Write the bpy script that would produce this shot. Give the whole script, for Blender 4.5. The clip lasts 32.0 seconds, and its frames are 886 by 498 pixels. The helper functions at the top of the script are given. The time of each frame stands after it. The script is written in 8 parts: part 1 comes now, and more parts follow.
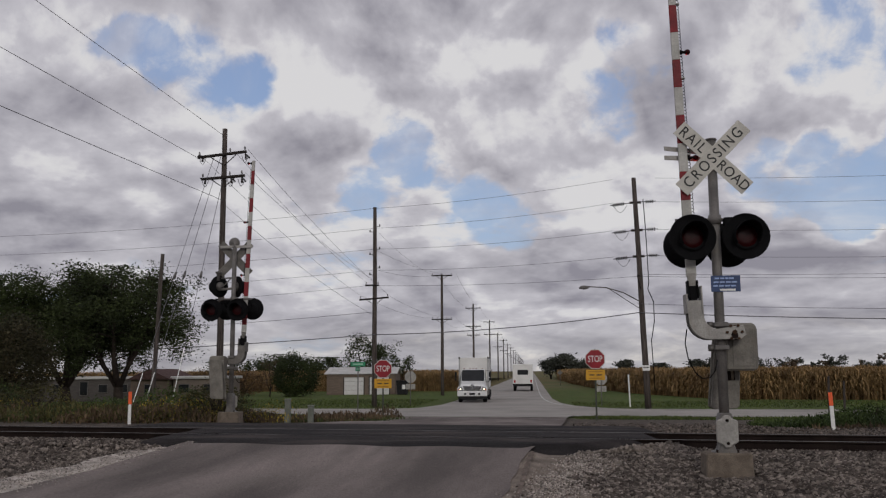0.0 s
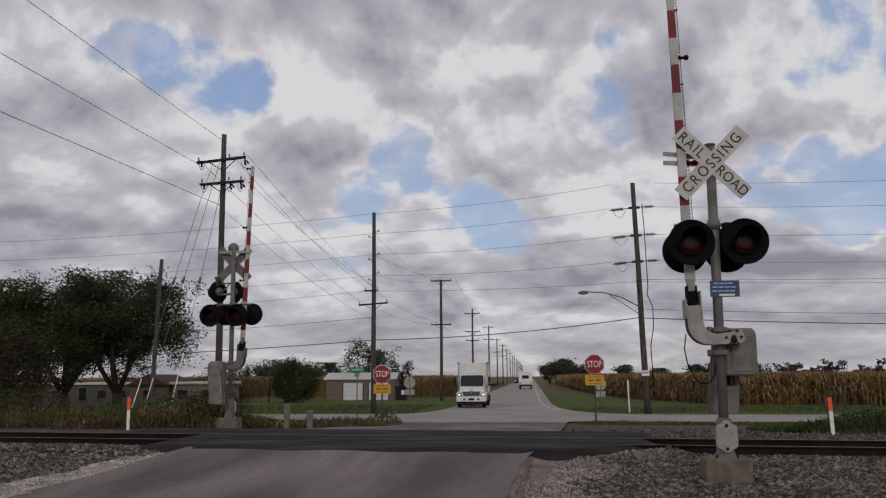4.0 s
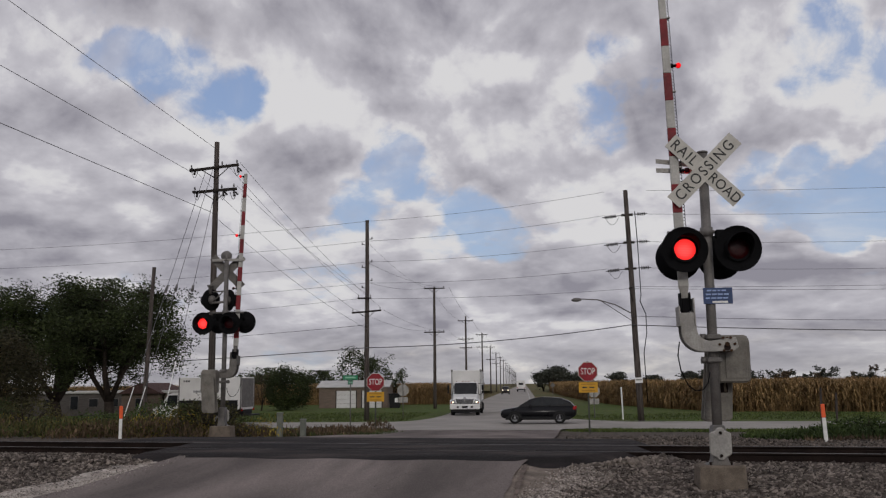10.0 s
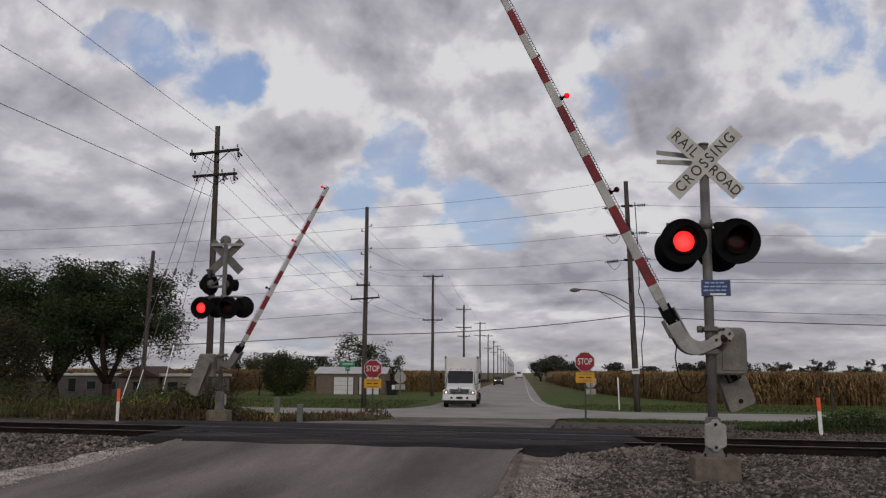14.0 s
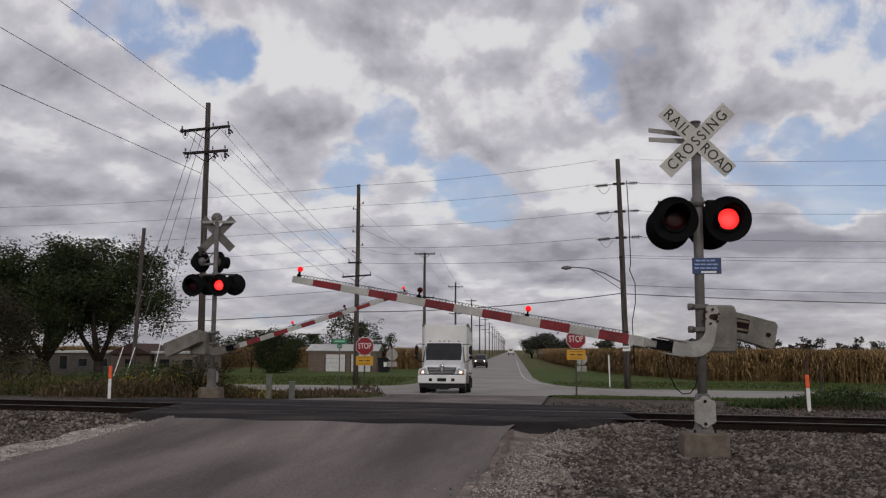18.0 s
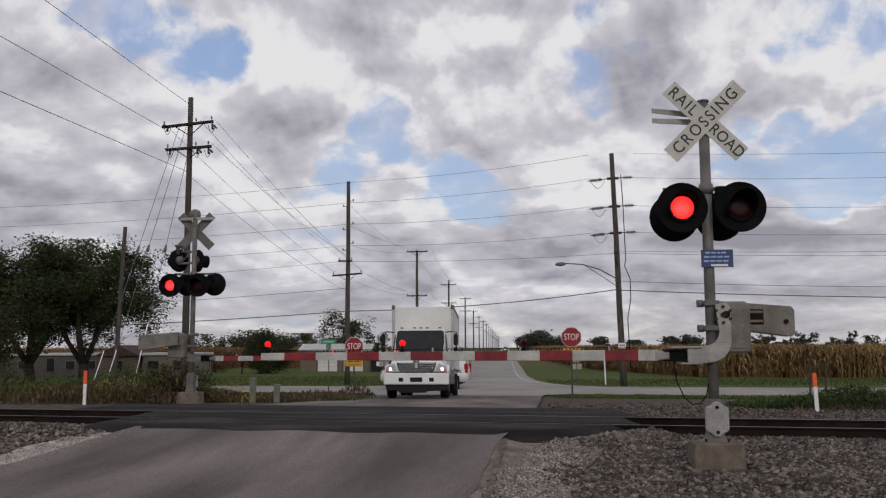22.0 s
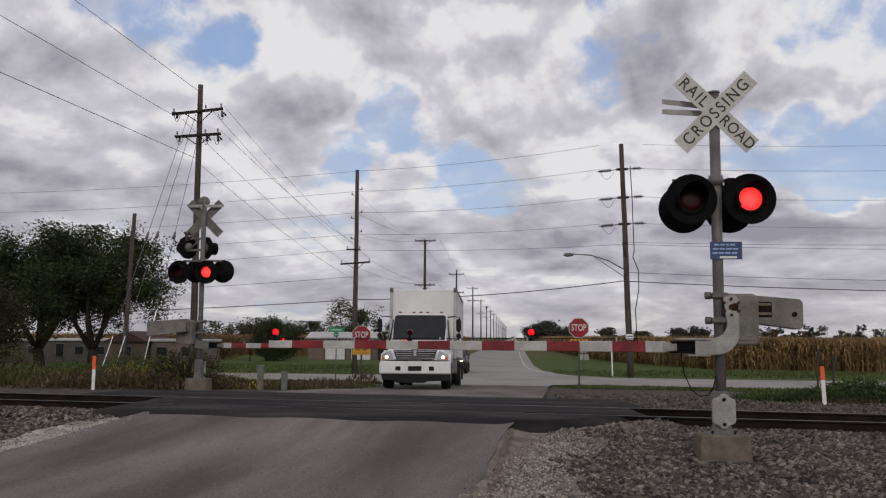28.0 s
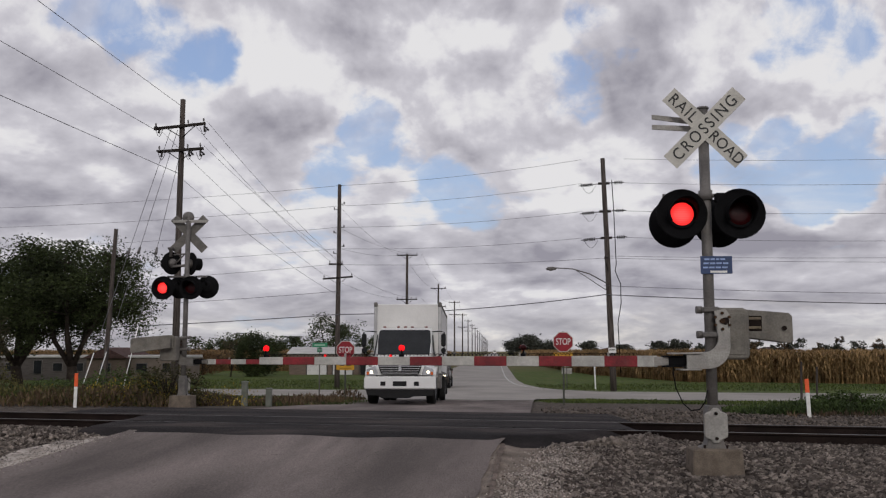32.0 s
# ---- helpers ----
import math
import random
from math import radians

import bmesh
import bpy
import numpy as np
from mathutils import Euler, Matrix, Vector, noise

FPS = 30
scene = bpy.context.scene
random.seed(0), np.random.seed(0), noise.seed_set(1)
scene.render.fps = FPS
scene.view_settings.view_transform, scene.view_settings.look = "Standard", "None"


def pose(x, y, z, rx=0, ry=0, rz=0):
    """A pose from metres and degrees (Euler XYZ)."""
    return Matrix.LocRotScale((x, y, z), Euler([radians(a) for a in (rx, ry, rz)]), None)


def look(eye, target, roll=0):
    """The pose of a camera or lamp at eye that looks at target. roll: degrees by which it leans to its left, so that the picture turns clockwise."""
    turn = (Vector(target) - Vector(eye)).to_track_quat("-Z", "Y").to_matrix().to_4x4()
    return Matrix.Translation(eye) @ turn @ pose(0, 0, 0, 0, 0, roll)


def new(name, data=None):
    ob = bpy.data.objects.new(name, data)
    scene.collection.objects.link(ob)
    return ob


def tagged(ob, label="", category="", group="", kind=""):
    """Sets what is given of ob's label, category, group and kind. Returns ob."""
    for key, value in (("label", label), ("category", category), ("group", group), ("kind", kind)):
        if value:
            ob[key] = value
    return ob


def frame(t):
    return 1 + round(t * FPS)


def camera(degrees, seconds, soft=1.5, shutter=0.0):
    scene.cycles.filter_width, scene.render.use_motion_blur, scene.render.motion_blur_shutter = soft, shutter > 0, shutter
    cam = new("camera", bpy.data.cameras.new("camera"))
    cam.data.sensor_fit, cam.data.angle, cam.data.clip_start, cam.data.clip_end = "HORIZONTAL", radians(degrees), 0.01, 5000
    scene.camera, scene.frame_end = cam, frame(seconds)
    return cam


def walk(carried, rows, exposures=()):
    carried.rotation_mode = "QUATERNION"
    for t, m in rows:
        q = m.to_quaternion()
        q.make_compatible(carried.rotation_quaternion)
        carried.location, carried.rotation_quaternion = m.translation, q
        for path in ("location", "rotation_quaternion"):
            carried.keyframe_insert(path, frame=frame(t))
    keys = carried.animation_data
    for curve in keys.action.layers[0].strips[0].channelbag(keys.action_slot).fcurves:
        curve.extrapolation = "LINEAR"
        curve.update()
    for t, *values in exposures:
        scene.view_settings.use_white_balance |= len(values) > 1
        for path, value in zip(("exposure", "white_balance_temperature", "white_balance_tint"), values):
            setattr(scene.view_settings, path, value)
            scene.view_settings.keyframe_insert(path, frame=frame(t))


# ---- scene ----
# Camera: seconds, place, Euler angles in degrees.
PATH = (
    (0, -0.023, -0.654, 1.381, 97.89, 0.37, 5.74),
    (0.5, -0.023, -0.654, 1.381, 97.94, 0.62, 5.73),
    (1, -0.042, -0.654, 1.383, 98.00, 0.82, 5.56),
    (1.5, -0.023, -0.654, 1.381, 97.86, 0.91, 5.57),
    (2, -0.023, -0.654, 1.381, 97.82, 0.60, 5.55),
    (2.5, -0.023, -0.654, 1.381, 97.93, 0.50, 5.85),
    (3, -0.023, -0.654, 1.381, 98.06, 0.53, 6.00),
    (3.5, -0.023, -0.654, 1.381, 98.15, 0.49, 5.85),
    (5.5, -0.023, -0.654, 1.381, 98.39, 0.31, 5.44),
    (6, -0.023, -0.654, 1.381, 98.41, 0.39, 5.36),
    (6.5, -0.023, -0.654, 1.381, 98.48, 0.31, 5.37),
    (7, -0.023, -0.654, 1.381, 98.49, 0.48, 5.44),
    (7.5, -0.023, -0.654, 1.381, 98.46, 0.40, 5.48),
    (8, -0.023, -0.654, 1.381, 98.48, 0.10, 5.49),
    (8.5, -0.023, -0.654, 1.381, 98.51, 0.22, 5.44),
    (9, -0.023, -0.654, 1.381, 98.57, 0.34, 5.34),
    (9.5, -0.023, -0.654, 1.381, 98.66, 0.33, 5.31),
    (10, -0.029, -0.654, 1.384, 98.71, 0.57, 5.26),
    (10.5, -0.023, -0.654, 1.381, 98.60, 0.11, 5.46),
    (11, -0.023, -0.654, 1.381, 98.54, 0.10, 5.54),
    (11.5, -0.023, -0.654, 1.381, 98.43, -0.08, 5.43),
    (12, -0.022, -0.654, 1.381, 98.27, -0.16, 5.41),
    (12.5, -0.023, -0.654, 1.381, 98.18, -0.01, 5.39),
    (13, -0.022, -0.654, 1.381, 98.11, -0.15, 5.36),
    (13.5, -0.023, -0.654, 1.381, 98.04, -0.10, 5.31),
    (14, -0.023, -0.654, 1.381, 97.94, -0.34, 5.09),
    (14.5, -0.023, -0.654, 1.381, 97.86, -0.41, 4.93),
    (16.5, -0.023, -0.654, 1.381, 97.13, -0.19, 4.66),
    (17, -0.032, -0.654, 1.380, 96.99, -0.41, 4.33),
    (17.5, -0.023, -0.654, 1.381, 96.70, -0.13, 4.47),
    (18, -0.024, -0.654, 1.381, 96.49, -0.33, 4.55),
    (18.5, -0.077, -0.032, 1.446, 96.35, -0.64, 4.40),
    (19, -0.003, 0.418, 1.448, 96.36, -0.33, 4.56),
    (19.5, -0.003, 0.418, 1.448, 96.33, -0.08, 4.47),
    (20, -0.003, 0.418, 1.448, 96.42, 0.01, 4.39),
    (20.5, -0.002, 0.418, 1.449, 96.40, -0.11, 4.37),
    (21, -0.002, 0.418, 1.449, 96.33, -0.15, 4.39),
    (21.5, -0.002, 0.418, 1.448, 96.36, 0.06, 4.28),
    (22, -0.002, 0.418, 1.448, 96.36, 0.24, 4.18),
    (22.5, -0.002, 0.418, 1.449, 96.29, 0.10, 4.24),
    (23, -0.002, 0.418, 1.449, 96.32, 0.19, 4.72),
    (23.5, -0.002, 0.418, 1.448, 96.17, 0.14, 4.92),
    (24, -0.002, 0.418, 1.449, 96.06, 0.25, 4.95),
    (24.5, -0.002, 0.418, 1.449, 96.07, 0.06, 4.77),
    (25, 0.015, 0.418, 1.445, 96.01, 0.02, 4.85),
    (25.5, -0.002, 0.418, 1.449, 96.03, -0.23, 4.52),
    (27.5, -0.003, 0.418, 1.449, 95.69, 0.10, 4.43),
    (28, -0.002, 0.418, 1.448, 95.67, -0.36, 4.65),
    (28.5, -0.002, 0.418, 1.449, 95.88, 0.18, 4.63),
    (29, -0.002, 0.418, 1.448, 96.05, 0.17, 4.45),
    (29.5, -0.002, 0.418, 1.448, 96.26, 0.44, 4.27),
    (30, 0.018, 0.418, 1.448, 96.34, 0.80, 4.23),
    (30.5, -0.002, 0.418, 1.449, 96.35, 1.01, 3.90),
    (31, -0.002, 0.418, 1.448, 96.31, 0.38, 3.66),
    (31.5, -0.003, 0.418, 1.449, 96.38, 0.65, 3.78),
    (32, -0.136, 0.418, 1.465, 96.59, -0.03, 3.43),
)
cam = camera(53.4, 32.0, soft=1.25, shutter=0.0)
walk(cam, [(t, pose(*p)) for t, *p in PATH], exposures=((0, -0.26), (17.8, -0.22), (19, -0.06), (32, -0.06)))

# World: Nishita sky behind broken cumulus, one veiled sun.
SUN_EL, SUN_AZ = 24.0, 172.0


def build_world():
    w = bpy.data.worlds.new("world")
    scene.world = w
    w.use_nodes = True
    nt = w.node_tree
    n, l = nt.nodes, nt.links
    n.clear()
    out = n.new("ShaderNodeOutputWorld")
    bg = n.new("ShaderNodeBackground")
    bg.inputs[1].default_value = 1.0
    sky = n.new("ShaderNodeTexSky")
    sky.sky_type = "NISHITA"
    sky.sun_disc = False
    sky.sun_elevation, sky.sun_rotation = radians(SUN_EL), radians(SUN_AZ)

    def mth(op, a, b=None, c=None):
        m = n.new("ShaderNodeMath")
        m.operation = op
        for i, v in enumerate((a, b, c)):
            if v is None:
                continue
            if isinstance(v, (int, float)):
                m.inputs[i].default_value = v
            else:
                l.new(v, m.inputs[i])
        return m.outputs[0]

    def vm(op, a, b):
        m = n.new("ShaderNodeVectorMath")
        m.operation = op
        for i, v in enumerate((a, b)):
            if isinstance(v, tuple):
                m.inputs[i].default_value = v
            else:
                l.new(v, m.inputs[i])
        return m

    def ramp(v, a, b, c=0.0, d=1.0, kind="SMOOTHSTEP"):
        m = n.new("ShaderNodeMapRange")
        m.interpolation_type = kind
        l.new(v, m.inputs[0])
        for i, q in enumerate((a, b, c, d)):
            m.inputs[i + 1].default_value = q
        return m.outputs[0]

    def rgb(f, a, b):
        m = n.new("ShaderNodeMix")
        m.data_type = "RGBA"
        l.new(f, m.inputs[0])
        for i, q in ((6, a), (7, b)):
            if isinstance(q, tuple):
                m.inputs[i].default_value = (*q, 1)
            else:
                l.new(q, m.inputs[i])
        return m.outputs[2]

    def noise_at(vec, scale, detail, rough, dist=0.0):
        t = n.new("ShaderNodeTexNoise")
        l.new(vec, t.inputs["Vector"])
        t.inputs["Scale"].default_value = scale
        t.inputs["Detail"].default_value = detail
        t.inputs["Roughness"].default_value = rough
        t.inputs["Distortion"].default_value = dist
        return t.outputs[0]

    co = n.new("ShaderNodeTexCoord").outputs["Generated"]
    sep = n.new("ShaderNodeSeparateXYZ")
    l.new(co, sep.inputs[0])
    up = mth("MAXIMUM", sep.outputs[2], 0.0)
    # heaped clouds, wider than tall, drawn together towards the horizon
    lift = mth("DIVIDE", up, mth("ADD", up, 0.34))
    comb = n.new("ShaderNodeCombineXYZ")
    l.new(sep.outputs[0], comb.inputs[0])
    l.new(sep.outputs[1], comb.inputs[1])
    l.new(mth("MULTIPLY", lift, 1.45), comb.inputs[2])
    deck = comb.outputs[0]

    def heaps(vec):
        """Billowing density: broad masses with rounded lumps on them."""
        curl = vm("MULTIPLY", vm("SUBTRACT", n_color(n, l, vec, 9.0, 6.0), (0.5, 0.5, 0.5)).outputs[0], (0.08, 0.08, 0.08)).outputs[0]
        v = n.new("ShaderNodeTexVoronoi")
        l.new(vm("ADD", vec, curl).outputs[0], v.inputs["Vector"])
        v.inputs["Scale"].default_value = 8.0
        v.inputs["Detail"].default_value = 4.0
        v.inputs["Roughness"].default_value = 0.52
        v.normalize = True
        mass = noise_at(vec, 4.7, 8.0, 0.52, 0.15)
        return mth("SUBTRACT", mass, mth("MULTIPLY", v.outputs["Distance"], 0.34)), mass

    heap, mass = heaps(deck)
    above, _ = heaps(vm("ADD", deck, (0.005, 0.0, 0.028)).outputs[0])
    broad = noise_at(vm("ADD", deck, (3.1, 1.7, 0.4)).outputs[0], 3.4, 4.0, 0.5)
    fine = noise_at(deck, 22.0, 7.0, 0.6, 0.3)
    # clear gaps between the clouds, as soft discs of direction: x, y, z, cosine of radius, weight
    warp = vm("MULTIPLY", vm("SUBTRACT", n_color(n, l, deck, 8.0, 8.0), (0.5, 0.5, 0.5)).outputs[0], (0.13, 0.13, 0.11)).outputs[0]
    bent = vm("NORMALIZE", vm("ADD", co, warp).outputs[0], (0, 0, 0)).outputs[0]

    def discs(rows):
        g = 0.0
        for x, y, z, c, k in rows:
            d = vm("DOT_PRODUCT", bent, tuple(Vector((x, y, z)).normalized())).outputs["Value"]
            g = mth("MAXIMUM", g, mth("MULTIPLY", ramp(d, c, 1.0), k))
        return g

    gap, white, grey = discs(GAPS), discs(TOPS), discs(BASES)
    dens = mth("ADD", mth("SUBTRACT", mth("ADD", heap, 0.20), mth("MULTIPLY", gap, 0.29)), mth("MULTIPLY", mth("SUBTRACT", fine, 0.5), 0.30))
    wisps = noise_at(vm("ADD", deck, (1.3, 4.1, 2.2)).outputs[0], 7.5, 9.0, 0.6, 0.5)
    cover = mth("MAXIMUM", ramp(dens, 0.33, 0.475), mth("MULTIPLY", ramp(wisps, 0.36, 0.70), 0.62))
    relief = mth("ADD", mth("MULTIPLY", mth("SUBTRACT", heap, above), 6.0), -0.05)
    relief = mth("ADD", relief, mth("MULTIPLY", mth("SUBTRACT", fine, 0.5), 0.26))
    relief = mth("ADD", relief, mth("MULTIPLY", mth("SUBTRACT", broad, 0.5), 0.8))
    relief = mth("ADD", relief, mth("MULTIPLY", mth("SUBTRACT", white, grey), 0.55))
    # thin cloud towards the gaps glows white
    rim = mth("MULTIPLY", ramp(dens, 0.46, 0.60, 1.0, 0.0), 0.42)
    relief = mth("ADD", relief, rim)
    shade = ramp(relief, -0.75, 0.40, kind="LINEAR")
    body = rgb(shade, (0.315, 0.305, 0.355), (0.66, 0.645, 0.695))
    body = rgb(ramp(relief, 0.18, 0.66), body, (0.80, 0.79, 0.805))
    # towards the horizon flat grey streaks
    low = ramp(up, 0.0, 0.075, 1.0, 0.0)
    st = n.new("ShaderNodeCombineXYZ")
    l.new(mth("MULTIPLY", sep.outputs[0], 5.2), st.inputs[0])
    l.new(mth("MULTIPLY", sep.outputs[1], 5.2), st.inputs[1])
    l.new(mth("MULTIPLY", up, 19.0), st.inputs[2])
    streak = noise_at(st.outputs[0], 2.1, 7.0, 0.58, 0.4)
    haze = rgb(ramp(streak, 0.38, 0.62), (0.36, 0.35, 0.375), (0.60, 0.58, 0.57))
    haze = rgb(ramp(streak, 0.55, 0.68), haze, (0.90, 0.85, 0.77))
    blue = vm("MULTIPLY", sky.outputs[0], (0.085, 0.085, 0.085)).outputs[0]
    air = rgb(ramp(up, 0.05, 0.42), (0.47, 0.60, 0.82), (0.29, 0.41, 0.70))
    mixb = n.new("ShaderNodeMix")
    mixb.data_type = "RGBA"
    mixb.inputs[0].default_value = 0.8
    l.new(blue, mixb.inputs[6])
    l.new(air, mixb.inputs[7])
    skyc = rgb(cover, mixb.outputs[2], body)
    final = rgb(mth("MULTIPLY", low, 0.62), skyc, haze)
    l.new(final, bg.inputs[0])
    l.new(bg.outputs[0], out.inputs[0])


# sunlit heads and shaded bases of the clouds, as the gaps below
TOPS = (
    (-0.085, 1, 0.355, 0.9960, 0.80),
    (-0.020, 1, 0.300, 0.9968, 0.60),
    (-0.246, 1, 0.360, 0.9961, 1.00),
    (-0.194, 1, 0.327, 0.9979, 0.70),
    (-0.074, 1, 0.230, 0.9979, 0.90),
    (-0.179, 1, 0.175, 0.9979, 0.40),
    (0.256, 1, 0.325, 0.9968, 1.10),
    (0.330, 1, 0.313, 0.9961, 1.10),
    (0.397, 1, 0.298, 0.9974, 1.00),
    (0.081, 1, 0.178, 0.9968, 1.10),
    (0.030, 1, 0.149, 0.9984, 0.80),
    (0.151, 1, 0.193, 0.9979, 0.90),
    (0.373, 1, 0.177, 0.9984, 1.00),
    (-0.320, 1, 0.180, 0.9979, 0.70),
    (-0.596, 1, 0.260, 0.9979, 0.70),
    (-0.478, 1, 0.172, 0.9979, 0.70),
    (-0.029, 1, 0.085, 0.9974, 0.90),
)
BASES = (
    (0.296, 1, 0.249, 0.9961, 0.90),
    (0.382, 1, 0.247, 0.9979, 0.70),
    (0.154, 1, 0.321, 0.9974, 0.90),
    (-0.003, 1, 0.114, 0.9961, 1.00),
    (0.067, 1, 0.103, 0.9979, 0.70),
    (0.334, 1, 0.126, 0.9954, 0.90),
    (-0.534, 1, 0.315, 0.9946, 0.70),
    (-0.295, 1, 0.254, 0.9968, 0.70),
    (-0.390, 1, 0.235, 0.9979, 0.50),
    (-0.407, 1, 0.107, 0.9968, 0.50),
    (-0.126, 1, 0.053, 0.9954, 0.60),
    (0.211, 1, 0.083, 0.9954, 0.60),
)


def n_color(n, l, vec, scale, detail):
    t = n.new("ShaderNodeTexNoise")
    l.new(vec, t.inputs["Vector"])
    t.inputs["Scale"].default_value = scale
    t.inputs["Detail"].default_value = detail
    return t.outputs["Color"]


GAPS = (
    (-0.400, 1, 0.385, 0.9970, 0.42),
    (-0.470, 1, 0.400, 0.9984, 0.50),
    (-0.352, 1, 0.352, 0.9988, 0.55),
    (-0.516, 1, 0.234, 0.9979, 0.40),
    (-0.140, 1, 0.261, 0.9977, 0.90),
    (-0.173, 1, 0.215, 0.9984, 0.60),
    (-0.093, 1, 0.253, 0.9988, 0.60),
    (-0.035, 1, 0.183, 0.9974, 1.00),
    (0.024, 1, 0.198, 0.9979, 0.90),
    (-0.093, 1, 0.150, 0.9988, 0.50),
    (0.090, 1, 0.303, 0.9979, 0.90),
    (0.031, 1, 0.267, 0.9988, 0.60),
    (0.129, 1, 0.362, 0.9974, 0.60),
    (0.332, 1, 0.372, 0.9968, 0.90),
    (0.393, 1, 0.344, 0.9979, 0.70),
    (0.276, 1, 0.207, 0.9974, 1.25),
    (0.338, 1, 0.209, 0.9974, 1.40),
    (0.402, 1, 0.208, 0.9979, 1.35),
    (0.8, 1, 0.4, 0.985, 0.9),
    (-1.2, 1, 0.6, 0.98, 0.9),
)
build_world()

sun_data = bpy.data.lights.new("sun", "SUN")
sun_data.energy, sun_data.angle, sun_data.color = 0.85, radians(12), (1.0, 0.95, 0.88)
sun = new("sun", sun_data)
_el, _az = radians(SUN_EL), radians(SUN_AZ)
sun.matrix_world = look((60 * math.sin(_az) * math.cos(_el), 60 * math.cos(_az) * math.cos(_el), 60 * math.sin(_el)), (0, 0, 0))


# Materials
MATS = {}


def mat(name, color, rough=0.8, metal=0.0, vary=0.25, scale=3.0, fine=40.0, bump=0.15, color2=None, island=0.0,
        stretch=(1, 1, 1), world=False, coat=0.0, emit=0.0, spec=None, dist=0.02, trans=0.0, stain=None):
    """Principled surface with two scales of variation and fine relief."""
    if name in MATS:
        return MATS[name]
    m = bpy.data.materials.new(name)
    m.use_nodes = True
    nt = m.node_tree
    n, l = nt.nodes, nt.links
    b = n["Principled BSDF"]
    tc = n.new("ShaderNodeTexCoord")
    src = tc.outputs["Object"]
    if world:
        src = n.new("ShaderNodeNewGeometry").outputs["Position"]
    mp = n.new("ShaderNodeMapping")
    mp.inputs["Scale"].default_value = stretch
    l.new(src, mp.inputs[0])
    a = n.new("ShaderNodeTexNoise")
    a.inputs["Scale"].default_value, a.inputs["Detail"].default_value = scale, 6
    c = n.new("ShaderNodeTexNoise")
    c.inputs["Scale"].default_value, c.inputs["Detail"].default_value = fine, 4
    l.new(mp.outputs[0], a.inputs["Vector"])
    l.new(mp.outputs[0], c.inputs["Vector"])
    c2 = color2 or tuple(max(0.0, x * (1 - vary)) for x in color)
    c1 = tuple(min(1.0, x * (1 + vary * 0.5)) for x in color)
    mr = n.new("ShaderNodeMapRange")
    mr.inputs[1].default_value, mr.inputs[2].default_value = 0.36, 0.64
    l.new(a.outputs[0], mr.inputs[0])
    mx = n.new("ShaderNodeMix")
    mx.data_type = "RGBA"
    mx.inputs[6].default_value, mx.inputs[7].default_value = (*c2, 1), (*c1, 1)
    l.new(mr.outputs[0], mx.inputs[0])
    col = mx.outputs[2]
    mf = n.new("ShaderNodeMapRange")
    mf.inputs[1].default_value, mf.inputs[2].default_value = 0.3, 0.7
    mf.inputs[3].default_value, mf.inputs[4].default_value = 1 - vary * 0.7, 1 + vary * 0.5
    l.new(c.outputs[0], mf.inputs[0])
    hs = n.new("ShaderNodeHueSaturation")
    l.new(col, hs.inputs["Color"])
    val = mf.outputs[0]
    if island:
        gi = n.new("ShaderNodeNewGeometry")
        mi = n.new("ShaderNodeMapRange")
        mi.inputs[3].default_value, mi.inputs[4].default_value = 1 - island, 1 + island
        l.new(gi.outputs["Random Per Island"], mi.inputs[0])
        pr = n.new("ShaderNodeMath")
        pr.operation = "MULTIPLY"
        l.new(val, pr.inputs[0])
        l.new(mi.outputs[0], pr.inputs[1])
        val = pr.outputs[0]
    l.new(val, hs.inputs["Value"])
    col = hs.outputs[0]
    if stain:
        sc, amount, scol = stain
        sn = n.new("ShaderNodeTexNoise")
        sn.inputs["Scale"].default_value, sn.inputs["Detail"].default_value = sc, 8
        sn.inputs["Roughness"].default_value = 0.65
        l.new(mp.outputs[0], sn.inputs["Vector"])
        sm = n.new("ShaderNodeMapRange")
        sm.inputs[1].default_value, sm.inputs[2].default_value = 0.52, 0.68
        sm.inputs[4].default_value = amount
        l.new(sn.outputs[0], sm.inputs[0])
        sx = n.new("ShaderNodeMix")
        sx.data_type = "RGBA"
        l.new(sm.outputs[0], sx.inputs[0])
        l.new(col, sx.inputs[6])
        sx.inputs[7].default_value = (*scol, 1)
        col = sx.outputs[2]
    l.new(col, b.inputs["Base Color"])
    b.inputs["Metallic"].default_value = metal
    rr = n.new("ShaderNodeMapRange")
    rr.inputs[3].default_value, rr.inputs[4].default_value = max(0.03, rough - 0.1), min(1.0, rough + 0.1)
    l.new(a.outputs[0], rr.inputs[0])
    l.new(rr.outputs[0], b.inputs["Roughness"])
    b.inputs["Specular IOR Level"].default_value = (0.12 if rough > 0.78 else 0.5) if spec is None else spec
    if coat:
        b.inputs["Coat Weight"].default_value = coat
        b.inputs["Coat Roughness"].default_value = 0.08
    if emit:
        b.inputs["Emission Color"].default_value = (*color, 1)
        b.inputs["Emission Strength"].default_value = emit
    if trans:
        b.inputs["Transmission Weight"].default_value = trans
    if bump:
        bp = n.new("ShaderNodeBump")
        bp.inputs["Strength"].default_value = bump
        bp.inputs["Distance"].default_value = dist
        l.new(c.outputs[0], bp.inputs["Height"])
        l.new(bp.outputs[0], b.inputs["Normal"])
    MATS[name] = m
    return m


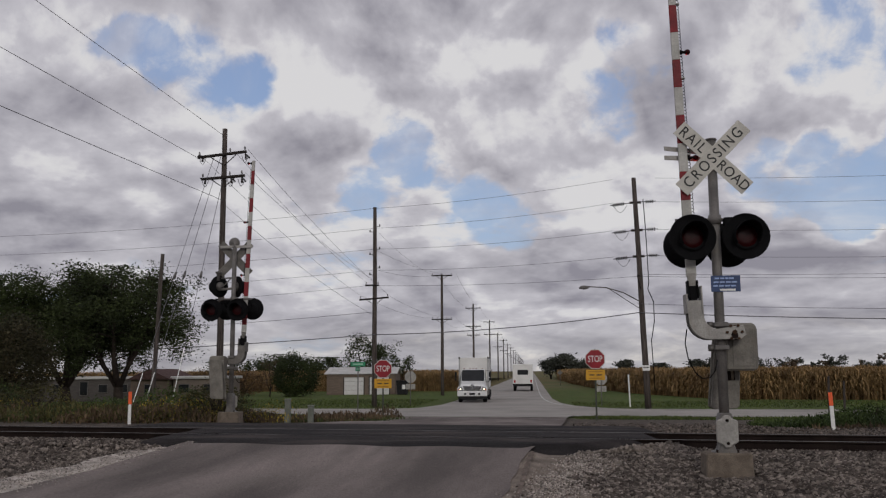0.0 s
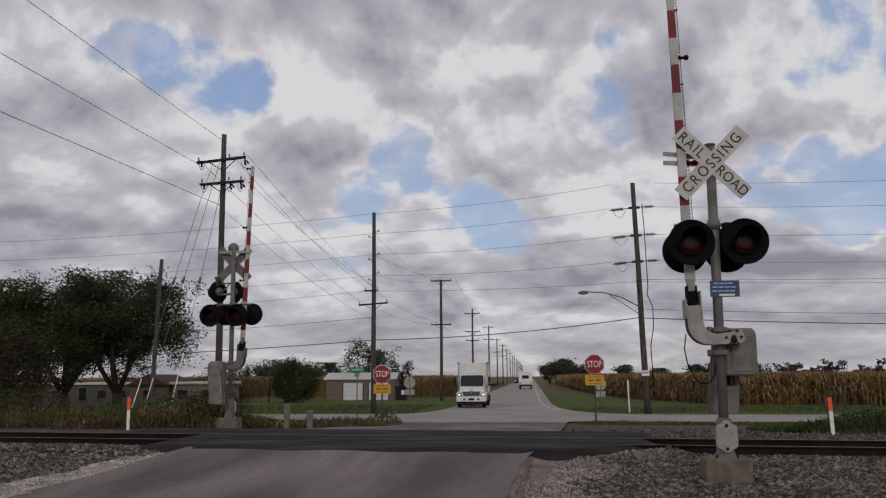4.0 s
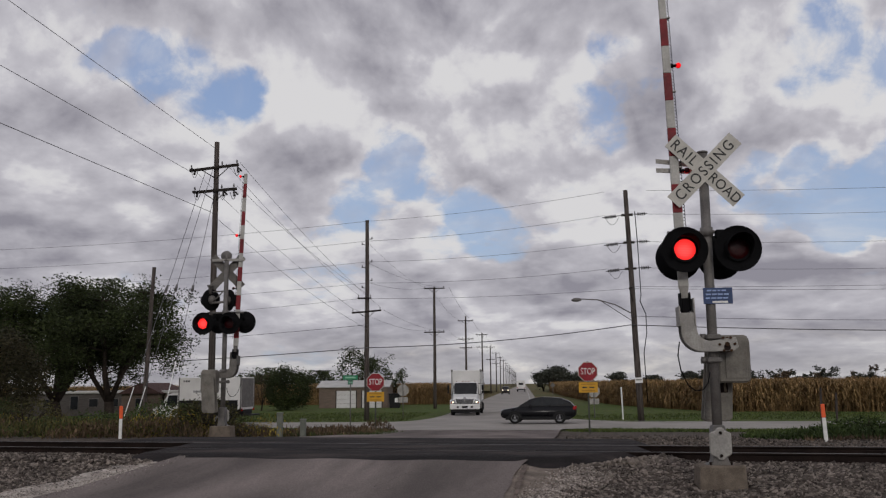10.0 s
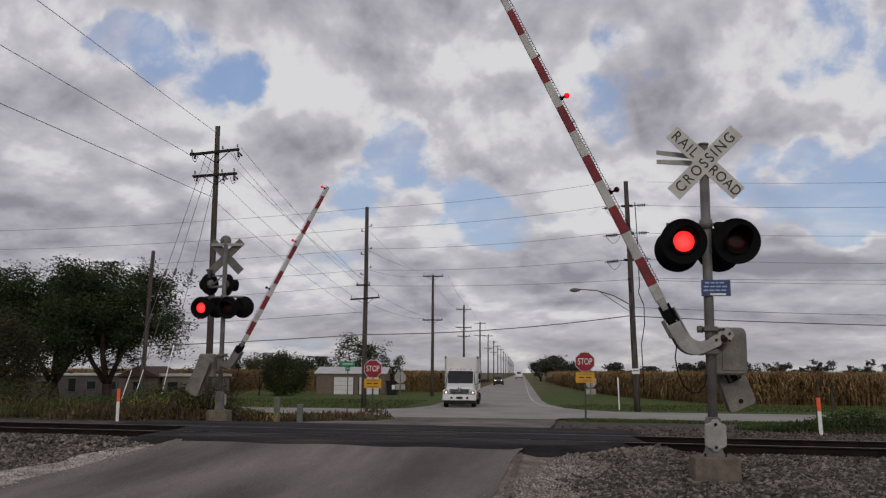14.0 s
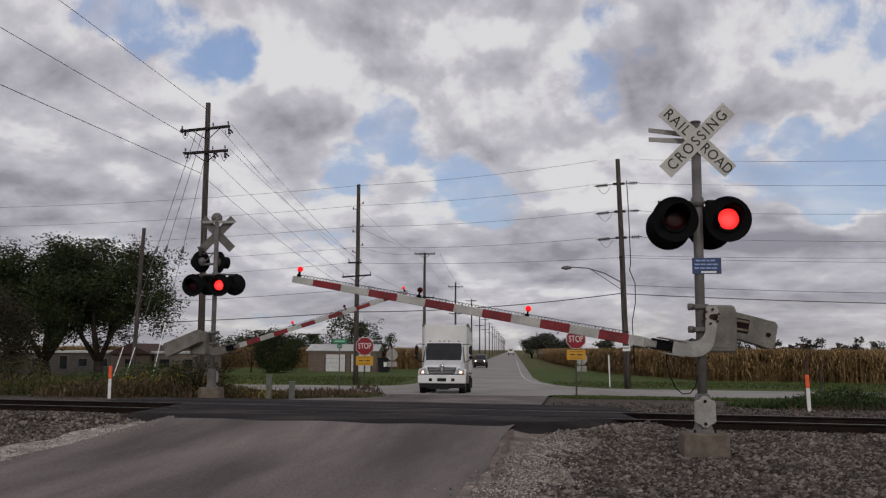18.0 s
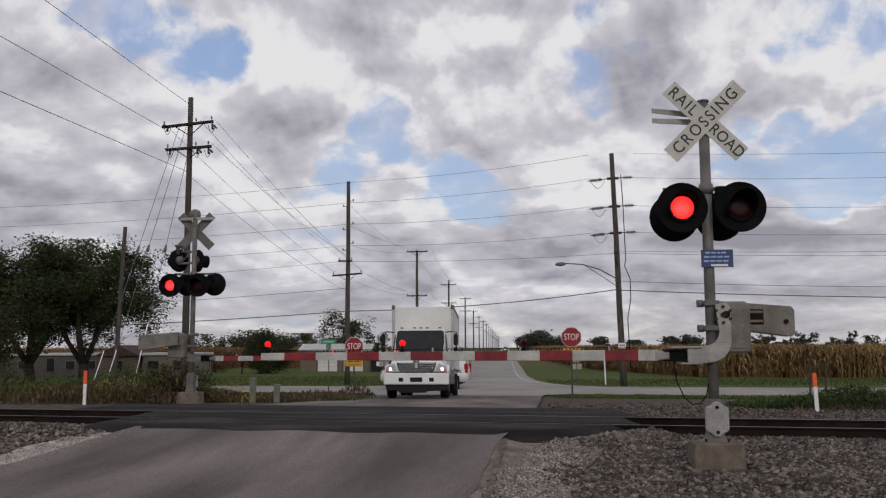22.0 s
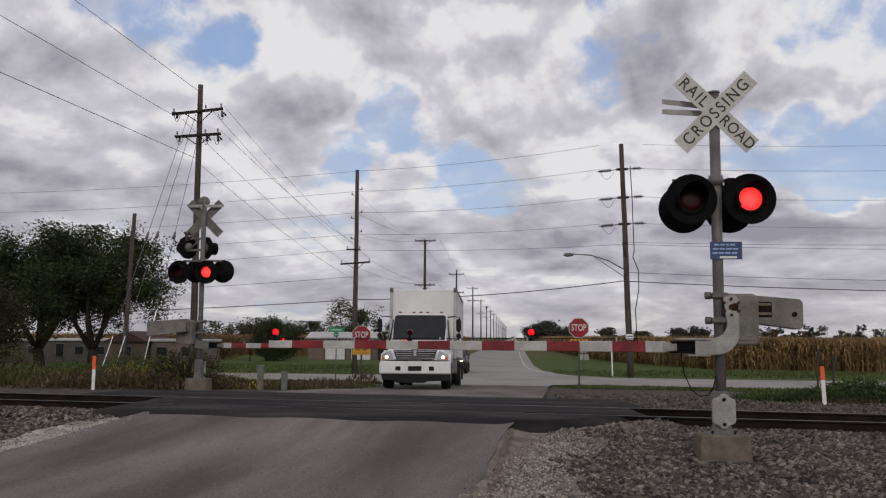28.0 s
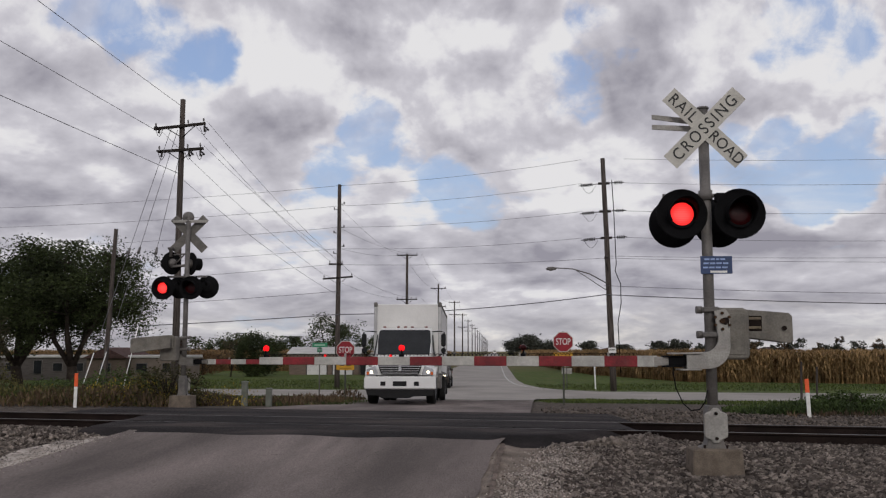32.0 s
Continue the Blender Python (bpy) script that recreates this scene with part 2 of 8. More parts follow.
HOUSING = mat("gate_housing", (0.19, 0.175, 0.15), 0.65, 0.05, 0.3, 4, 50, 0.1, stain=(5, 0.5, (0.11, 0.09, 0.07)))
GALV = mat("galvanized", (0.15, 0.14, 0.132), 0.6, 0.15, 0.3, 5, 60, 0.1, stain=(6, 0.5, (0.16, 0.14, 0.12)))
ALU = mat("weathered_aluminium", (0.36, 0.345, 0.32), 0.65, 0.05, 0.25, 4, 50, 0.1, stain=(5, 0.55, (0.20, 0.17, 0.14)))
# Darker copy of ALU; on the bracket's inner plate it carries painted shade.
ALUD = mat("darker_grey_metal", (0.15, 0.14, 0.127), 0.7, 0.05, 0.3, 4, 50, 0.1, stain=(5, 0.5, (0.10, 0.085, 0.07)))
CONC = mat("concrete", (0.165, 0.135, 0.108), 0.9, 0, 0.3, 6, 70, 0.4, stain=(4, 0.5, (0.09, 0.075, 0.06)))
BLACK = mat("matt_black", (0.008, 0.008, 0.009), 0.9, 0, 0.3, 5, 50, 0.05)
RUBBER = mat("rubber", (0.02, 0.02, 0.02), 0.8, 0, 0.3, 8, 60, 0.2)
WOODP = mat("pole_wood", (0.095, 0.080, 0.072), 0.9, 0, 0.45, 2, 18, 0.5, stretch=(6, 6, 0.5), stain=(1.5, 0.5, (0.05, 0.042, 0.038)))
WOODD = mat("arm_wood", (0.040, 0.034, 0.031), 0.9, 0, 0.4, 4, 30, 0.4, stretch=(1, 6, 6))
DARKI = mat("brown_porcelain", (0.035, 0.03, 0.03), 0.5, 0, 0.2, 10, 60, 0.0)
INSUL = mat("porcelain", (0.13, 0.12, 0.12), 0.3, 0, 0.2, 10, 60, 0.0)
WIRE = mat("wire", (0.13, 0.13, 0.14), 0.6, 0.2, 0.2, 3, 20, 0.0)
RED = mat("reflective_red", (0.21, 0.014, 0.02), 0.7, 0, 0.35, 5, 40, 0.05, stain=(7, 0.4, (0.17, 0.05, 0.045)))
WHITE = mat("reflective_white", (0.44, 0.43, 0.40), 0.6, 0, 0.2, 5, 50, 0.05, stain=(6, 0.5, (0.30, 0.285, 0.26)))
SIGNW = mat("sign_white", (0.52, 0.50, 0.45), 0.55, 0, 0.14, 4, 50, 0.03, stain=(9, 0.35, (0.42, 0.37, 0.30)))
LETTER = mat("letter_black", (0.02, 0.02, 0.02), 0.6, 0, 0.2, 5, 50, 0)
STOPR = mat("stop_red", (0.27, 0.008, 0.018), 0.65, 0, 0.15, 4, 40, 0)
YELLOW = mat("sign_yellow", (0.62, 0.32, 0.008), 0.55, 0, 0.12, 4, 40, 0)
BLUE = mat("sign_blue", (0.018, 0.048, 0.15), 0.5, 0, 0.2, 5, 40, 0)
GREENS = mat("sign_green", (0.015, 0.22, 0.10), 0.5, 0, 0.15, 5, 40, 0)
ORANGE = mat("marker_orange", (0.85, 0.12, 0.03), 0.6, 0, 0.15, 6, 40, 0)
PLASTW = mat("marker_white", (0.78, 0.78, 0.76), 0.6, 0, 0.1, 6, 40, 0)
def lens_lit():
    """Lit red lens: hot in the middle, deep red at the rim, fine prism rows."""
    m = bpy.data.materials.new("lamp_lit")
    m.use_nodes = True
    n, l = m.node_tree.nodes, m.node_tree.links
    b = n["Principled BSDF"]
    b.inputs["Base Color"].default_value = (0.5, 0.01, 0.012, 1)
    tc = n.new("ShaderNodeTexCoord").outputs["Object"]
    fl = n.new("ShaderNodeVectorMath")
    fl.operation = "MULTIPLY"
    fl.inputs[1].default_value = (1, 0, 1)
    l.new(tc, fl.inputs[0])
    ln = n.new("ShaderNodeVectorMath")
    ln.operation = "LENGTH"
    l.new(fl.outputs[0], ln.inputs[0])
    st = n.new("ShaderNodeMapRange")
    st.inputs[1].default_value, st.inputs[2].default_value, st.inputs[3].default_value, st.inputs[4].default_value = 0.04, 0.148, 3.4, 1.0
    l.new(ln.outputs["Value"], st.inputs[0])
    wv = n.new("ShaderNodeTexWave")
    wv.bands_direction = "Z"
    wv.inputs["Scale"].default_value = 14
    l.new(tc, wv.inputs["Vector"])
    md = n.new("ShaderNodeMapRange")
    md.inputs[3].default_value, md.inputs[4].default_value = 0.65, 1.1
    l.new(wv.outputs["Fac"], md.inputs[0])
    pr = n.new("ShaderNodeMath")
    pr.operation = "MULTIPLY"
    l.new(st.outputs[0], pr.inputs[0])
    l.new(md.outputs[0], pr.inputs[1])
    b.inputs["Emission Color"].default_value = (1.0, 0.028, 0.026, 1)
    l.new(pr.outputs[0], b.inputs["Emission Strength"])
    return m


LENS_ON = lens_lit()
GATE_ON = mat("gate_lamp_lit", (0.95, 0.010, 0.014), 0.8, 0, 0.0, 5, 40, 0, emit=0.95)
LENS_OFF = mat("lamp_dark", (0.03, 0.002, 0.003), 0.35, 0, 0.2, 30, 80, 0.1, spec=0.15)
BULB = mat("headlamp_lit", (1.0, 0.86, 0.62), 0.3, 0, 0.0, 5, 40, 0, emit=3.5)


# Mesh tools
def add_box(bm, c, s, m=None):
    x, y, z = s[0] / 2, s[1] / 2, s[2] / 2
    vs = [bm.verts.new(Vector((c[0] + a * x, c[1] + b * y, c[2] + d * z))) for a, b, d in
          ((-1, -1, -1), (1, -1, -1), (1, 1, -1), (-1, 1, -1), (-1, -1, 1), (1, -1, 1), (1, 1, 1), (-1, 1, 1))]
    for f in ((0, 3, 2, 1), (4, 5, 6, 7), (0, 1, 5, 4), (1, 2, 6, 5), (2, 3, 7, 6), (3, 0, 4, 7)):
        bm.faces.new([vs[i] for i in f])
    if m is not None:
        for v in vs:
            v.co = m @ v.co
    return vs


def add_bbox(bm, c, s, b=0.02, m=None):
    """A box with chamfered edges."""
    x, y, z = (max(q / 2, b * 1.01) for q in s)
    t = bmesh.new()
    add_box(t, (0, 0, 0), (2 * x, 2 * y, 2 * z))
    bmesh.ops.bevel(t, geom=t.edges[:], offset=b, segments=1, affect="EDGES")
    mm = Matrix.Translation(c) if m is None else m @ Matrix.Translation(c)
    merge(bm, t, mm)


def merge(bm, other, m=None):
    vmap = {}
    for v in other.verts:
        vmap[v] = bm.verts.new(m @ v.co if m is not None else v.co)
    for f in other.faces:
        bm.faces.new([vmap[v] for v in f.verts]).smooth = f.smooth
    other.free()


def add_rod(bm, p0, p1, r0, r1=None, n=8, caps=True, smooth=True):
    p0, p1 = Vector(p0), Vector(p1)
    r1 = r0 if r1 is None else r1
    d = (p1 - p0).normalized()
    u = d.orthogonal().normalized()
    w = d.cross(u)
    a, b = [], []
    for i in range(n):
        k = 2 * math.pi * i / n
        q = u * math.cos(k) + w * math.sin(k)
        a.append(bm.verts.new(p0 + q * r0))
        b.append(bm.verts.new(p1 + q * r1))
    for i in range(n):
        f = bm.faces.new((a[i], a[(i + 1) % n], b[(i + 1) % n], b[i]))
        f.smooth = smooth
    if caps:
        bm.faces.new(a[::-1])
        bm.faces.new(b)


def add_tube(bm, pts, r, n=6):
    """A bent tube along points."""
    pts = [Vector(p) for p in pts]
    rings = []
    for i, p in enumerate(pts):
        d = (pts[min(i + 1, len(pts) - 1)] - pts[max(i - 1, 0)]).normalized()
        ref = Vector((0, 0, 1)) if abs(d.z) < 0.9 else Vector((0, 1, 0))
        u = d.cross(ref).normalized()
        w = d.cross(u)
        rr = r[i] if isinstance(r, (list, tuple)) else r
        rings.append([bm.verts.new(p + (u * math.cos(2 * math.pi * k / n) + w * math.sin(2 * math.pi * k / n)) * rr) for k in range(n)])
    for a, b in zip(rings, rings[1:]):
        for k in range(n):
            bm.faces.new((a[k], a[(k + 1) % n], b[(k + 1) % n], b[k])).smooth = True
    bm.faces.new(rings[0][::-1])
    bm.faces.new(rings[-1])


def add_lathe(bm, prof, axis="Z", c=(0, 0, 0), n=16, m=None, caps=True):
    """Turn (radius, height) pairs round an axis."""
    rings = []
    for r, h in prof:
        ring = []
        for k in range(n):
            a = 2 * math.pi * k / n
            x, y = r * math.cos(a), r * math.sin(a)
            v = {"Z": (x, y, h), "Y": (x, h, -y), "X": (h, x, y)}[axis]
            v = Vector(v) + Vector(c)
            ring.append(bm.verts.new(m @ v if m is not None else v))
        rings.append(ring)
    for a, b in zip(rings, rings[1:]):
        for k in range(n):
            bm.faces.new((a[k], a[(k + 1) % n], b[(k + 1) % n], b[k])).smooth = True
    if caps and prof[0][0] > 1e-6:
        bm.faces.new(rings[0][::-1])
    if caps and prof[-1][0] > 1e-6:
        bm.faces.new(rings[-1])


def add_prism(bm, poly, a, b, axis="Y", bevel=0.0, m=None, seg=1):
    """A polygon (two coordinates) pushed from a to b along an axis."""
    t = bmesh.new()
    put = {"Y": lambda p, h: (p[0], h, p[1]), "X": lambda p, h: (h, p[0], p[1]), "Z": lambda p, h: (p[0], p[1], h)}[axis]
    lo = [t.verts.new(put(p, a)) for p in poly]
    hi = [t.verts.new(put(p, b)) for p in poly]
    k = len(poly)
    t.faces.new(lo)
    t.faces.new(hi[::-1])
    for i in range(k):
        t.faces.new((lo[(i + 1) % k], lo[i], hi[i], hi[(i + 1) % k]))
    bmesh.ops.recalc_face_normals(t, faces=t.faces[:])
    if bevel:
        bmesh.ops.bevel(t, geom=t.edges[:], offset=bevel, segments=seg, affect="EDGES")
    merge(bm, t, m)


def mesh_of(name, bm, material):
    me = bpy.data.meshes.new(name)
    bmesh.ops.recalc_face_normals(bm, faces=bm.faces[:])
    bm.to_mesh(me)
    bm.free()
    me.materials.append(material)
    return me


def part(name, bm, material, parent, label="", m=None):
    ob = new(name, bm if isinstance(bm, bpy.types.Mesh) else mesh_of(name, bm, material))
    ob.parent = parent
    if m is not None:
        ob.matrix_basis = m
    return tagged(ob, label)


def thing(name, label, category, m=None, group="", kind=""):
    ob = new(name)
    if m is not None:
        ob.matrix_basis = m
    return tagged(ob, label, category, group, kind)


def solo(name, bm, material, label, category, m=None, group="", kind=""):
    ob = new(name, mesh_of(name, bm, material))
    if m is not None:
        ob.matrix_basis = m
    return tagged(ob, label, category, group, kind)


def from_arrays(name, verts, faces, material, smooth=False):
    me = bpy.data.meshes.new(name)
    me.from_pydata([tuple(v) for v in verts], [], faces)
    me.materials.append(material)
    if smooth:
        me.polygons.foreach_set("use_smooth", [True] * len(me.polygons))
    me.update()
    return me


def writing(text, size, depth, material, name, parent, m, label="", gap=1.0, narrow=1.0, bold=0.0):
    """Letters of the built-in font, turned into a mesh; they stand in the local x-z plane facing -y."""
    cu = bpy.data.curves.new(name, "FONT")
    cu.body, cu.size, cu.extrude, cu.offset = text, size, depth, bold
    cu.align_x, cu.align_y, cu.space_character = "CENTER", "CENTER", gap
    tmp = new(name, cu)
    me = bpy.data.meshes.new_from_object(tmp)
    bpy.data.objects.remove(tmp)
    for v in me.vertices:
        v.co.x *= narrow
    me.materials.clear()
    me.materials.append(material)
    ob = new(name, me)
    ob.parent = parent
    ob.matrix_basis = m @ pose(0, 0, 0, 90)
    return tagged(ob, label)


# Ground, roads and railway. u: metres from the track's centre line, away from the start.
TN = Vector((0.1521, 0.9884, 0))
TD = Vector((0.9884, -0.1521, 0))


def along(x, y):
    return 0.1521 * x + 0.9884 * (y - 15.33)


def steps(v, pts):
    for (a, p), (b, q) in zip(pts, pts[1:]):
        if v <= b:
            k = max(0.0, (v - a) / (b - a))
            return p + (q - p) * k
    return pts[-1][1]


GROUND_Z = ((-400, 0.0), (-4.2, 0.0), (-2.6, 0.07), (2.3, 0.07), (4.5, -0.02), (8, -0.1), (14, -0.39), (20, -0.61), (28, -0.92), (34, -1.15), (45, -1.2), (4000, -1.2))
ROAD_Z = ((-400, 0.02), (-9, 0.02), (-5, 0.06), (-1.9, 0.205), (-0.9, 0.232), (1.4, 0.232), (3.2, 0.19), (8, -0.03), (14, -0.32), (20, -0.54), (28, -0.85), (34, -1.09), (45, -1.14), (4000, -1.15))


def ground_z(x, y):
    u = along(x, y)
    z = steps(u, GROUND_Z)
    # the roadway is dug a little into the ground, so that the pavement alone shows there
    if road_left(y) - 0.3 < x < road_right(y) + 0.3 and abs(u) < 12:
        z -= 0.06
    return z + 0.02 * noise.noise((x * 0.7, y * 0.7, 0)) * (1 if abs(u) < 40 else 0)


def road_z(x, y):
    return steps(along(x, y), ROAD_Z)


def road_left(y):
    return steps(y, ((-60, -6.7), (9, -6.15), (12, -6.08), (14, -6.0), (15.2, -5.95), (20, -5.9), (40, -5.9), (44, -6.6), (47, -8.5), (49, -11), (58, -11), (60.5, -8), (66, -6.9), (74, -6.6), (4000, -6.5)))


def road_right(y):
    return 0.05 * noise.noise((y * 1.3, 2, 0)) * (1 if y < 36 else 0) + steps(y, ((-60, -1.6), (4, -0.6), (9, -0.36), (12, -0.2), (13.5, -0.03), (15, 0.12), (20, 0.6), (38, 1.4), (43, 1.7), (46, 2.8), (48, 4.8), (50, 8), (56.5, 8), (58, 6.2), (60, 4.6), (64, 2.9), (70, 2.1), (80, 1.7), (4000, 0.7)))


def stones_from(y):
    """Where the ballast begins beside the near road."""
    return steps(y, ((7, 0.0), (8.7, 0.12), (10.5, 0.36), (12, 0.68), (13.6, 1.2))) + 0.12 * noise.noise((y * 1.7, 9, 0))


def sheet(name, ys, left, right, zf, nx, material, lift=0.0):
    vs, fs = [], []
    for y in ys:
        a, b = left(y), right(y)
        for i in range(nx + 1):
            x = a + (b - a) * i / nx
            vs.append((x, y, zf(x, y) + lift))
    w = nx + 1
    for j in range(len(ys) - 1):
        for i in range(nx):
            fs.append((j * w + i, j * w + i + 1, (j + 1) * w + i + 1, (j + 1) * w + i))
    return from_arrays(name, vs, fs, material, True)


def span(a, b, n):
    return [a + (b - a) * i / n for i in range(n + 1)]


def ground_material():
    m = bpy.data.materials.new("ground")
    m.use_nodes = True
    n, l = m.node_tree.nodes, m.node_tree.links
    b = n["Principled BSDF"]
    b.inputs["Roughness"].default_value = 0.95
    b.inputs["Specular IOR Level"].default_value = 0.1
    pos = n.new("ShaderNodeNewGeometry").outputs["Position"]
    dot = n.new("ShaderNodeVectorMath")
    dot.operation = "DOT_PRODUCT"
    dot.inputs[1].default_value = TN
    l.new(pos, dot.inputs[0])
    u = dot.outputs["Value"]

    def nz(scale, detail=6):
        t = n.new("ShaderNodeTexNoise")
        t.inputs["Scale"].default_value, t.inputs["Detail"].default_value = scale, detail
        l.new(pos, t.inputs["Vector"])
        return t.outputs[0]

    def mr(v, a, c, lo=0.0, hi=1.0):
        t = n.new("ShaderNodeMapRange")
        t.inputs[1].default_value, t.inputs[2].default_value, t.inputs[3].default_value, t.inputs[4].default_value = a, c, lo, hi
        l.new(v, t.inputs[0])
        return t.outputs[0]

    def mix(f, p, q):
        t = n.new("ShaderNodeMix")
        t.data_type = "RGBA"
        l.new(f, t.inputs[0])
        for i, v in ((6, p), (7, q)):
            if isinstance(v, tuple):
                t.inputs[i].default_value = (*v, 1)
            else:
                l.new(v, t.inputs[i])
        return t.outputs[2]

    def plus(a, c, op="ADD"):
        t = n.new("ShaderNodeMath")
        t.operation = op
        l.new(a, t.inputs[0])
        if isinstance(c, (int, float)):
            t.inputs[1].default_value = c
        else:
            l.new(c, t.inputs[1])
        return t.outputs[0]

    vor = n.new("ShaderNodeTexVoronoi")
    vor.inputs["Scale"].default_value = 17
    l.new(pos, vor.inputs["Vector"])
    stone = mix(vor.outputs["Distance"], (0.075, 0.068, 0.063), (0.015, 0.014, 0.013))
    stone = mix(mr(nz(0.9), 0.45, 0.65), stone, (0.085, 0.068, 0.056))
    # Track bed darker: oily ballast, plus shade among the ties put into colour.
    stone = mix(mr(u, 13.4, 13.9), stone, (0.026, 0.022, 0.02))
    stone = mix(mr(u, 16.4, 17.2), stone, mix(mr(nz(5.0), 0.4, 0.6), (0.060, 0.050, 0.043), (0.14, 0.116, 0.098)))
    grass = mix(mr(nz(3.2), 0.38, 0.62), (0.040, 0.070, 0.014), (0.105, 0.15, 0.030))
    grass = mix(mr(nz(0.55), 0.46, 0.66, 0.0, 0.5), grass, (0.13, 0.115, 0.045))
    wob = plus(u, mr(nz(0.8), 0.0, 1.0, -1.3, 1.3))
    col = mix(mr(wob, 39.0, 45.0), stone, grass)
    field = mix(mr(nz(0.05), 0.4, 0.6), (0.16, 0.12, 0.055), (0.10, 0.11, 0.04))
    col = mix(mr(wob, 110, 140), col, field)
    col = mix(mr(nz(14, 3), 0.4, 0.62, 0.0, 0.45), col, (0.05, 0.045, 0.04))
    l.new(col, b.inputs["Base Color"])
    bp = n.new("ShaderNodeBump")
    bp.inputs["Strength"].default_value, bp.inputs["Distance"].default_value = 0.6, 0.05
    l.new(nz(30, 4), bp.inputs["Height"])
    l.new(bp.outputs[0], b.inputs["Normal"])
    return m


def build_ground():
    xs = [-3000, -1500, -800, -400, -200, -120, -80, -60] + span(-48, -14, 17) + span(-13, 14, 54) + span(16, 48, 16) + [60, 80, 120, 200, 400, 800, 1500, 3000]
    ys = [-400, -150, -60, -25, -12, -5] + span(0, 30, 75) + span(31, 70, 26) + [78, 90, 110, 140, 200, 300, 500, 900, 1600, 3200]
    vs = [(x, y, ground_z(x, y)) for y in ys for x in xs]
    w = len(xs)
    fs = [(j * w + i, j * w + i + 1, (j + 1) * w + i + 1, (j + 1) * w + i) for j in range(len(ys) - 1) for i in range(w - 1)]
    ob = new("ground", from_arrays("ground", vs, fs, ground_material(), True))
    tagged(ob, "flat farm ground with ballast stone, dirt and grass", "ground", kind="structure")


ASPH = mat("worn_asphalt", (0.195, 0.165, 0.153), 0.9, 0, 0.46, 0.8, 90, 0.9, world=True, stretch=(1, 0.16, 1), stain=(1.5, 0.42, (0.085, 0.072, 0.067)), dist=0.012)
DARKA = mat("fresh_asphalt", (0.030, 0.026, 0.026), 0.9, 0, 0.5, 0.9, 60, 0.7, world=True, stretch=(0.4, 1.6, 1), stain=(0.9, 0.75, (0.082, 0.066, 0.060)), dist=0.015)
CONCR = mat("road_concrete", (0.31, 0.29, 0.268), 0.9, 0, 0.16, 0.3, 40, 0.2, world=True, stain=(0.4, 0.35, (0.22, 0.20, 0.185)))
LIMED = mat("dirty_limestone", (0.24, 0.20, 0.168), 0.95, 0, 0.4, 2.5, 60, 0.8, world=True, stain=(1.4, 0.7, (0.16, 0.125, 0.105)))
LIMEG = mat("limestone_grit", (0.46, 0.415, 0.37), 0.95, 0, 0.4, 2.5, 60, 0.7, world=True, stain=(1.6, 0.6, (0.27, 0.225, 0.195)))


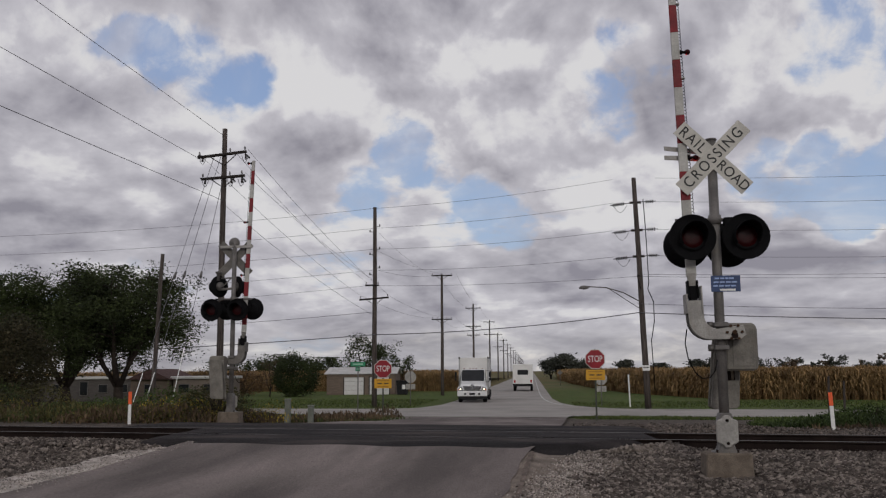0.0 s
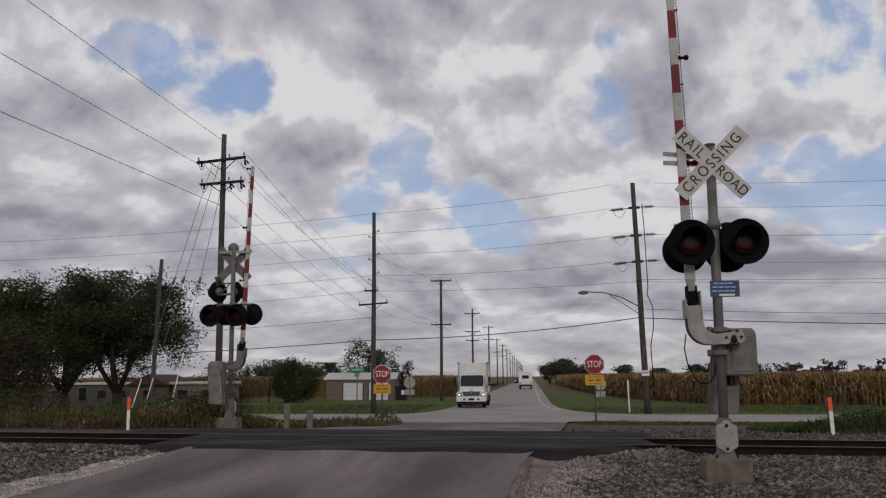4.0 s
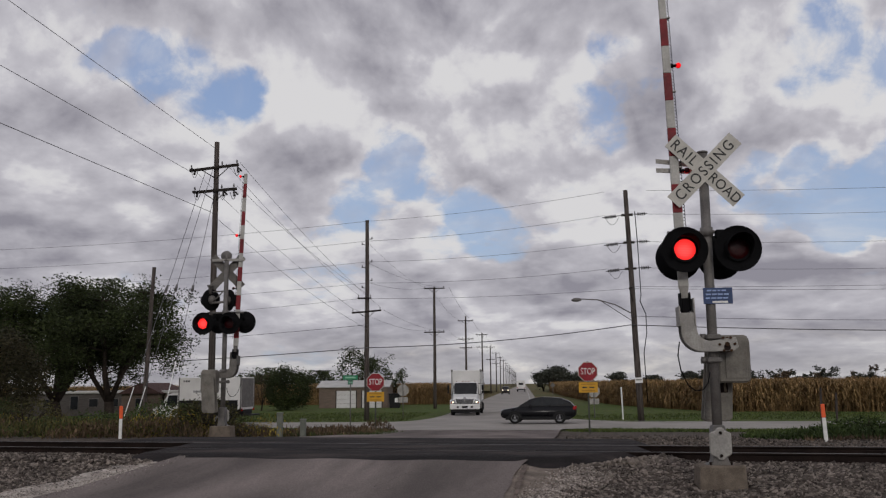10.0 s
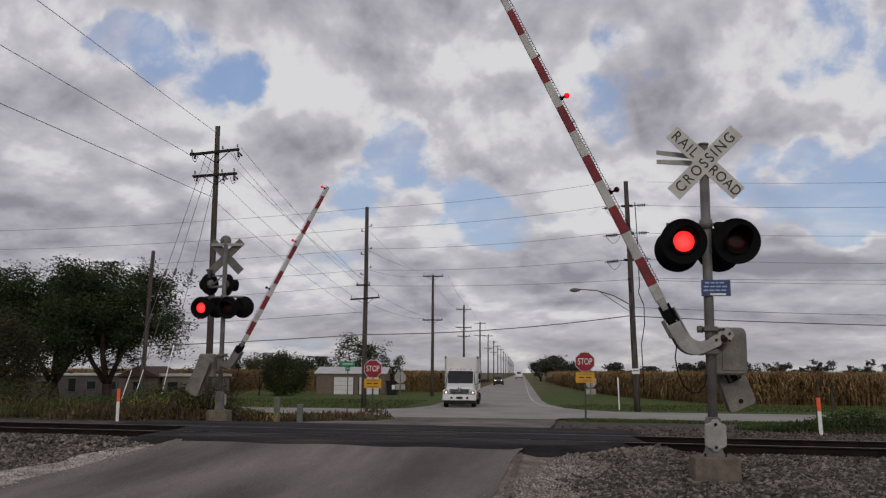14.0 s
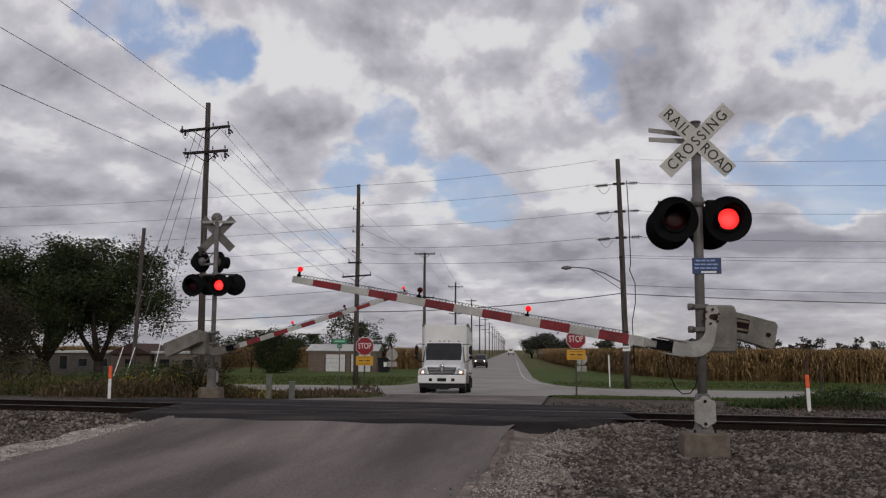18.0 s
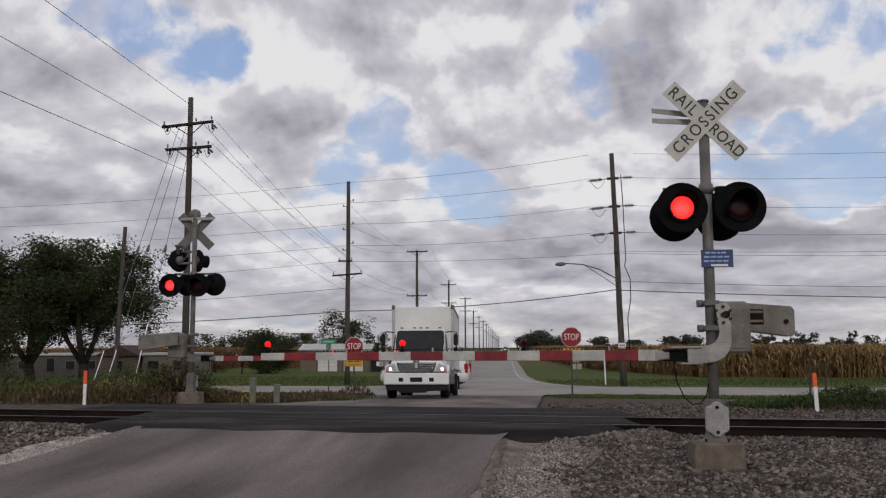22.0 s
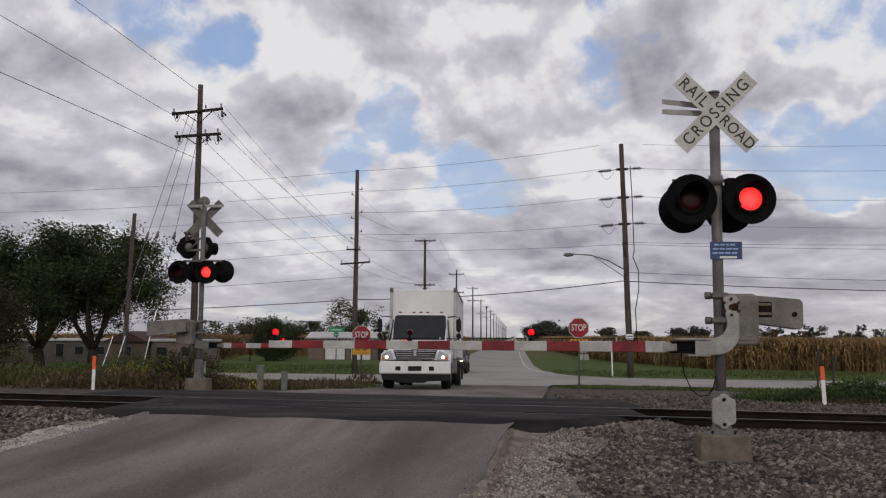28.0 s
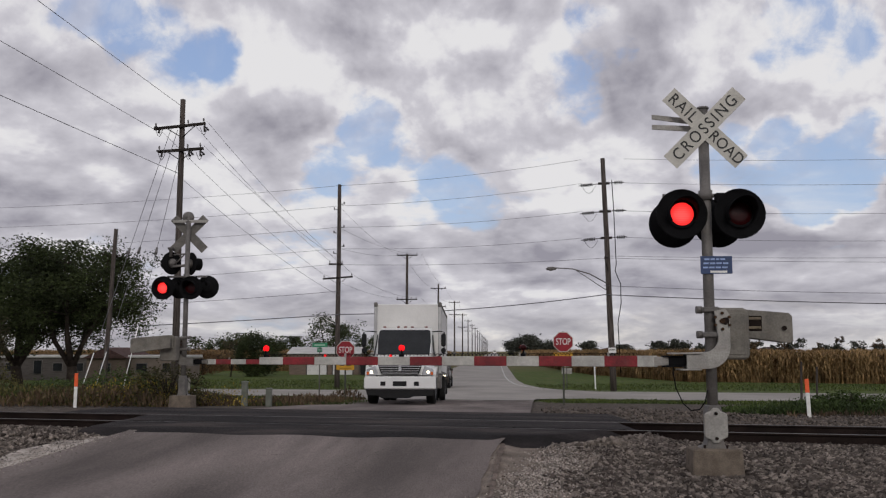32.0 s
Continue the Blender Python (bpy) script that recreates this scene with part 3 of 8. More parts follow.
def build_roads():
    def side(u0):  # y on the line u = u0
        return lambda x: 15.33 + (u0 - 0.1521 * x) / 0.9884

    ys = span(-60, 0, 12) + span(0.5, 40, 140)
    road = new("road", sheet("road", ys, road_left, road_right, road_z, 14, ASPH))
    tagged(road, "worn grey asphalt road rising to the level crossing", "road", kind="structure")
    # dark asphalt between and beside the rails, feathered down to the ballast at its ends
    vs, fs = [], []
    for k, (a, b, xa, xb) in enumerate(((-1.75, -0.80, -6.7, 1.55), (-0.665, 0.665, -6.7, 1.9), (0.80, 3.4, -8.6, 2.1))):
        base = len(vs)
        cnt, rows = 32, 6
        first, last = (-1 if k == 0 else 0), (rows + 1 if k == 2 else rows)
        for j in range(first, last + 1):
            u = a + (b - a) * min(max(j, 0), rows) / rows + (-0.4 if j < 0 else 0.5 if j > rows else 0)
            for i in range(-1, cnt + 2):
                xe = xb - (1.15 * min(max(rows - j, 0), rows) / rows if k == 0 else 0.0)
                x = xa + (xe - xa) * min(max(i, 0), cnt) / cnt
                x += (-0.55 if i < 0 else 0.55 if i > cnt else 0) + (0.16 * noise.noise((u * 1.6, i * 0.4, k)) if i < 1 or i > cnt - 1 else 0)
                uu = u + (0.16 * noise.noise((x * 1.1, 3 + k, 0)) if j <= 0 and k == 0 or j >= rows and k == 2 else 0)
                y = side(uu)(x)
                z = road_z(x, y) + 0.028
                inside = road_left(y) + 0.1 < x < road_right(y) - 0.1
                if j < 0 or j > rows:
                    z = road_z(x, y) - 0.01 if inside else steps(along(x, y), GROUND_Z) - 0.02
                if i < 0 or i > cnt:
                    z = steps(along(x, y), GROUND_Z) - 0.02
                vs.append((x, y, z))
        w = cnt + 3
        for j in range(last - first):
            for i in range(w - 1):
                fs.append((base + j * w + i, base + j * w + i + 1, base + (j + 1) * w + i + 1, base + (j + 1) * w + i))
    ob = new("crossing_pavement", from_arrays("crossing_pavement", vs, fs, DARKA, True))
    tagged(ob, "dark patched asphalt filling the level crossing", "pavement", kind="structure")
    # pale seam and worn paint on the roadway
    for name, x0, x1, y0, y1, wd, mt, lb in (("seam", -0.30, -0.06, 7.0, 12.9, 0.05, mat("seam_dirt", (0.165, 0.130, 0.11), 0.95, 0, 0.5, 4, 40, 0.3, world=True), "crumbling brown dirt along the pavement edge"),
                                             ("tar_mark", -3.2, -2.9, 11.9, 12.0, 0.009, DARKA, "dark tar mark"), 
                                             ("sealed_crack", -2.0, -1.6, 10.9, 12.6, 0.004, DARKA, "dark worn crack")):
        vs, fs = [], []
        for i in range(61):
            t = i / 60
            x, y = x0 + (x1 - x0) * t + 0.02 * noise.noise((t * 9, x0, 0)), y0 + (y1 - y0) * t
            ww = wd * (0.35 + 1.1 * abs(noise.noise((t * 30, x0, 2))))
            up_ = 0.036 if abs(along(x, y)) < 2 or 0 < along(x, y) < 4 else 0.006
            dx, dy = (1, 0) if abs(y1 - y0) > abs(x1 - x0) * 0.7 else (0, 1)
            vs += [(x - ww * dx, y - ww * dy, road_z(x - ww * dx, y - ww * dy) + up_), (x + ww * dx, y + ww * dy, road_z(x + ww * dx, y + ww * dy) + up_)]
        fs = [(2 * i, 2 * i + 1, 2 * i + 3, 2 * i + 2) for i in range(60)]
        ob = new(name, from_arrays(name, vs, fs, mt))
        tagged(ob, lb, "road mark", kind="structure")
    # white edge line that turns into the side street
    vs, fs = [], []
    line = ((10, 57.6), (6.8, 58.6), (4.8, 59.8), (3.3, 61.6), (2.1, 65), (1.35, 70), (0.95, 78), (0.75, 90), (0.7, 120), (0.7, 300))
    for i, (x, y) in enumerate(line):
        p, q = Vector(line[max(i - 1, 0)]), Vector(line[min(i + 1, len(line) - 1)])
        d = (q - p).normalized()
        for s in (-0.07, 0.07):
            xx, yy = x - d.y * s, y + d.x * s
            vs.append((xx, yy, max(road_z(xx, yy) + 0.018, steps(along(xx, yy), GROUND_Z) + 0.06)))
    fs = [(2 * i, 2 * i + 1, 2 * i + 3, 2 * i + 2) for i in range(len(line) - 1)]
    ob = new("edge_line", from_arrays("edge_line", vs, fs, mat("road_paint", (0.50, 0.49, 0.47), 0.8, 0, 0.3, 2, 40, 0.1, world=True)))
    tagged(ob, "worn white edge line", "road mark", kind="structure")
    # cross street
    vs, fs = [], []
    xs = [-900, -400, -200, -120] + span(-80, 80, 80) + [120, 200, 400, 900]
    for x in xs:
        for j, q in enumerate((-5.6, -2.8, 0, 2.8, 5.6)):
            y = 53.2 - 0.08 * x + q
            vs.append((x, y, steps(along(x, y), GROUND_Z) + 0.05 + (0.03 if j == 2 else 0)))
    for i in range(len(xs) - 1):
        for j in range(4):
            fs.append((i * 5 + j, (i + 1) * 5 + j, (i + 1) * 5 + j + 1, i * 5 + j + 1))
    ob = new("cross_street", from_arrays("cross_street", vs, fs, CONCR, True))
    tagged(ob, "pale concrete cross street behind the railway", "road", kind="structure")
    # the mouths of the junction and the road beyond
    ys = span(39.9, 76, 64) + [80, 100, 140, 200, 300, 450, 700, 1200]
    ob = new("far_road", sheet("far_road", ys, road_left, road_right, lambda x, y: road_z(x, y) + 0.01, 14, CONCR))
    tagged(ob, "straight pale concrete road running to the horizon", "road", kind="structure")
    # limestone grit along the edge
    ys = span(2, 14.9, 50)
    ob = new("road_shoulder", sheet("road_shoulder", ys, lambda y: road_left(y) - 0.75 - 0.2 * noise.noise((y * 1.3, 0, 0)), lambda y: road_left(y) + 0.12, lambda x, y: steps(along(x, y), GROUND_Z), 4, LIMEG, 0.045))
    tagged(ob, "pale limestone grit shoulder", "road", kind="structure")
    ys = span(2, 13.0, 50)
    ob = new("road_shoulder", sheet("road_shoulder", ys, lambda y: road_right(y) - 0.12, lambda y: stones_from(y) + 0.45, lambda x, y: max(steps(along(x, y), GROUND_Z) + 0.03, road_z(x, y) - 0.02 - 0.22 * max(0.0, x - road_right(y))), 8, LIMED, 0.012))
    tagged(ob, "dusty brown limestone grit shoulder", "road", kind="structure")


RUST = mat("rail_rust", (0.022, 0.015, 0.013), 0.8, 0.2, 0.35, 3, 50, 0.2)
STEEL = mat("rail_head", (0.11, 0.10, 0.095), 0.5, 0.6, 0.2, 2, 40, 0.0)
TIE = mat("tie_wood", (0.028, 0.023, 0.021), 0.95, 0, 0.4, 3, 30, 0.6, stretch=(1, 5, 5))


def build_track():
    m = Matrix(((TD.x, TN.x, 0, 0), (TD.y, TN.y, 0, 15.33), (0, 0, 1, 0), (0, 0, 0, 1)))
    tr = thing("railway_track", "single railway track of dark steel rails on wooden ties", "railway track", m, kind="structure")
    prof = ((-0.07, 0.085), (0.07, 0.085), (0.07, 0.10), (0.012, 0.12), (0.012, 0.215), (0.036, 0.23), (0.036, 0.252), (-0.036, 0.252), (-0.036, 0.23), (-0.012, 0.215), (-0.012, 0.12), (-0.07, 0.10))
    for s in (-0.753, 0.753):
        bm = bmesh.new()
        add_prism(bm, [(s + a, b) for a, b in prof], -160, 160, "X")
        r = part("rail", bm, RUST, tr, "dark rusty steel rail")
        bm = bmesh.new()
        add_box(bm, (0, s, 0.2545), (320, 0.058, 0.005))
        part("running_surface", bm, STEEL, r, "polished rail head")
    bm = bmesh.new()
    add_bbox(bm, (0, 0, 0), (0.23, 2.6, 0.17), 0.012)
    me = mesh_of("tie", bm, TIE)
    rnd = random.Random(4)
    for i in range(-60, 61):
        part("tie", me, None, tr, m=pose(i * 0.56 + rnd.uniform(-0.03, 0.03), rnd.uniform(-0.05, 0.05), 0.0, 0, 0, rnd.uniform(-1.5, 1.5)))
    bm = bmesh.new()
    add_bbox(bm, (0, 0, 0), (0.2, 0.34, 0.025), 0.006)
    for q in (-0.1, 0.1):
        add_box(bm, (0.05, q, 0.03), (0.03, 0.05, 0.05))
    plate = mesh_of("tie_plate", bm, RUST)
    for i in range(4, 30):
        for s in (-0.753, 0.753):
            part("tie_plate", plate, None, tr, m=pose(i * 0.56, s, 0.088))
    # joint bars
    for x in (6.0, -12.0):
        for s in (-0.79, 0.715):
            bm = bmesh.new()
            add_bbox(bm, (x, s, 0.165), (0.7, 0.022, 0.08), 0.006)
            for k in range(4):
                add_rod(bm, (x - 0.26 + k * 0.17, s - 0.02, 0.165), (x - 0.26 + k * 0.17, s - 0.05, 0.165), 0.018, n=6)
            part("joint_bar", bm, RUST, tr)


build_ground()
build_roads()
build_track()


# Crossing signals: mast, crossbuck, flashing lamps, gate. Local x to the right, -y towards the oncoming driver.
def flasher(parent, c, face, name="flasher"):
    """A lamp on a dark round background with a hood; face -1 looks along -y. Returns the turning lens."""
    bm = bmesh.new()
    f = face
    add_lathe(bm, [(0.0, 0.075 * -f), (0.10, 0.07 * -f), (0.16, 0.04 * -f), (0.17, 0.0), (0.19, 0.0), (0.285, 0.01 * f), (0.305, 0.03 * f), (0.305, 0.015 * f), (0.17, -0.02 * f)], "Y", c, 28)
    body = part(name, bm, BLACK, parent, "flashing lamp with round black background")
    # hood: an open half tube over the lens
    bm = bmesh.new()
    n = 20
    rows = []
    for j in range(2):
        for dr in (0.0, 0.006):
            ring = []
            for k in range(n + 1):
                a = math.radians(-35) + math.radians(250) * k / n
                ln = 0.34 if j else 0.0
                cut = 0.16 * max(0.0, math.sin(a)) + 0.18 if j else 0
                ring.append(bm.verts.new((c[0] + (0.168 + dr) * math.cos(a), c[1] + f * (cut if j else 0.0), c[2] + (0.168 + dr) * math.sin(a))))
            rows.append(ring)
    a0, a1, b0, b1 = rows
    for k in range(n):
        for p, q in ((a0, b0), (b0, b1), (b1, a1)):
            bm.faces.new((p[k], p[k + 1], q[k + 1], q[k])).smooth = True
    part("hood", bm, BLACK, body, "black lamp hood")
    # Ring added to block the glow that leaks past the turning lens.
    bm = bmesh.new()
    add_lathe(bm, [(0.140, 0.026 * f), (0.150, 0.034 * f), (0.178, 0.030 * f), (0.178, 0.0)], "Y", c, 28, None, False)
    part("glow_stop", bm, BLACK, body, "black ring added to stop glow leaking past the lens")
    # lens disc, lit on one face and dark on the other; it turns about its upright axis
    lens = new("lens")
    lens.parent = parent
    tagged(lens, "round red lens of a flashing lamp")
    lens.matrix_basis = pose(c[0], c[1] + f * 0.012, c[2])
    for s, mt, nm in ((1, LENS_ON, "lit_face"), (-1, LENS_OFF, "dark_face")):
        bm = bmesh.new()
        add_lathe(bm, [(0.0, 0.009 * f * s), (0.08, 0.008 * f * s), (0.146, 0.003 * f * s), (0.148, 0.001 * f * s)], "Y", (0, 0, 0), 28)
        part(nm, bm, mt, lens)
    return lens


mat("sign_lightblue", (0.30, 0.42, 0.70), 0.5, 0, 0.1, 5, 40, 0)
SIDE = []


def sidelamp_mesh():
    """Lamp for the side street: thin round background, hood on its face, pale housing behind."""
    if not SIDE:
        bm = bmesh.new()
        add_lathe(bm, [(0.0, 0.012), (0.29, 0.012), (0.305, 0.0), (0.30, -0.02), (0.17, -0.015), (0.165, -0.26), (0.155, -0.26), (0.15, -0.02), (0.0, -0.02)], "Y", (0, 0, 0), 24)
        bm2 = bmesh.new()
        add_lathe(bm2, [(0.125, 0.012), (0.12, 0.06), (0.09, 0.10), (0.0, 0.115)], "Y", (0, 0, 0), 16)
        SIDE.extend((mesh_of("side_lamp", bm, BLACK), mesh_of("lamp_housing", bm2, GALV)))
    return SIDE


def crossbuck(mast, y, z, front):
    f = -1 if front else 1
    for k, (ang, word) in enumerate(((-45, "cross"), (45, "rail"))):
        bm = bmesh.new()
        m = pose(0, y + f * (0.006 * (1 - k)), z, 0, ang, 0)
        add_bbox(bm, (0, 0, 0), (1.22, 0.004, 0.225), 0.0019)
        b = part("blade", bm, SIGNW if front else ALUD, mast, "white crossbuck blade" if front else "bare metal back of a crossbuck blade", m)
        if not front:
            continue
        if k == 0:
            # rising blade: one word along its whole length
            writing("CROSSING", 0.205, 0.001, LETTER, "lettering", b, pose(0, -0.0045, -0.004), "black lettering", 1.3, 0.88, 0.0012)
        else:
            writing("RAIL", 0.205, 0.001, LETTER, "lettering", b, pose(-0.36, -0.0045, -0.004), "black lettering", 1.2, 0.88, 0.0012)
            writing("ROAD", 0.195, 0.001, LETTER, "lettering", b, pose(0.36, -0.0045, -0.004), "black lettering", 1.05, 0.9, 0.0012)


LENSES = []


def gate_light(arm, x, z, on):
    bm = bmesh.new()
    add_rod(bm, (x, 0, z), (x, 0, z + 0.035), 0.03, 0.03, 10)
    add_box(bm, (x, 0.0, z + 0.05), (0.02, 0.06, 0.06))
    part("lamp_base", bm, BLACK, arm, "small black gate lamp base")
    ball = new("gate_lamp")
    ball.parent = arm
    tagged(ball, "small round red gate lamp")
    ball.matrix_basis = pose(x, 0, z + 0.105)
    for s, mt, nm in ((on, GATE_ON, "lit_side"), (-on, LENS_OFF, "other_side")):
        bm = bmesh.new()
        add_lathe(bm, [(0.0, 0.042 * s), (0.022, 0.036 * s), (0.034, 0.022 * s), (0.04, 0.004 * s)], "Y", (0, 0, 0), 14)
        part(nm, bm, mt, ball)
    return ball


def signal(name, label, m, front, lights_z, cb_z, pivot_z, shift, lean):
    sg = thing(name, label, "crossing signal", m)
    f = -1  # the lamps that face the oncoming driver look along -y
    bm = bmesh.new()
    add_bbox(bm, (0, 0, 0.10), (0.63, 0.46, 0.44), 0.02)
    for v in bm.verts:
        k = 0.94 - 0.16 * (v.co.z - 0.09)
        v.co.x, v.co.y = v.co.x * k, v.co.y * k
    part("foundation", bm, CONC, sg, "pale concrete foundation block")
    top = cb_z + (0.25 if front else 0.30) - 0.3
    bm = bmesh.new()
    add_rod(bm, (0, 0, 0.0), (0, 0, top), 0.064, 0.064, 18)
    add_lathe(bm, [(0.066, top), (0.078, top + 0.012), (0.07, top + 0.03), (0.0, top + 0.042)], "Z", (0, 0, 0), 18)
    pole = part("pole", bm, GALV, sg, "weathered grey steel mast", pose(0, 0, 0.3, 0, lean, 0))
    lz = lights_z - 0.3
    # base: cast junction box with bolted cover
    bm = bmesh.new()
    add_prism(bm, ((-0.18, 0), (0.18, 0), (0.17, 0.03), (0.11, 0.05), (0.09, 0.12), (0.09, 0.44), (0.07, 0.52), (-0.07, 0.52), (-0.09, 0.44), (-0.09, 0.12), (-0.11, 0.05), (-0.17, 0.03)), -0.11, 0.11, "Y", 0.012)
    jb = part("junction_box", bm, GALV, pole, "cast metal junction box base")
    bm = bmesh.new()
    add_prism(bm, ((-0.06, 0.12), (-0.12, 0.145), (-0.138, 0.17), (-0.138, 0.41), (-0.12, 0.435), (-0.06, 0.455), (-0.035, 0.495), (0.035, 0.495), (0.06, 0.455), (0.12, 0.435), (0.138, 0.41), (0.138, 0.17), (0.12, 0.145), (0.06, 0.12), (0.035, 0.085), (-0.035, 0.085)), -0.15, -0.115, "Y", 0.012)
    cv = part("cover", bm, ALU, pole, "pale bolted cover plate")
    for z in (0.14, 0.43):
        bm = bmesh.new()
        add_rod(bm, (0, -0.155, z), (0, -0.178, z), 0.022, 0.018, 8)
        part("bolt", bm, RUST, cv)
    for x in (-0.13, 0.13):
        for y in (-0.1, 0.1):
            bm = bmesh.new()
            add_rod(bm, (x, y, -0.02), (x, y, 0.06), 0.016, n=6)
            part("anchor_bolt", bm, RUST, pole)
    crossbuck(pole, -0.085, cb_z - 0.3, front)
    # two tapered fingers that hold the raised arm
    if not front:
        bm = bmesh.new()
        add_bbox(bm, (-0.06, 0.03, cb_z + 0.02), (0.92, 0.02, 0.075), 0.004)
        part("arm_rest", bm, ALU, pole, "flat metal rest for the raised arm")
    for z, dz in ((cb_z - 0.22, 0.07), (cb_z - 0.30, 0.02)) if front else ():
        bm = bmesh.new()
        add_prism(bm, ((0.04, z - 0.03), (0.04, z + 0.05), (-0.62, z + dz + 0.06), (-0.62, z + dz)), 0.04, 0.055, "Y", 0.004)
        part("arm_rest", bm, ALU, pole, "flat metal rest for the raised arm")
    if front:
        bm = bmesh.new()
        add_bbox(bm, (0.085, -0.075, 2.20), (0.38, 0.006, 0.215), 0.0028)
        plate = part("notice_plate", bm, BLUE, pole, "small blue notice plate with rows of white writing")
        for k, w in enumerate((0.28, 0.31, 0.32)):
            bm = bmesh.new()
            q = 0.085 - w / 2
            while q < 0.085 + w / 2 - 0.02:
                lw = 0.03 + 0.035 * abs(math.sin(q * 40 + k))
                add_box(bm, (q + lw / 2, -0.0795, 2.27 - k * 0.05), (lw, 0.002, 0.02))
                q += lw + 0.014
            part("writing_bar", bm, MATS["sign_lightblue"], plate)
        bm = bmesh.new()
        add_box(bm, (0.11, -0.0795, 2.118), (0.2, 0.002, 0.026))
        part("writing_bar", bm, PLASTW, plate)
    else:
        bm = bmesh.new()
        add_lathe(bm, [(0.0, 0.09), (0.10, 0.075), (0.15, 0.03), (0.155, -0.02), (0.05, -0.03), (0.0, -0.06)], "Y", (0.03, -0.05, top + 0.14), 18)
        add_rod(bm, (0, 0, top - 0.02), (0, -0.01, top + 0.16), 0.05, n=10)
        part("bell", bm, GALV, pole, "round grey warning bell")
        for sx, sy, rz in ((0.42, -0.02, 58), (-0.02, -0.22, -42)):
            lm = part("side_lamp", sidelamp_mesh()[0], None, pole, "black flashing lamp turned to the side street", pose(sx, sy, lz + 0.62, 0, 0, rz))
            part("lamp_housing", sidelamp_mesh()[1], None, lm, "grey lamp housing")
        bm = bmesh.new()
        add_rod(bm, (0, 0.02, lz + 0.56), (0.40, 0.06, lz + 0.52), 0.035, n=8)
        add_rod(bm, (0, 0.0, lz + 0.86), (0.36, 0.02, lz + 0.84), 0.02, n=8)
        add_rod(bm, (0.08, 0.02, lz + 0.84), (0.34, 0.04, lz + 0.56), 0.018, n=8)
        part("side_lamp_arm", bm, GALV, pole, "grey pipe arm of the side lamps")
        bm = bmesh.new()
        add_lathe(bm, [(0.05, 0.78), (0.05, 0.96), (0.085, 0.99), (0.085, 1.03), (0.0, 1.03)], "Z", (0.44, 0.03, lz), 12)
        part("horn", bm, GALV, pole, "small grey upright horn")
    # cross arm with the four lamps
    bm = bmesh.new()
    add_rod(bm, (-0.52, 0, lz + 0.26), (0.52, 0, lz + 0.26), 0.026, n=10)
    add_rod(bm, (0, 0, lz + 0.2), (0, 0, lz + 0.32), 0.085, n=14)
    arm = part("lamp_arm", bm, GALV, pole, "steel cross arm")
    bm = bmesh.new()
    add_bbox(bm, (0.16, -0.06, lz + 0.22), (0.13, 0.1, 0.12), 0.02)
    part("terminal_box", bm, BLACK, pole, "small black terminal box")
    for sx in (-0.368, 0.368):
        for y, face in ((-0.2, -1), (0.24, 1)):
            sh = shift[(0 if y < 0 else 1) + (2 if sx > 0 and len(shift) > 2 else 0)]
            ln = flasher(pole, (sx + sh, y, lz + (0 if y < 0 else -0.05)), face)
            LENSES.append((ln, sg, sx, face))
            bm = bmesh.new()
            add_rod(bm, (sx + sh * 0.6, y * 0.1, lz + 0.26), (sx + sh, y * 0.75, lz + 0.05), 0.03, n=8)
            part("bracket", bm, BLACK, pole)
    # gate mechanism
    pz = pivot_z
    bm = bmesh.new()
    add_prism(bm, ((0.08, pz - 0.46), (0.46, pz - 0.46), (0.5, pz - 0.42), (0.5, pz + 0.1), (0.46, pz + 0.17), (0.12, pz + 0.17), (0.08, pz + 0.1)), 0.10, 0.40, "Y", 0.025)
    box = part("gate_mechanism", bm, HOUSING, sg, "boxy grey gate machine housing")
    bm = bmesh.new()
    add_bbox(bm, (0.31, 0.095, pz - 0.15), (0.28, 0.012, 0.5), 0.004)
    part("housing_door", bm, HOUSING, box)
    for z in (pz + 0.14, pz - 0.16):
        bm = bmesh.new()
        add_bbox(bm, (0.0, 0.0, z), (0.19, 0.2, 0.07), 0.015)
        add_rod(bm, (-0.16, 0.0, z), (-0.09, 0.0, z), 0.045, n=8)
        part("mast_clamp", bm, GALV, sg, "steel mast clamp")
    bm = bmesh.new()
    add_tube(bm, [(-0.44, -0.06, pz - 0.42), (-0.47, -0.07, pz - 0.6), (-0.44, -0.07, pz - 0.8), (-0.36, -0.07, pz - 0.98), (-0.27, -0.07, pz - 1.06), (-0.17, -0.07, pz - 1.05), (-0.10, -0.07, pz - 0.96), (-0.07, -0.07, pz - 0.82)], 0.008, 6)
    cable = part("cable_loop", bm, BLACK, sg, "hanging black cable loop")
    # the arm: local x along the lowered arm (towards -x), pivot at the origin
    piv = new("gate_arm")
    piv.parent = sg
    tagged(piv, "red and white striped gate arm with counterweight")
    piv.matrix_basis = pose(0.155 if front else 0.2, 0.0, pz)
    return sg, pole, piv, cable


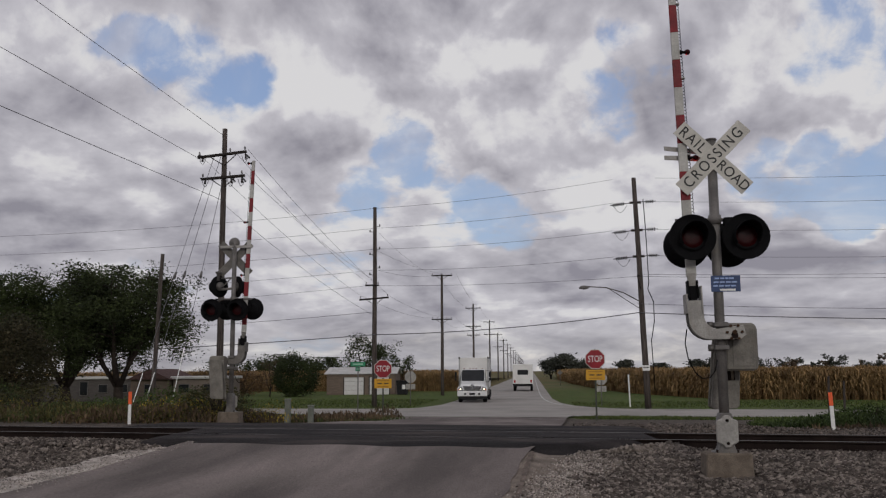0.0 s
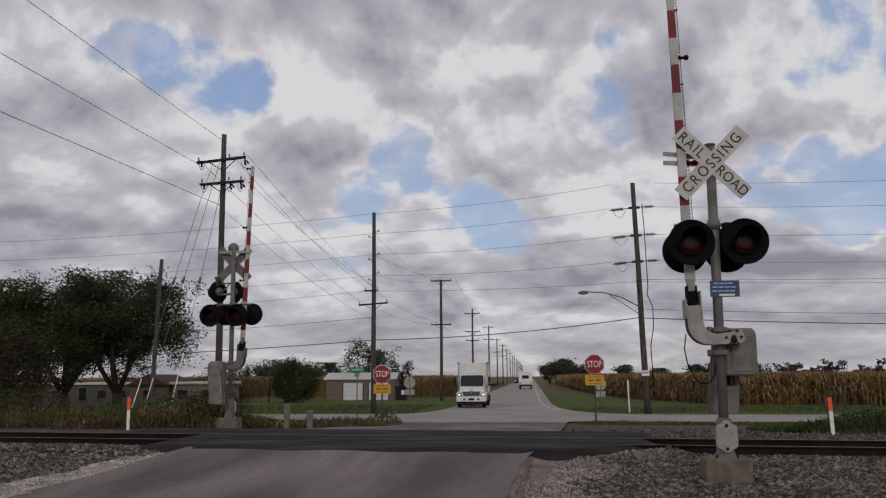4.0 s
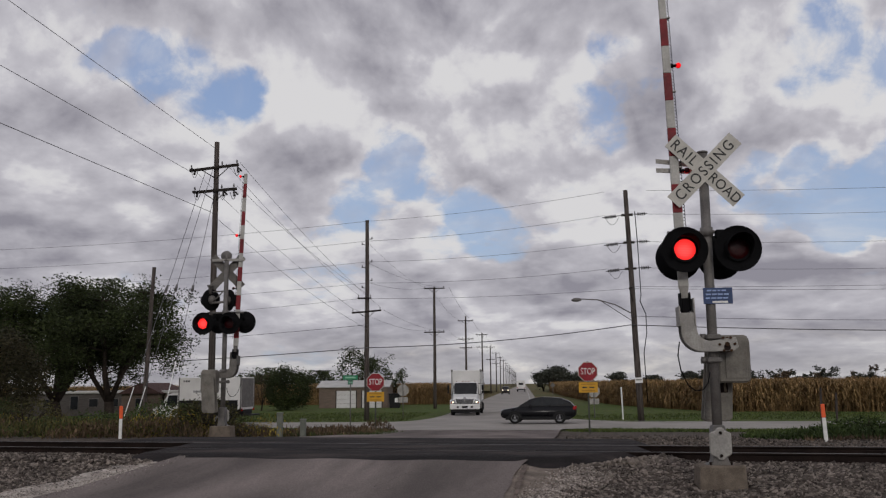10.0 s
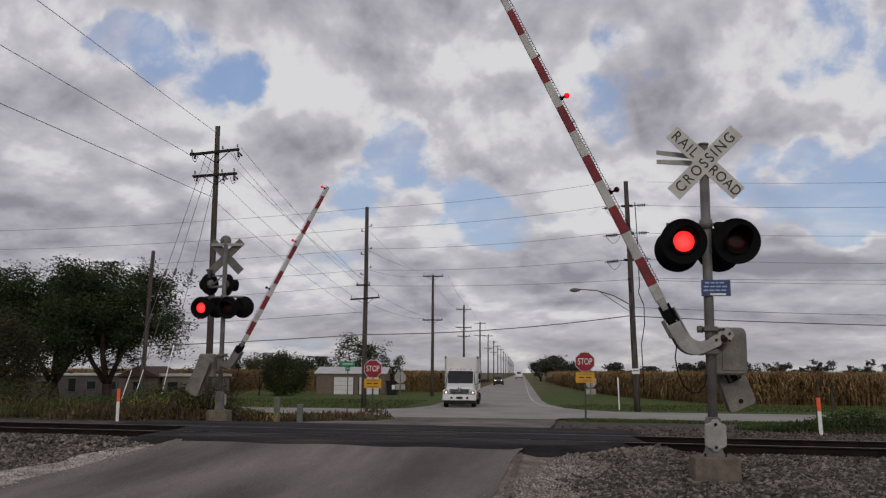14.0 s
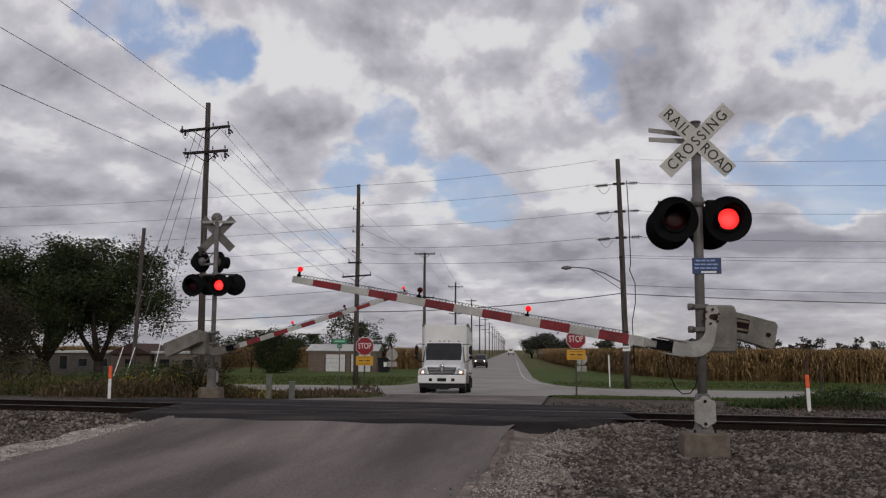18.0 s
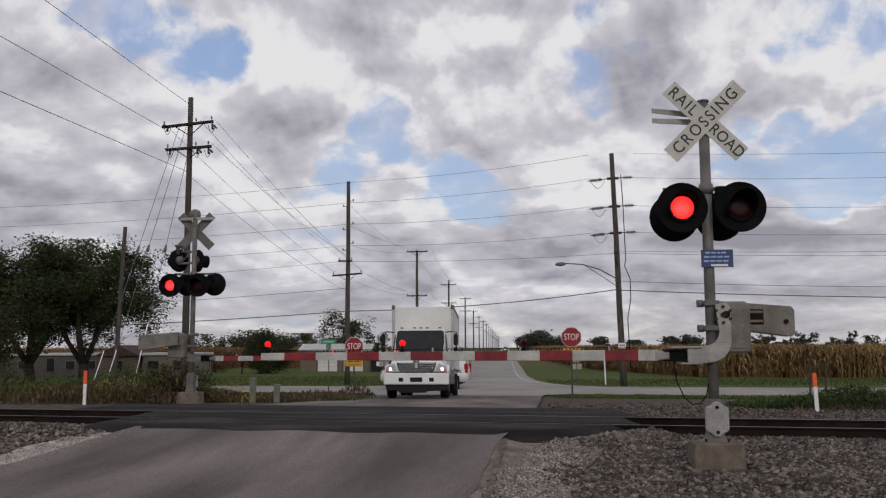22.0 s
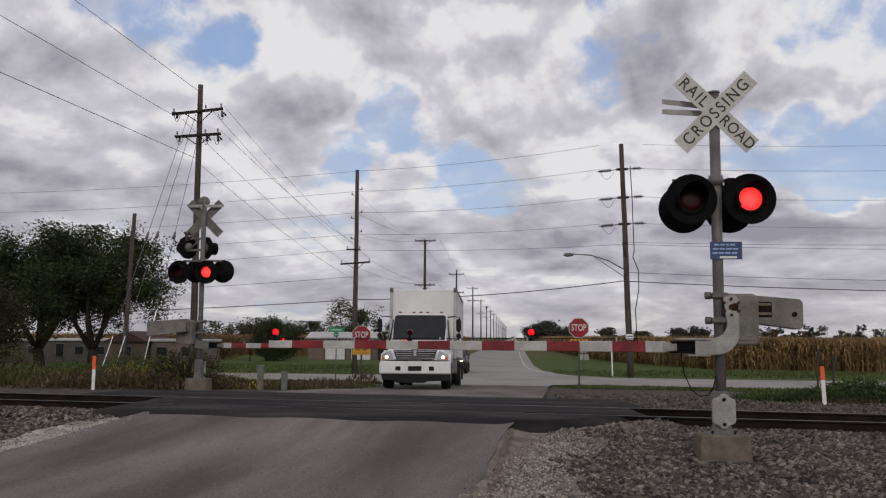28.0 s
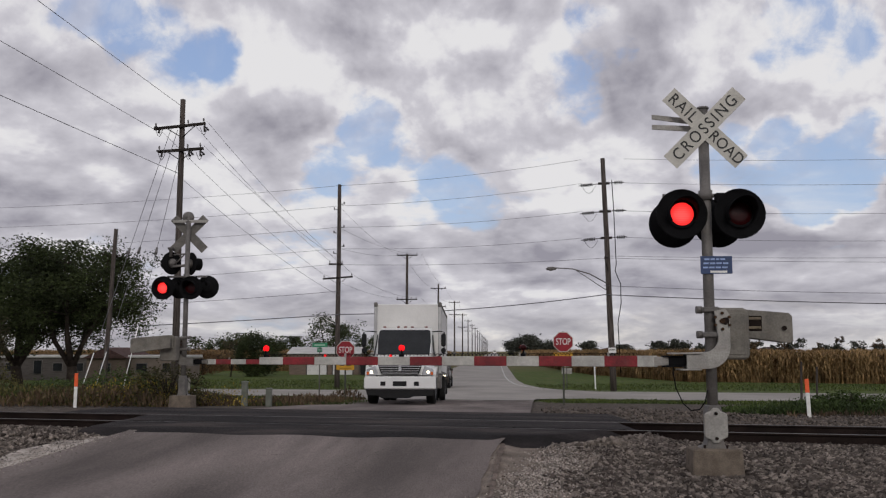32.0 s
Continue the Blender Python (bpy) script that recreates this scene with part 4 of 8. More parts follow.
def gate_arm(piv, sgn, length, back, lit):
    """Parts in the space of the pivot, arm lowered towards sgn * x."""
    s = sgn
    # curved bracket
    poly = [(0.13 * s, 0.12), (0.0, 0.15), (-0.05 * s, 0.08), (-0.05 * s, -0.05)]
    for k in range(7):
        a = math.radians(90 * k / 6)
        poly.append(((-0.05 + 0.27 - 0.27 * math.cos(a)) * s, -0.30 - 0.27 * math.sin(a)))
    poly += [(0.47 * s, -0.57), (0.47 * s, -0.38), (0.36 * s, -0.37)]
    for k in range(7):
        a = math.radians(90 - 90 * k / 6)
        poly.append(((0.26 - 0.17 * math.cos(a) + 0.0) * s, -0.20 - 0.17 * math.sin(a)))
    for y in (back, back + 0.19):
        bm2 = bmesh.new()
        add_prism(bm2, poly, y - 0.016, y + 0.016, "Y", 0.006)
        # Inner plate takes the darker metal: its shade is put into the colour.
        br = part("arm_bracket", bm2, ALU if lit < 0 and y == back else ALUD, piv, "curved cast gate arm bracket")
        for k in range(7):
            a, r_ = math.radians(60 * k + 30), 0.0 if k == 6 else 0.095
            bm2 = bmesh.new()
            add_rod(bm2, (0.04 * s + r_ * math.cos(a), y - 0.016, r_ * math.sin(a)), (0.04 * s + r_ * math.cos(a), y - 0.045, r_ * math.sin(a)), 0.032 if k == 6 else 0.018, n=6)
            part("bolt", bm2, mat("bolt_rust", (0.075, 0.042, 0.026), 0.85, 0.1, 0.4, 9, 60, 0.2), br, "rusty bolt")
    bm = bmesh.new()
    add_rod(bm, (0, back - 0.02, 0), (0, back + 0.5, 0), 0.045, n=12)
    part("pivot_shaft", bm, RUST, piv)
    # shear joint
    bm = bmesh.new()
    add_bbox(bm, (0.56 * s, back + 0.095, -0.48), (0.22, 0.12, 0.10), 0.01)
    for q in (-0.05, 0.05):
        add_bbox(bm, (0.62 * s, back + 0.095, -0.48 + q * 1.2), (0.24, 0.15, 0.02), 0.006)
    part("arm_adapter", bm, BLACK, piv, "black breakaway arm adapter")
    bm = bmesh.new()
    add_prism(bm, ((0.66 * s, -0.525), (0.84 * s, -0.54), (0.84 * s, -0.42), (0.66 * s, -0.435)), back + 0.066, back + 0.124, "Y", 0.008)
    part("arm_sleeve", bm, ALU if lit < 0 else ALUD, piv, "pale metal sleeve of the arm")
    for z, w_ in ((-0.385, 0.36), (-0.578, 0.26)):
        bm = bmesh.new()
        add_bbox(bm, ((0.30 + w_ / 2) * s, back + 0.095, z), (w_, 0.27, 0.018), 0.004)
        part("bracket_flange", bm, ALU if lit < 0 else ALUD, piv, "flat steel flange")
    # striped arm, tapering
    x0 = 0.80
    wid = lambda x: 0.135 - 0.045 * (x - x0) / length
    edges = [x0] + [1.04 + 0.394 * k for k in range(12)] + [x0 + length]
    for k, (a, b) in enumerate(zip(edges, edges[1:])):
        bm = bmesh.new()
        za, zb = wid(a) / 2, wid(b) / 2
        add_prism(bm, ((a * s, -0.48 - za), (b * s, -0.48 - zb), (b * s, -0.48 + zb), (a * s, -0.48 + za)), back + 0.072, back + 0.118, "Y", 0.006)
        part("stripe", bm, WHITE if k % 2 == 0 else RED, piv, "white reflective stripe" if k % 2 == 0 else "red reflective stripe")
    # cable that sags along the upper edge
    bm = bmesh.new()
    pts = []
    for k in range(701):
        x = x0 + 0.25 + (length - 0.35) * k / 700.0
        a = 2 * math.pi * k / 7.0
        pts.append(((x - 0.012 * math.cos(a)) * s, back + 0.095 + 0.012 * math.sin(a), -0.48 + wid(x) / 2 + 0.020 + 0.014 * math.sin(a)))
    add_tube(bm, pts, 0.0045, 4)
    part("cable", bm, BLACK, piv, "coiled black cable along the arm")
    for q in (0.12, 0.34, 0.56, 0.78):
        bm = bmesh.new()
        x = x0 + length * q
        add_bbox(bm, (x * s, back + 0.095, -0.48 + wid(x) / 2 + 0.018), (0.02, 0.06, 0.05), 0.004)
        part("cable_clip", bm, ALU, piv, "small metal cable clip")
    # counterweight arms
    for y in (back, back + 0.19):
        bm = bmesh.new()
        add_prism(bm, ((0.06 * s, 0.20), (-0.93 * s, 0.12), (-0.97 * s, 0.08), (-0.97 * s, -0.22), (-0.93 * s, -0.26), (0.06 * s, -0.13)), y + 0.55, y + 0.58, "Y", 0.008)
        cw = part("counterweight", bm, HOUSING, piv, "grey counterweight plate")
        bm = bmesh.new()
        add_bbox(bm, (-0.42 * s, y + 0.545, -0.01), (0.34, 0.012, 0.19), 0.004)
        sl = part("weight_slot", bm, RUST, cw, "dark slot")
        for q in (-0.065, 0.05):
            bm = bmesh.new()
            add_bbox(bm, (-0.42 * s, y + 0.536, q), (0.32, 0.012, 0.034), 0.006)
            part("slot_bar", bm, mat("bronze_bar", (0.19, 0.15, 0.10), 0.6, 0.2, 0.3, 9, 60, 0.1), sl)
        bm = bmesh.new()
        add_rod(bm, (-0.86 * s, y + 0.545, -0.07), (-0.86 * s, y + 0.52, -0.07), 0.03, n=8)
        part("weight_bolt", bm, RUST, cw)
    lamps = []
    for x in (2.41, 3.90, x0 + length - 0.08):
        ball = gate_light(piv, x * s, -0.48 + wid(x) / 2, lit)
        ball.location.y = back + 0.095
        lamps.append(ball)
    for ob in piv.children:
        if ob.name.startswith("lamp_base"):
            ob.location.y = back + 0.095
    return lamps


near_sg, near_pole, near_arm, near_cable = signal("crossing_signal", "grey steel crossing signal with lettered crossbuck, flashing lamps and gate", pose(2.45, 11.3, 0), True, 3.105, 4.2, 1.82, (0.03, 0.02, -0.02, -0.16), 0.0)
near_lamps = gate_arm(near_arm, -1, 4.87, -0.12, -1)
far_sg, far_pole, far_arm, far_cable = signal("crossing_signal", "grey crossing signal seen from behind, across the track", pose(-8.22, 23.0, 0.0, 0, 0, 180), False, 3.13, 4.53, 1.66, (-0.12, 0.16), 0.0)
far_lamps = gate_arm(far_arm, -1, 4.87, -0.12, 1)


# Utility poles, wires and the street lamp
def insulator(bm, c, h=0.16, r=0.05):
    add_lathe(bm, [(0.02, 0), (r, h * 0.15), (r * 0.5, h * 0.3), (r, h * 0.5), (r * 0.5, h * 0.65), (r * 0.8, h * 0.85), (0.0, h)], "Z", c, 8)


def string_insulator(bm, a, b, n=4):
    a, b = Vector(a), Vector(b)
    add_rod(bm, a, b, 0.03, n=5)
    for k in range(n):
        p = a.lerp(b, 0.3 + 0.6 * k / n)
        add_rod(bm, p, p + (b - a).normalized() * 0.08, 0.14, 0.07, n=8)


def utility_pole(x, y, z0, top, r0, r1, label, arms=(), lean=0.0, group="utility poles along the road"):
    """arms: (height, half length left, half length right, insulator offsets, turn)."""
    p = thing("utility_pole", label, "utility pole", pose(x, y, z0, 0, lean, 0), group)
    h = top - z0
    bm = bmesh.new()
    add_tube(bm, [(0, 0, -0.3)] + [(0.012 * math.sin(k * 1.7 + x), 0, h * k / 6) for k in range(1, 7)], [r0 + (r1 - r0) * k / 6 for k in range(7)], 10)
    part("pole", bm, WOODP, p)
    for z, la, ra, offs, turn in arms:
        zz = z - z0
        m = pose(0, -r1 - 0.06, zz, 0, turn, 0)
        bm = bmesh.new()
        add_bbox(bm, ((ra - la) / 2, 0, 0), (la + ra, 0.1, 0.12), 0.008)
        arm = part("crossarm", bm, WOODD, p, "dark wooden crossarm", m)
        for s in (-1, 1):
            q = 0.45 * min(la, ra)
            if q > 0.2:
                bm = bmesh.new()
                add_rod(bm, (s * q * 1.2, 0.06, -0.05), (0, 0.08, -0.05 - q * 0.9), 0.022, n=5)
                part("brace", bm, WOODD, arm)
        for o in offs:
            bm = bmesh.new()
            add_rod(bm, (o, 0, 0.05), (o, 0, 0.12), 0.012, n=5)
            insulator(bm, (o, 0, 0.1))
            part("insulator", bm, INSUL, arm, "grey porcelain insulator")
    return p


def wire(a, b, sag, r=0.011, n=18, name="overhead_wire", label="thin dark overhead wire between utility poles"):
    a, b = Vector(a), Vector(b)
    pts = []
    for k in range(n + 1):
        t = k / n
        q = a.lerp(b, t)
        q.z -= 4 * sag * t * (1 - t)
        pts.append(q)
    bm = bmesh.new()
    add_tube(bm, pts, r, 4)
    return solo(name, bm, WIRE, label, "wire", group="overhead wires")


POLE_L = "weathered brown wooden utility pole with crossarms beside the road"
utility_pole(-13.9, 37.8, -0.6, 12.55, 0.17, 0.115, "weathered wooden utility pole with two dark crossarms and guys",
             ((11.3, 1.2, 1.12, (-1.1, 0.35, 1.05), -5), (10.22, 1.0, 1.05, (-0.92, 0.35, 0.92), -3)), -0.3)
utility_pole(-11.42, 63.0, -1.2, 13.47, 0.2, 0.13, POLE_L, ((6.66, 1.1, 1.07, (-1.0, 1.0), -4), (7.64, 0.67, 0.34, (-0.6, 0.28), 0)))
utility_pole(-9.6, 94.0, -1.2, 11.76, 0.19, 0.12, POLE_L, ((11.63, 1.1, 1.15, (-1.0, 0, 1.05), 0), (6.9, 1.1, 1.1, (-1.0, -0.5, 0.5, 1.0), 0)))
utility_pole(-9.05, 137.0, -1.2, 11.81, 0.19, 0.12, POLE_L, ((11.1, 1.2, 1.2, (-1.1, 1.1), 0), (8.26, 1.2, 1.2, (-1.1, -0.5, 0.5, 1.1), 0), (6.9, 1.0, 1.0, (-0.9, 0.9), 0)))
utility_pole(-8.75, 184.0, -1.2, 11.8, 0.19, 0.12, POLE_L, ((11.5, 1.2, 1.2, (-1.1, 1.1), 0), (8.9, 1.2, 1.2, (-1.1, -0.5, 0.5, 1.1), 0)))
yy = 232.0
for k in range(14):
    utility_pole(-8.9, yy, -1.2, 11.2, 0.19, 0.13, POLE_L, ((10.8, 1.2, 1.2, (-1.0, 1.0), 0), (7.6, 1.2, 1.2, (-1.0, 1.0), 0)))
    yy += 46 + k
# pole by the junction, with strings of insulators and the street lamp
pr = utility_pole(7.62, 60.0, -1.2, 14.52, 0.22, 0.15, "tall wooden utility pole with stacked insulator strings and street lamp", (), -1.5)
for z in (12.79, 10.86, 9.05):
    bm = bmesh.new()
    add_bbox(bm, (0, 0, z + 1.2), (0.78, 0.2, 0.15), 0.02)
    br = part("bracket", bm, WOODD, pr)
    for a, b in (((-0.38, 0, z + 1.18), (-1.7, 0.1, z + 1.1)), ((0.44, 0, z + 1.22), (1.38, -0.05, z + 1.22))):
        bm = bmesh.new()
        string_insulator(bm, a, b, 7 if b[0] < 0 else 4)
        part("insulator_string", bm, DARKI, pr, "string of small disc insulators")
    bm = bmesh.new()
    add_tube(bm, [(-1.5 + 0.94 * k / 8, 0.08, z + 1.08 - 0.52 * math.sin(math.pi * k / 8)) for k in range(9)], 0.014, 4)
    part("jumper", bm, WIRE, pr)
bm = bmesh.new()
add_tube(bm, [(0.52, -0.1, 14.2), (0.56, -0.1, 12.0), (0.55, -0.1, 8.4), (0.45, -0.1, 8.0), (0.78, -0.1, 7.1), (0.75, -0.1, 5.8), (0.48, -0.1, 4.5), (0.5, -0.1, 1.2)], 0.032, 5)
part("cable", bm, BLACK, pr, "dark cable down the pole")
bm = bmesh.new()
add_rod(bm, (-0.02, -0.2, 8.9), (-0.22, -0.3, 8.96), 0.035, n=5)
add_rod(bm, (-0.22, -0.3, 8.9), (-0.02, -0.2, 8.0), 0.035, n=5)
part("wire_bracket", bm, WOODD, pr)
bm = bmesh.new()
add_bbox(bm, (0.0, -0.24, 2.7), (0.5, 0.02, 0.36), 0.004)
pl = part("pole_plate", bm, PLASTW, pr, "small white plate with grey writing bar")
bm = bmesh.new()
add_box(bm, (0.0, -0.256, 2.73), (0.4, 0.008, 0.07))
part("writing_bar", bm, GALV, pl)
bm = bmesh.new()
add_tube(bm, [(-0.1, -0.1, 7.15), (-1.25, -0.4, 7.8), (-2.4, -0.8, 8.14), (-3.65, -1.2, 8.22)], 0.04, 6)
add_tube(bm, [(-0.1, -0.1, 6.65), (-1.5, -0.5, 7.6), (-2.25, -0.75, 8.09)], 0.026, 5)
lampost = part("lamp_arm", bm, GALV, pr, "curved grey street lamp arm")
bm = bmesh.new()
add_lathe(bm, [(0.0, 0.15), (0.12, 0.12), (0.21, 0.0), (0.18, -0.1), (0.0, -0.17)], "Z", (0, 0, 0), 12, pose(-3.88, -1.26, 8.17) @ Matrix.Diagonal((1.7, 1, 0.9, 1)))
part("lamp_head", bm, GALV, lampost, "cobra-head street lamp")
utility_pole(52.0, 57.0, -1.2, 14.4, 0.22, 0.15, "tall wooden utility pole beside the corn field", ((12.8, 1.0, 1.0, (-0.9, 0.9), 0),))
utility_pole(-68.0, 66.0, -1.2, 13.2, 0.22, 0.15, "tall wooden utility pole beside the side street", ((11.8, 1.0, 1.0, (-0.9, 0.9), 0),))
# lines along the side street
for z, z2 in ((14.45, 13.4), (12.79, 11.9), (10.86, 10.34), (9.05, 8.78)):
    wire((7.34 - 1.6, 60, z), (-11.42, 63, z2), 0.25)
    wire((7.34 + 1.3, 60, z + 0.02), (52, 57, z + 0.2), 0.6)
    wire((-11.42, 63, z2), (-68, 66, z2 - 0.6), 0.9)
wire((7.25, 59.8, 7.66), (52, 57, 7.4), 0.4)
wire((7.25, 59.8, 7.66), (-11.9, 63, 7.64), 0.2)
wire((-11.9, 63, 7.64), (-68, 66, 6.2), 0.8)
wire((7.25, 59.8, 7.8), (52, 57, 7.9), 0.4)
wire((7.15, 59.8, 5.2), (-11.3, 62.8, 4.04), 0.3, 0.03)
wire((7.15, 59.8, 5.2), (52, 57, 4.5), 0.45, 0.03)
wire((-11.3, 62.8, 4.04), (-68, 66, 2.8), 0.6, 0.03)
wire((7.15, 59.8, 5.8), (52, 57, 5.4), 0.5, 0.015)
wire((-11.3, 62.8, 5.7), (-68, 66, 4.9), 0.9, 0.015)
# lines along the road
for a, b in (((-15.1, 37.8, 11.35), (-12.4, 63, 6.85)), ((-13.5, 37.8, 11.5), (-12.0, 63, 7.85)), ((-12.85, 37.8, 11.55), (-10.4, 63, 6.95)), ((-12.95, 37.8, 10.45), (-11.1, 63, 7.8)), ((-13.8, 37.8, 8.9), (-11.3, 63, 5.35))):
    wire(a, b, 0.35, 0.011)
for a, b in (((-11.4, 63, 11.85), (-10.6, 94, 11.75)), ((-11.4, 63, 10.3), (-8.5, 94, 11.75)), ((-11.3, 63, 8.8), (-9.6, 94, 11.85)), ((-10.4, 63, 6.9), (-8.6, 94, 7.05)), ((-12.4, 63, 6.9), (-10.6, 94, 7.05))):
    wire(a, b, 0.4, 0.010)
last = None
for y, zt, zl in ((94, 11.75, 7.05), (137, 11.2, 8.4), (184, 11.6, 9.0), (232, 10.9, 7.7), (278, 10.9, 7.7), (325, 10.9, 7.7), (373, 10.9, 7.7)):
    if last:
        for dx in (-1.0, 1.0):
            wire((-9.0 + dx, last[0], last[1]), (-9.0 + dx, y, zt), 0.6, 0.013, 10)
            wire((-9.0 + dx * 0.9, last[0], last[2]), (-9.0 + dx * 0.9, y, zl), 0.7, 0.013, 10)
    last = (y, zt, zl)
for a, b in (((-13.95, 37.8, 12.2), (-14.45, 24.8, 12.38)), ((-15.1, 37.8, 11.15), (-15.57, 24.3, 11.05)), ((-13.9, 37.8, 9.15), (-14.55, 22.9, 8.8))):
    d = Vector(b) - Vector(a)
    wire(a, Vector(a) + d * ((37.8 + 12) / -d.y), 0.0, 0.012, 24)
# strings and jumper loops under the crossarms of the first pole, side pins on the second
def fittings(x, y, rows, pins):
    f = thing("line_hardware", "dark insulator strings and jumper loops on a utility pole", "line hardware", pose(x, y, 0))
    for a, z, d in rows:
        bm = bmesh.new()
        add_rod(bm, (a, -0.18, z), (a + d * 0.06, -0.2 + d * 0.4, z - 0.1), 0.03, 0.045, n=7)
        add_rod(bm, (a, -0.18, z - 0.02), (a + d * 0.03, -0.18, z - 0.26), 0.04, 0.055, n=7)
        part("insulator_string", bm, DARKI, f)
        bm = bmesh.new()
        add_tube(bm, [(a - 0.16 + 0.32 * k / 6, -0.22, z - 0.08 - 0.34 * math.sin(math.pi * k / 6)) for k in range(7)], 0.014, 4)
        part("jumper", bm, WIRE, f, "dark jumper loop")
    for z, s_ in pins:
        bm = bmesh.new()
        add_rod(bm, (s_ * 0.1, -0.05, z), (s_ * 0.36, -0.05, z + 0.05), 0.025, n=5)
        insulator(bm, (s_ * 0.36, -0.05, z), 0.2, 0.06)
        part("side_pin", bm, DARKI, f)


fittings(-13.9, 37.8, ((-1.0, 11.25, -1), (1.0, 11.3, 1), (-0.85, 10.2, -1), (0.85, 10.2, 1), (0.35, 10.2, 1)), ())
fittings(-11.42, 63.0, (), ((12.0, 1), (11.6, -1), (10.3, 1), (9.9, -1), (8.9, 1), (8.4, -1)))
# guys with pale guards, and the short stub pole
st = utility_pole(-16.2, 36.0, -0.55, 6.52, 0.105, 0.08, "slim grey leaning wooden stub pole among the weeds", (), 2.0)
for foot, head, gl in (((-14.6, 34, -0.4), (-13.95, 37.7, 10.2), 3.0), ((-15.75, 34, -0.4), (-14.1, 37.7, 11.2), 1.9), ((-16.1, 33.6, -0.4), (-14.4, 37.7, 11.25), 1.9)):
    g = thing("guy_wire", "steel guy wire with pale plastic guard", "guy wire", group="guy wires")
    f, h = Vector(foot), Vector(head)
    d = (h - f).normalized()
    bm = bmesh.new()
    add_rod(bm, f, h, 0.012, n=5)
    w_ = part("strand", bm, WIRE, g)
    bm = bmesh.new()
    add_rod(bm, f + d * 0.05, f + d * gl, 0.019, n=6)
    part("guard", bm, PLASTW, g, "pale plastic guard")
    bm = bmesh.new()
    add_rod(bm, f + d * 6.2, f + d * 6.5, 0.07, 0.05, n=7)
    part("insulator", bm, INSUL, g)


# Signs and markers
def octagon(r):
    return [(r * math.cos(math.radians(22.5 + 45 * k)), r * math.sin(math.radians(22.5 + 45 * k))) for k in range(8)]


def stop_sign(x, y, z0, zc, turn=0):
    s = thing("stop_sign", "red octagonal stop sign with yellow plate on post", "stop sign", pose(x, y, z0, 0, 0, turn), "stop signs at the junction")
    bm = bmesh.new()
    add_prism(bm, ((-0.035, 0.0), (-0.035, 0.03), (-0.012, 0.03), (-0.012, 0.012), (0.012, 0.012), (0.012, 0.03), (0.035, 0.03), (0.035, 0.0)), -0.3, zc - z0 + 0.4, "Z")
    part("post", bm, mat("green_steel", (0.06, 0.065, 0.05), 0.7, 0.2, 0.3, 4, 40, 0.1), s, "dark steel channel post")
    h = zc - z0
    bm = bmesh.new()
    add_prism(bm, [(a, b + h) for a, b in octagon(0.412)], -0.008, -0.004, "Y")
    w = part("border", bm, SIGNW, s, "white border plate")
    bm = bmesh.new()
    add_prism(bm, [(a, b + h) for a, b in octagon(0.385)], -0.016, -0.0081, "Y")
    part("face", bm, STOPR, s, "red face")
    writing("STOP", 0.36, 0.006, PLASTW, "lettering", s, pose(0, -0.022, h), "white lettering", 1.0, 0.66)
    bm = bmesh.new()
    add_bbox(bm, (0, -0.01, h - 0.62), (0.74, 0.004, 0.4), 0.0019)
    pl = part("plate", bm, YELLOW, s, "yellow plate with black arrows and writing")
    for k, (xx, zz, w, hh) in enumerate(((0, 0.13, 0.56, 0.05), (-0.14, 0.0, 0.2, 0.045), (0.14, 0.0, 0.2, 0.045), (0, -0.13, 0.5, 0.05))):
        bm = bmesh.new()
        add_box(bm, (xx, -0.018, h - 0.62 + zz), (w, 0.01, hh if k in (1, 2) else 0.035))
        part("writing_bar", bm, LETTER if k in (1, 2) else MATS["sign_ochre"], pl)


mat("sign_ochre", (0.35, 0.17, 0.01), 0.6, 0, 0.1, 5, 40, 0)
stop_sign(-6.39, 37.0, -0.6, 1.49)
stop_sign(2.46, 35.0, -0.5, 1.81)


def back_sign(x, y, z0, zc, poly, label, extra=True):
    s = thing("road_sign", label, "road sign", pose(x, y, z0))
    bm = bmesh.new()
    add_rod(bm, (0, 0, -0.2), (0, 0, zc - z0 + 0.45), 0.035, n=6)
    part("post", bm, GALV, s)
    bm = bmesh.new()
    add_prism(bm, [(a, b + zc - z0) for a, b in poly], 0.04, 0.046, "Y")
    part("panel", bm, ALU, s, "bare metal sign back")
    if extra:
        bm = bmesh.new()
        add_bbox(bm, (0, 0.043, zc - z0 - 0.72), (0.72, 0.006, 0.4), 0.002)
        part("plate", bm, ALU, s)


back_sign(-9.2, 66, -1.2, 0.95, octagon(0.46), "back of a grey metal stop sign on a post")
back_sign(4.9, 64.5, -1.2, 0.75, octagon(0.46), "back of a grey metal stop sign on a post")
DIA = ((0, 0.5), (0.5, 0), (0, -0.5), (-0.5, 0))
for x, y in ((4.6, 150), (-8.2, 170)):
    s = thing("diamond_sign", "small diamond road sign facing away, pale", "road sign", pose(x, y, -1.2), "diamond signs along the road")
    bm = bmesh.new()
    add_rod(bm, (0, 0, -0.2), (0, 0, 2.6), 0.04, n=6)
    part("post", bm, GALV, s)
    bm = bmesh.new()
    add_prism(bm, [(a * 0.9, b * 0.9 + 2.2) for a, b in DIA], -0.05, -0.04, "Y")
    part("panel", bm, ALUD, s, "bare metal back")
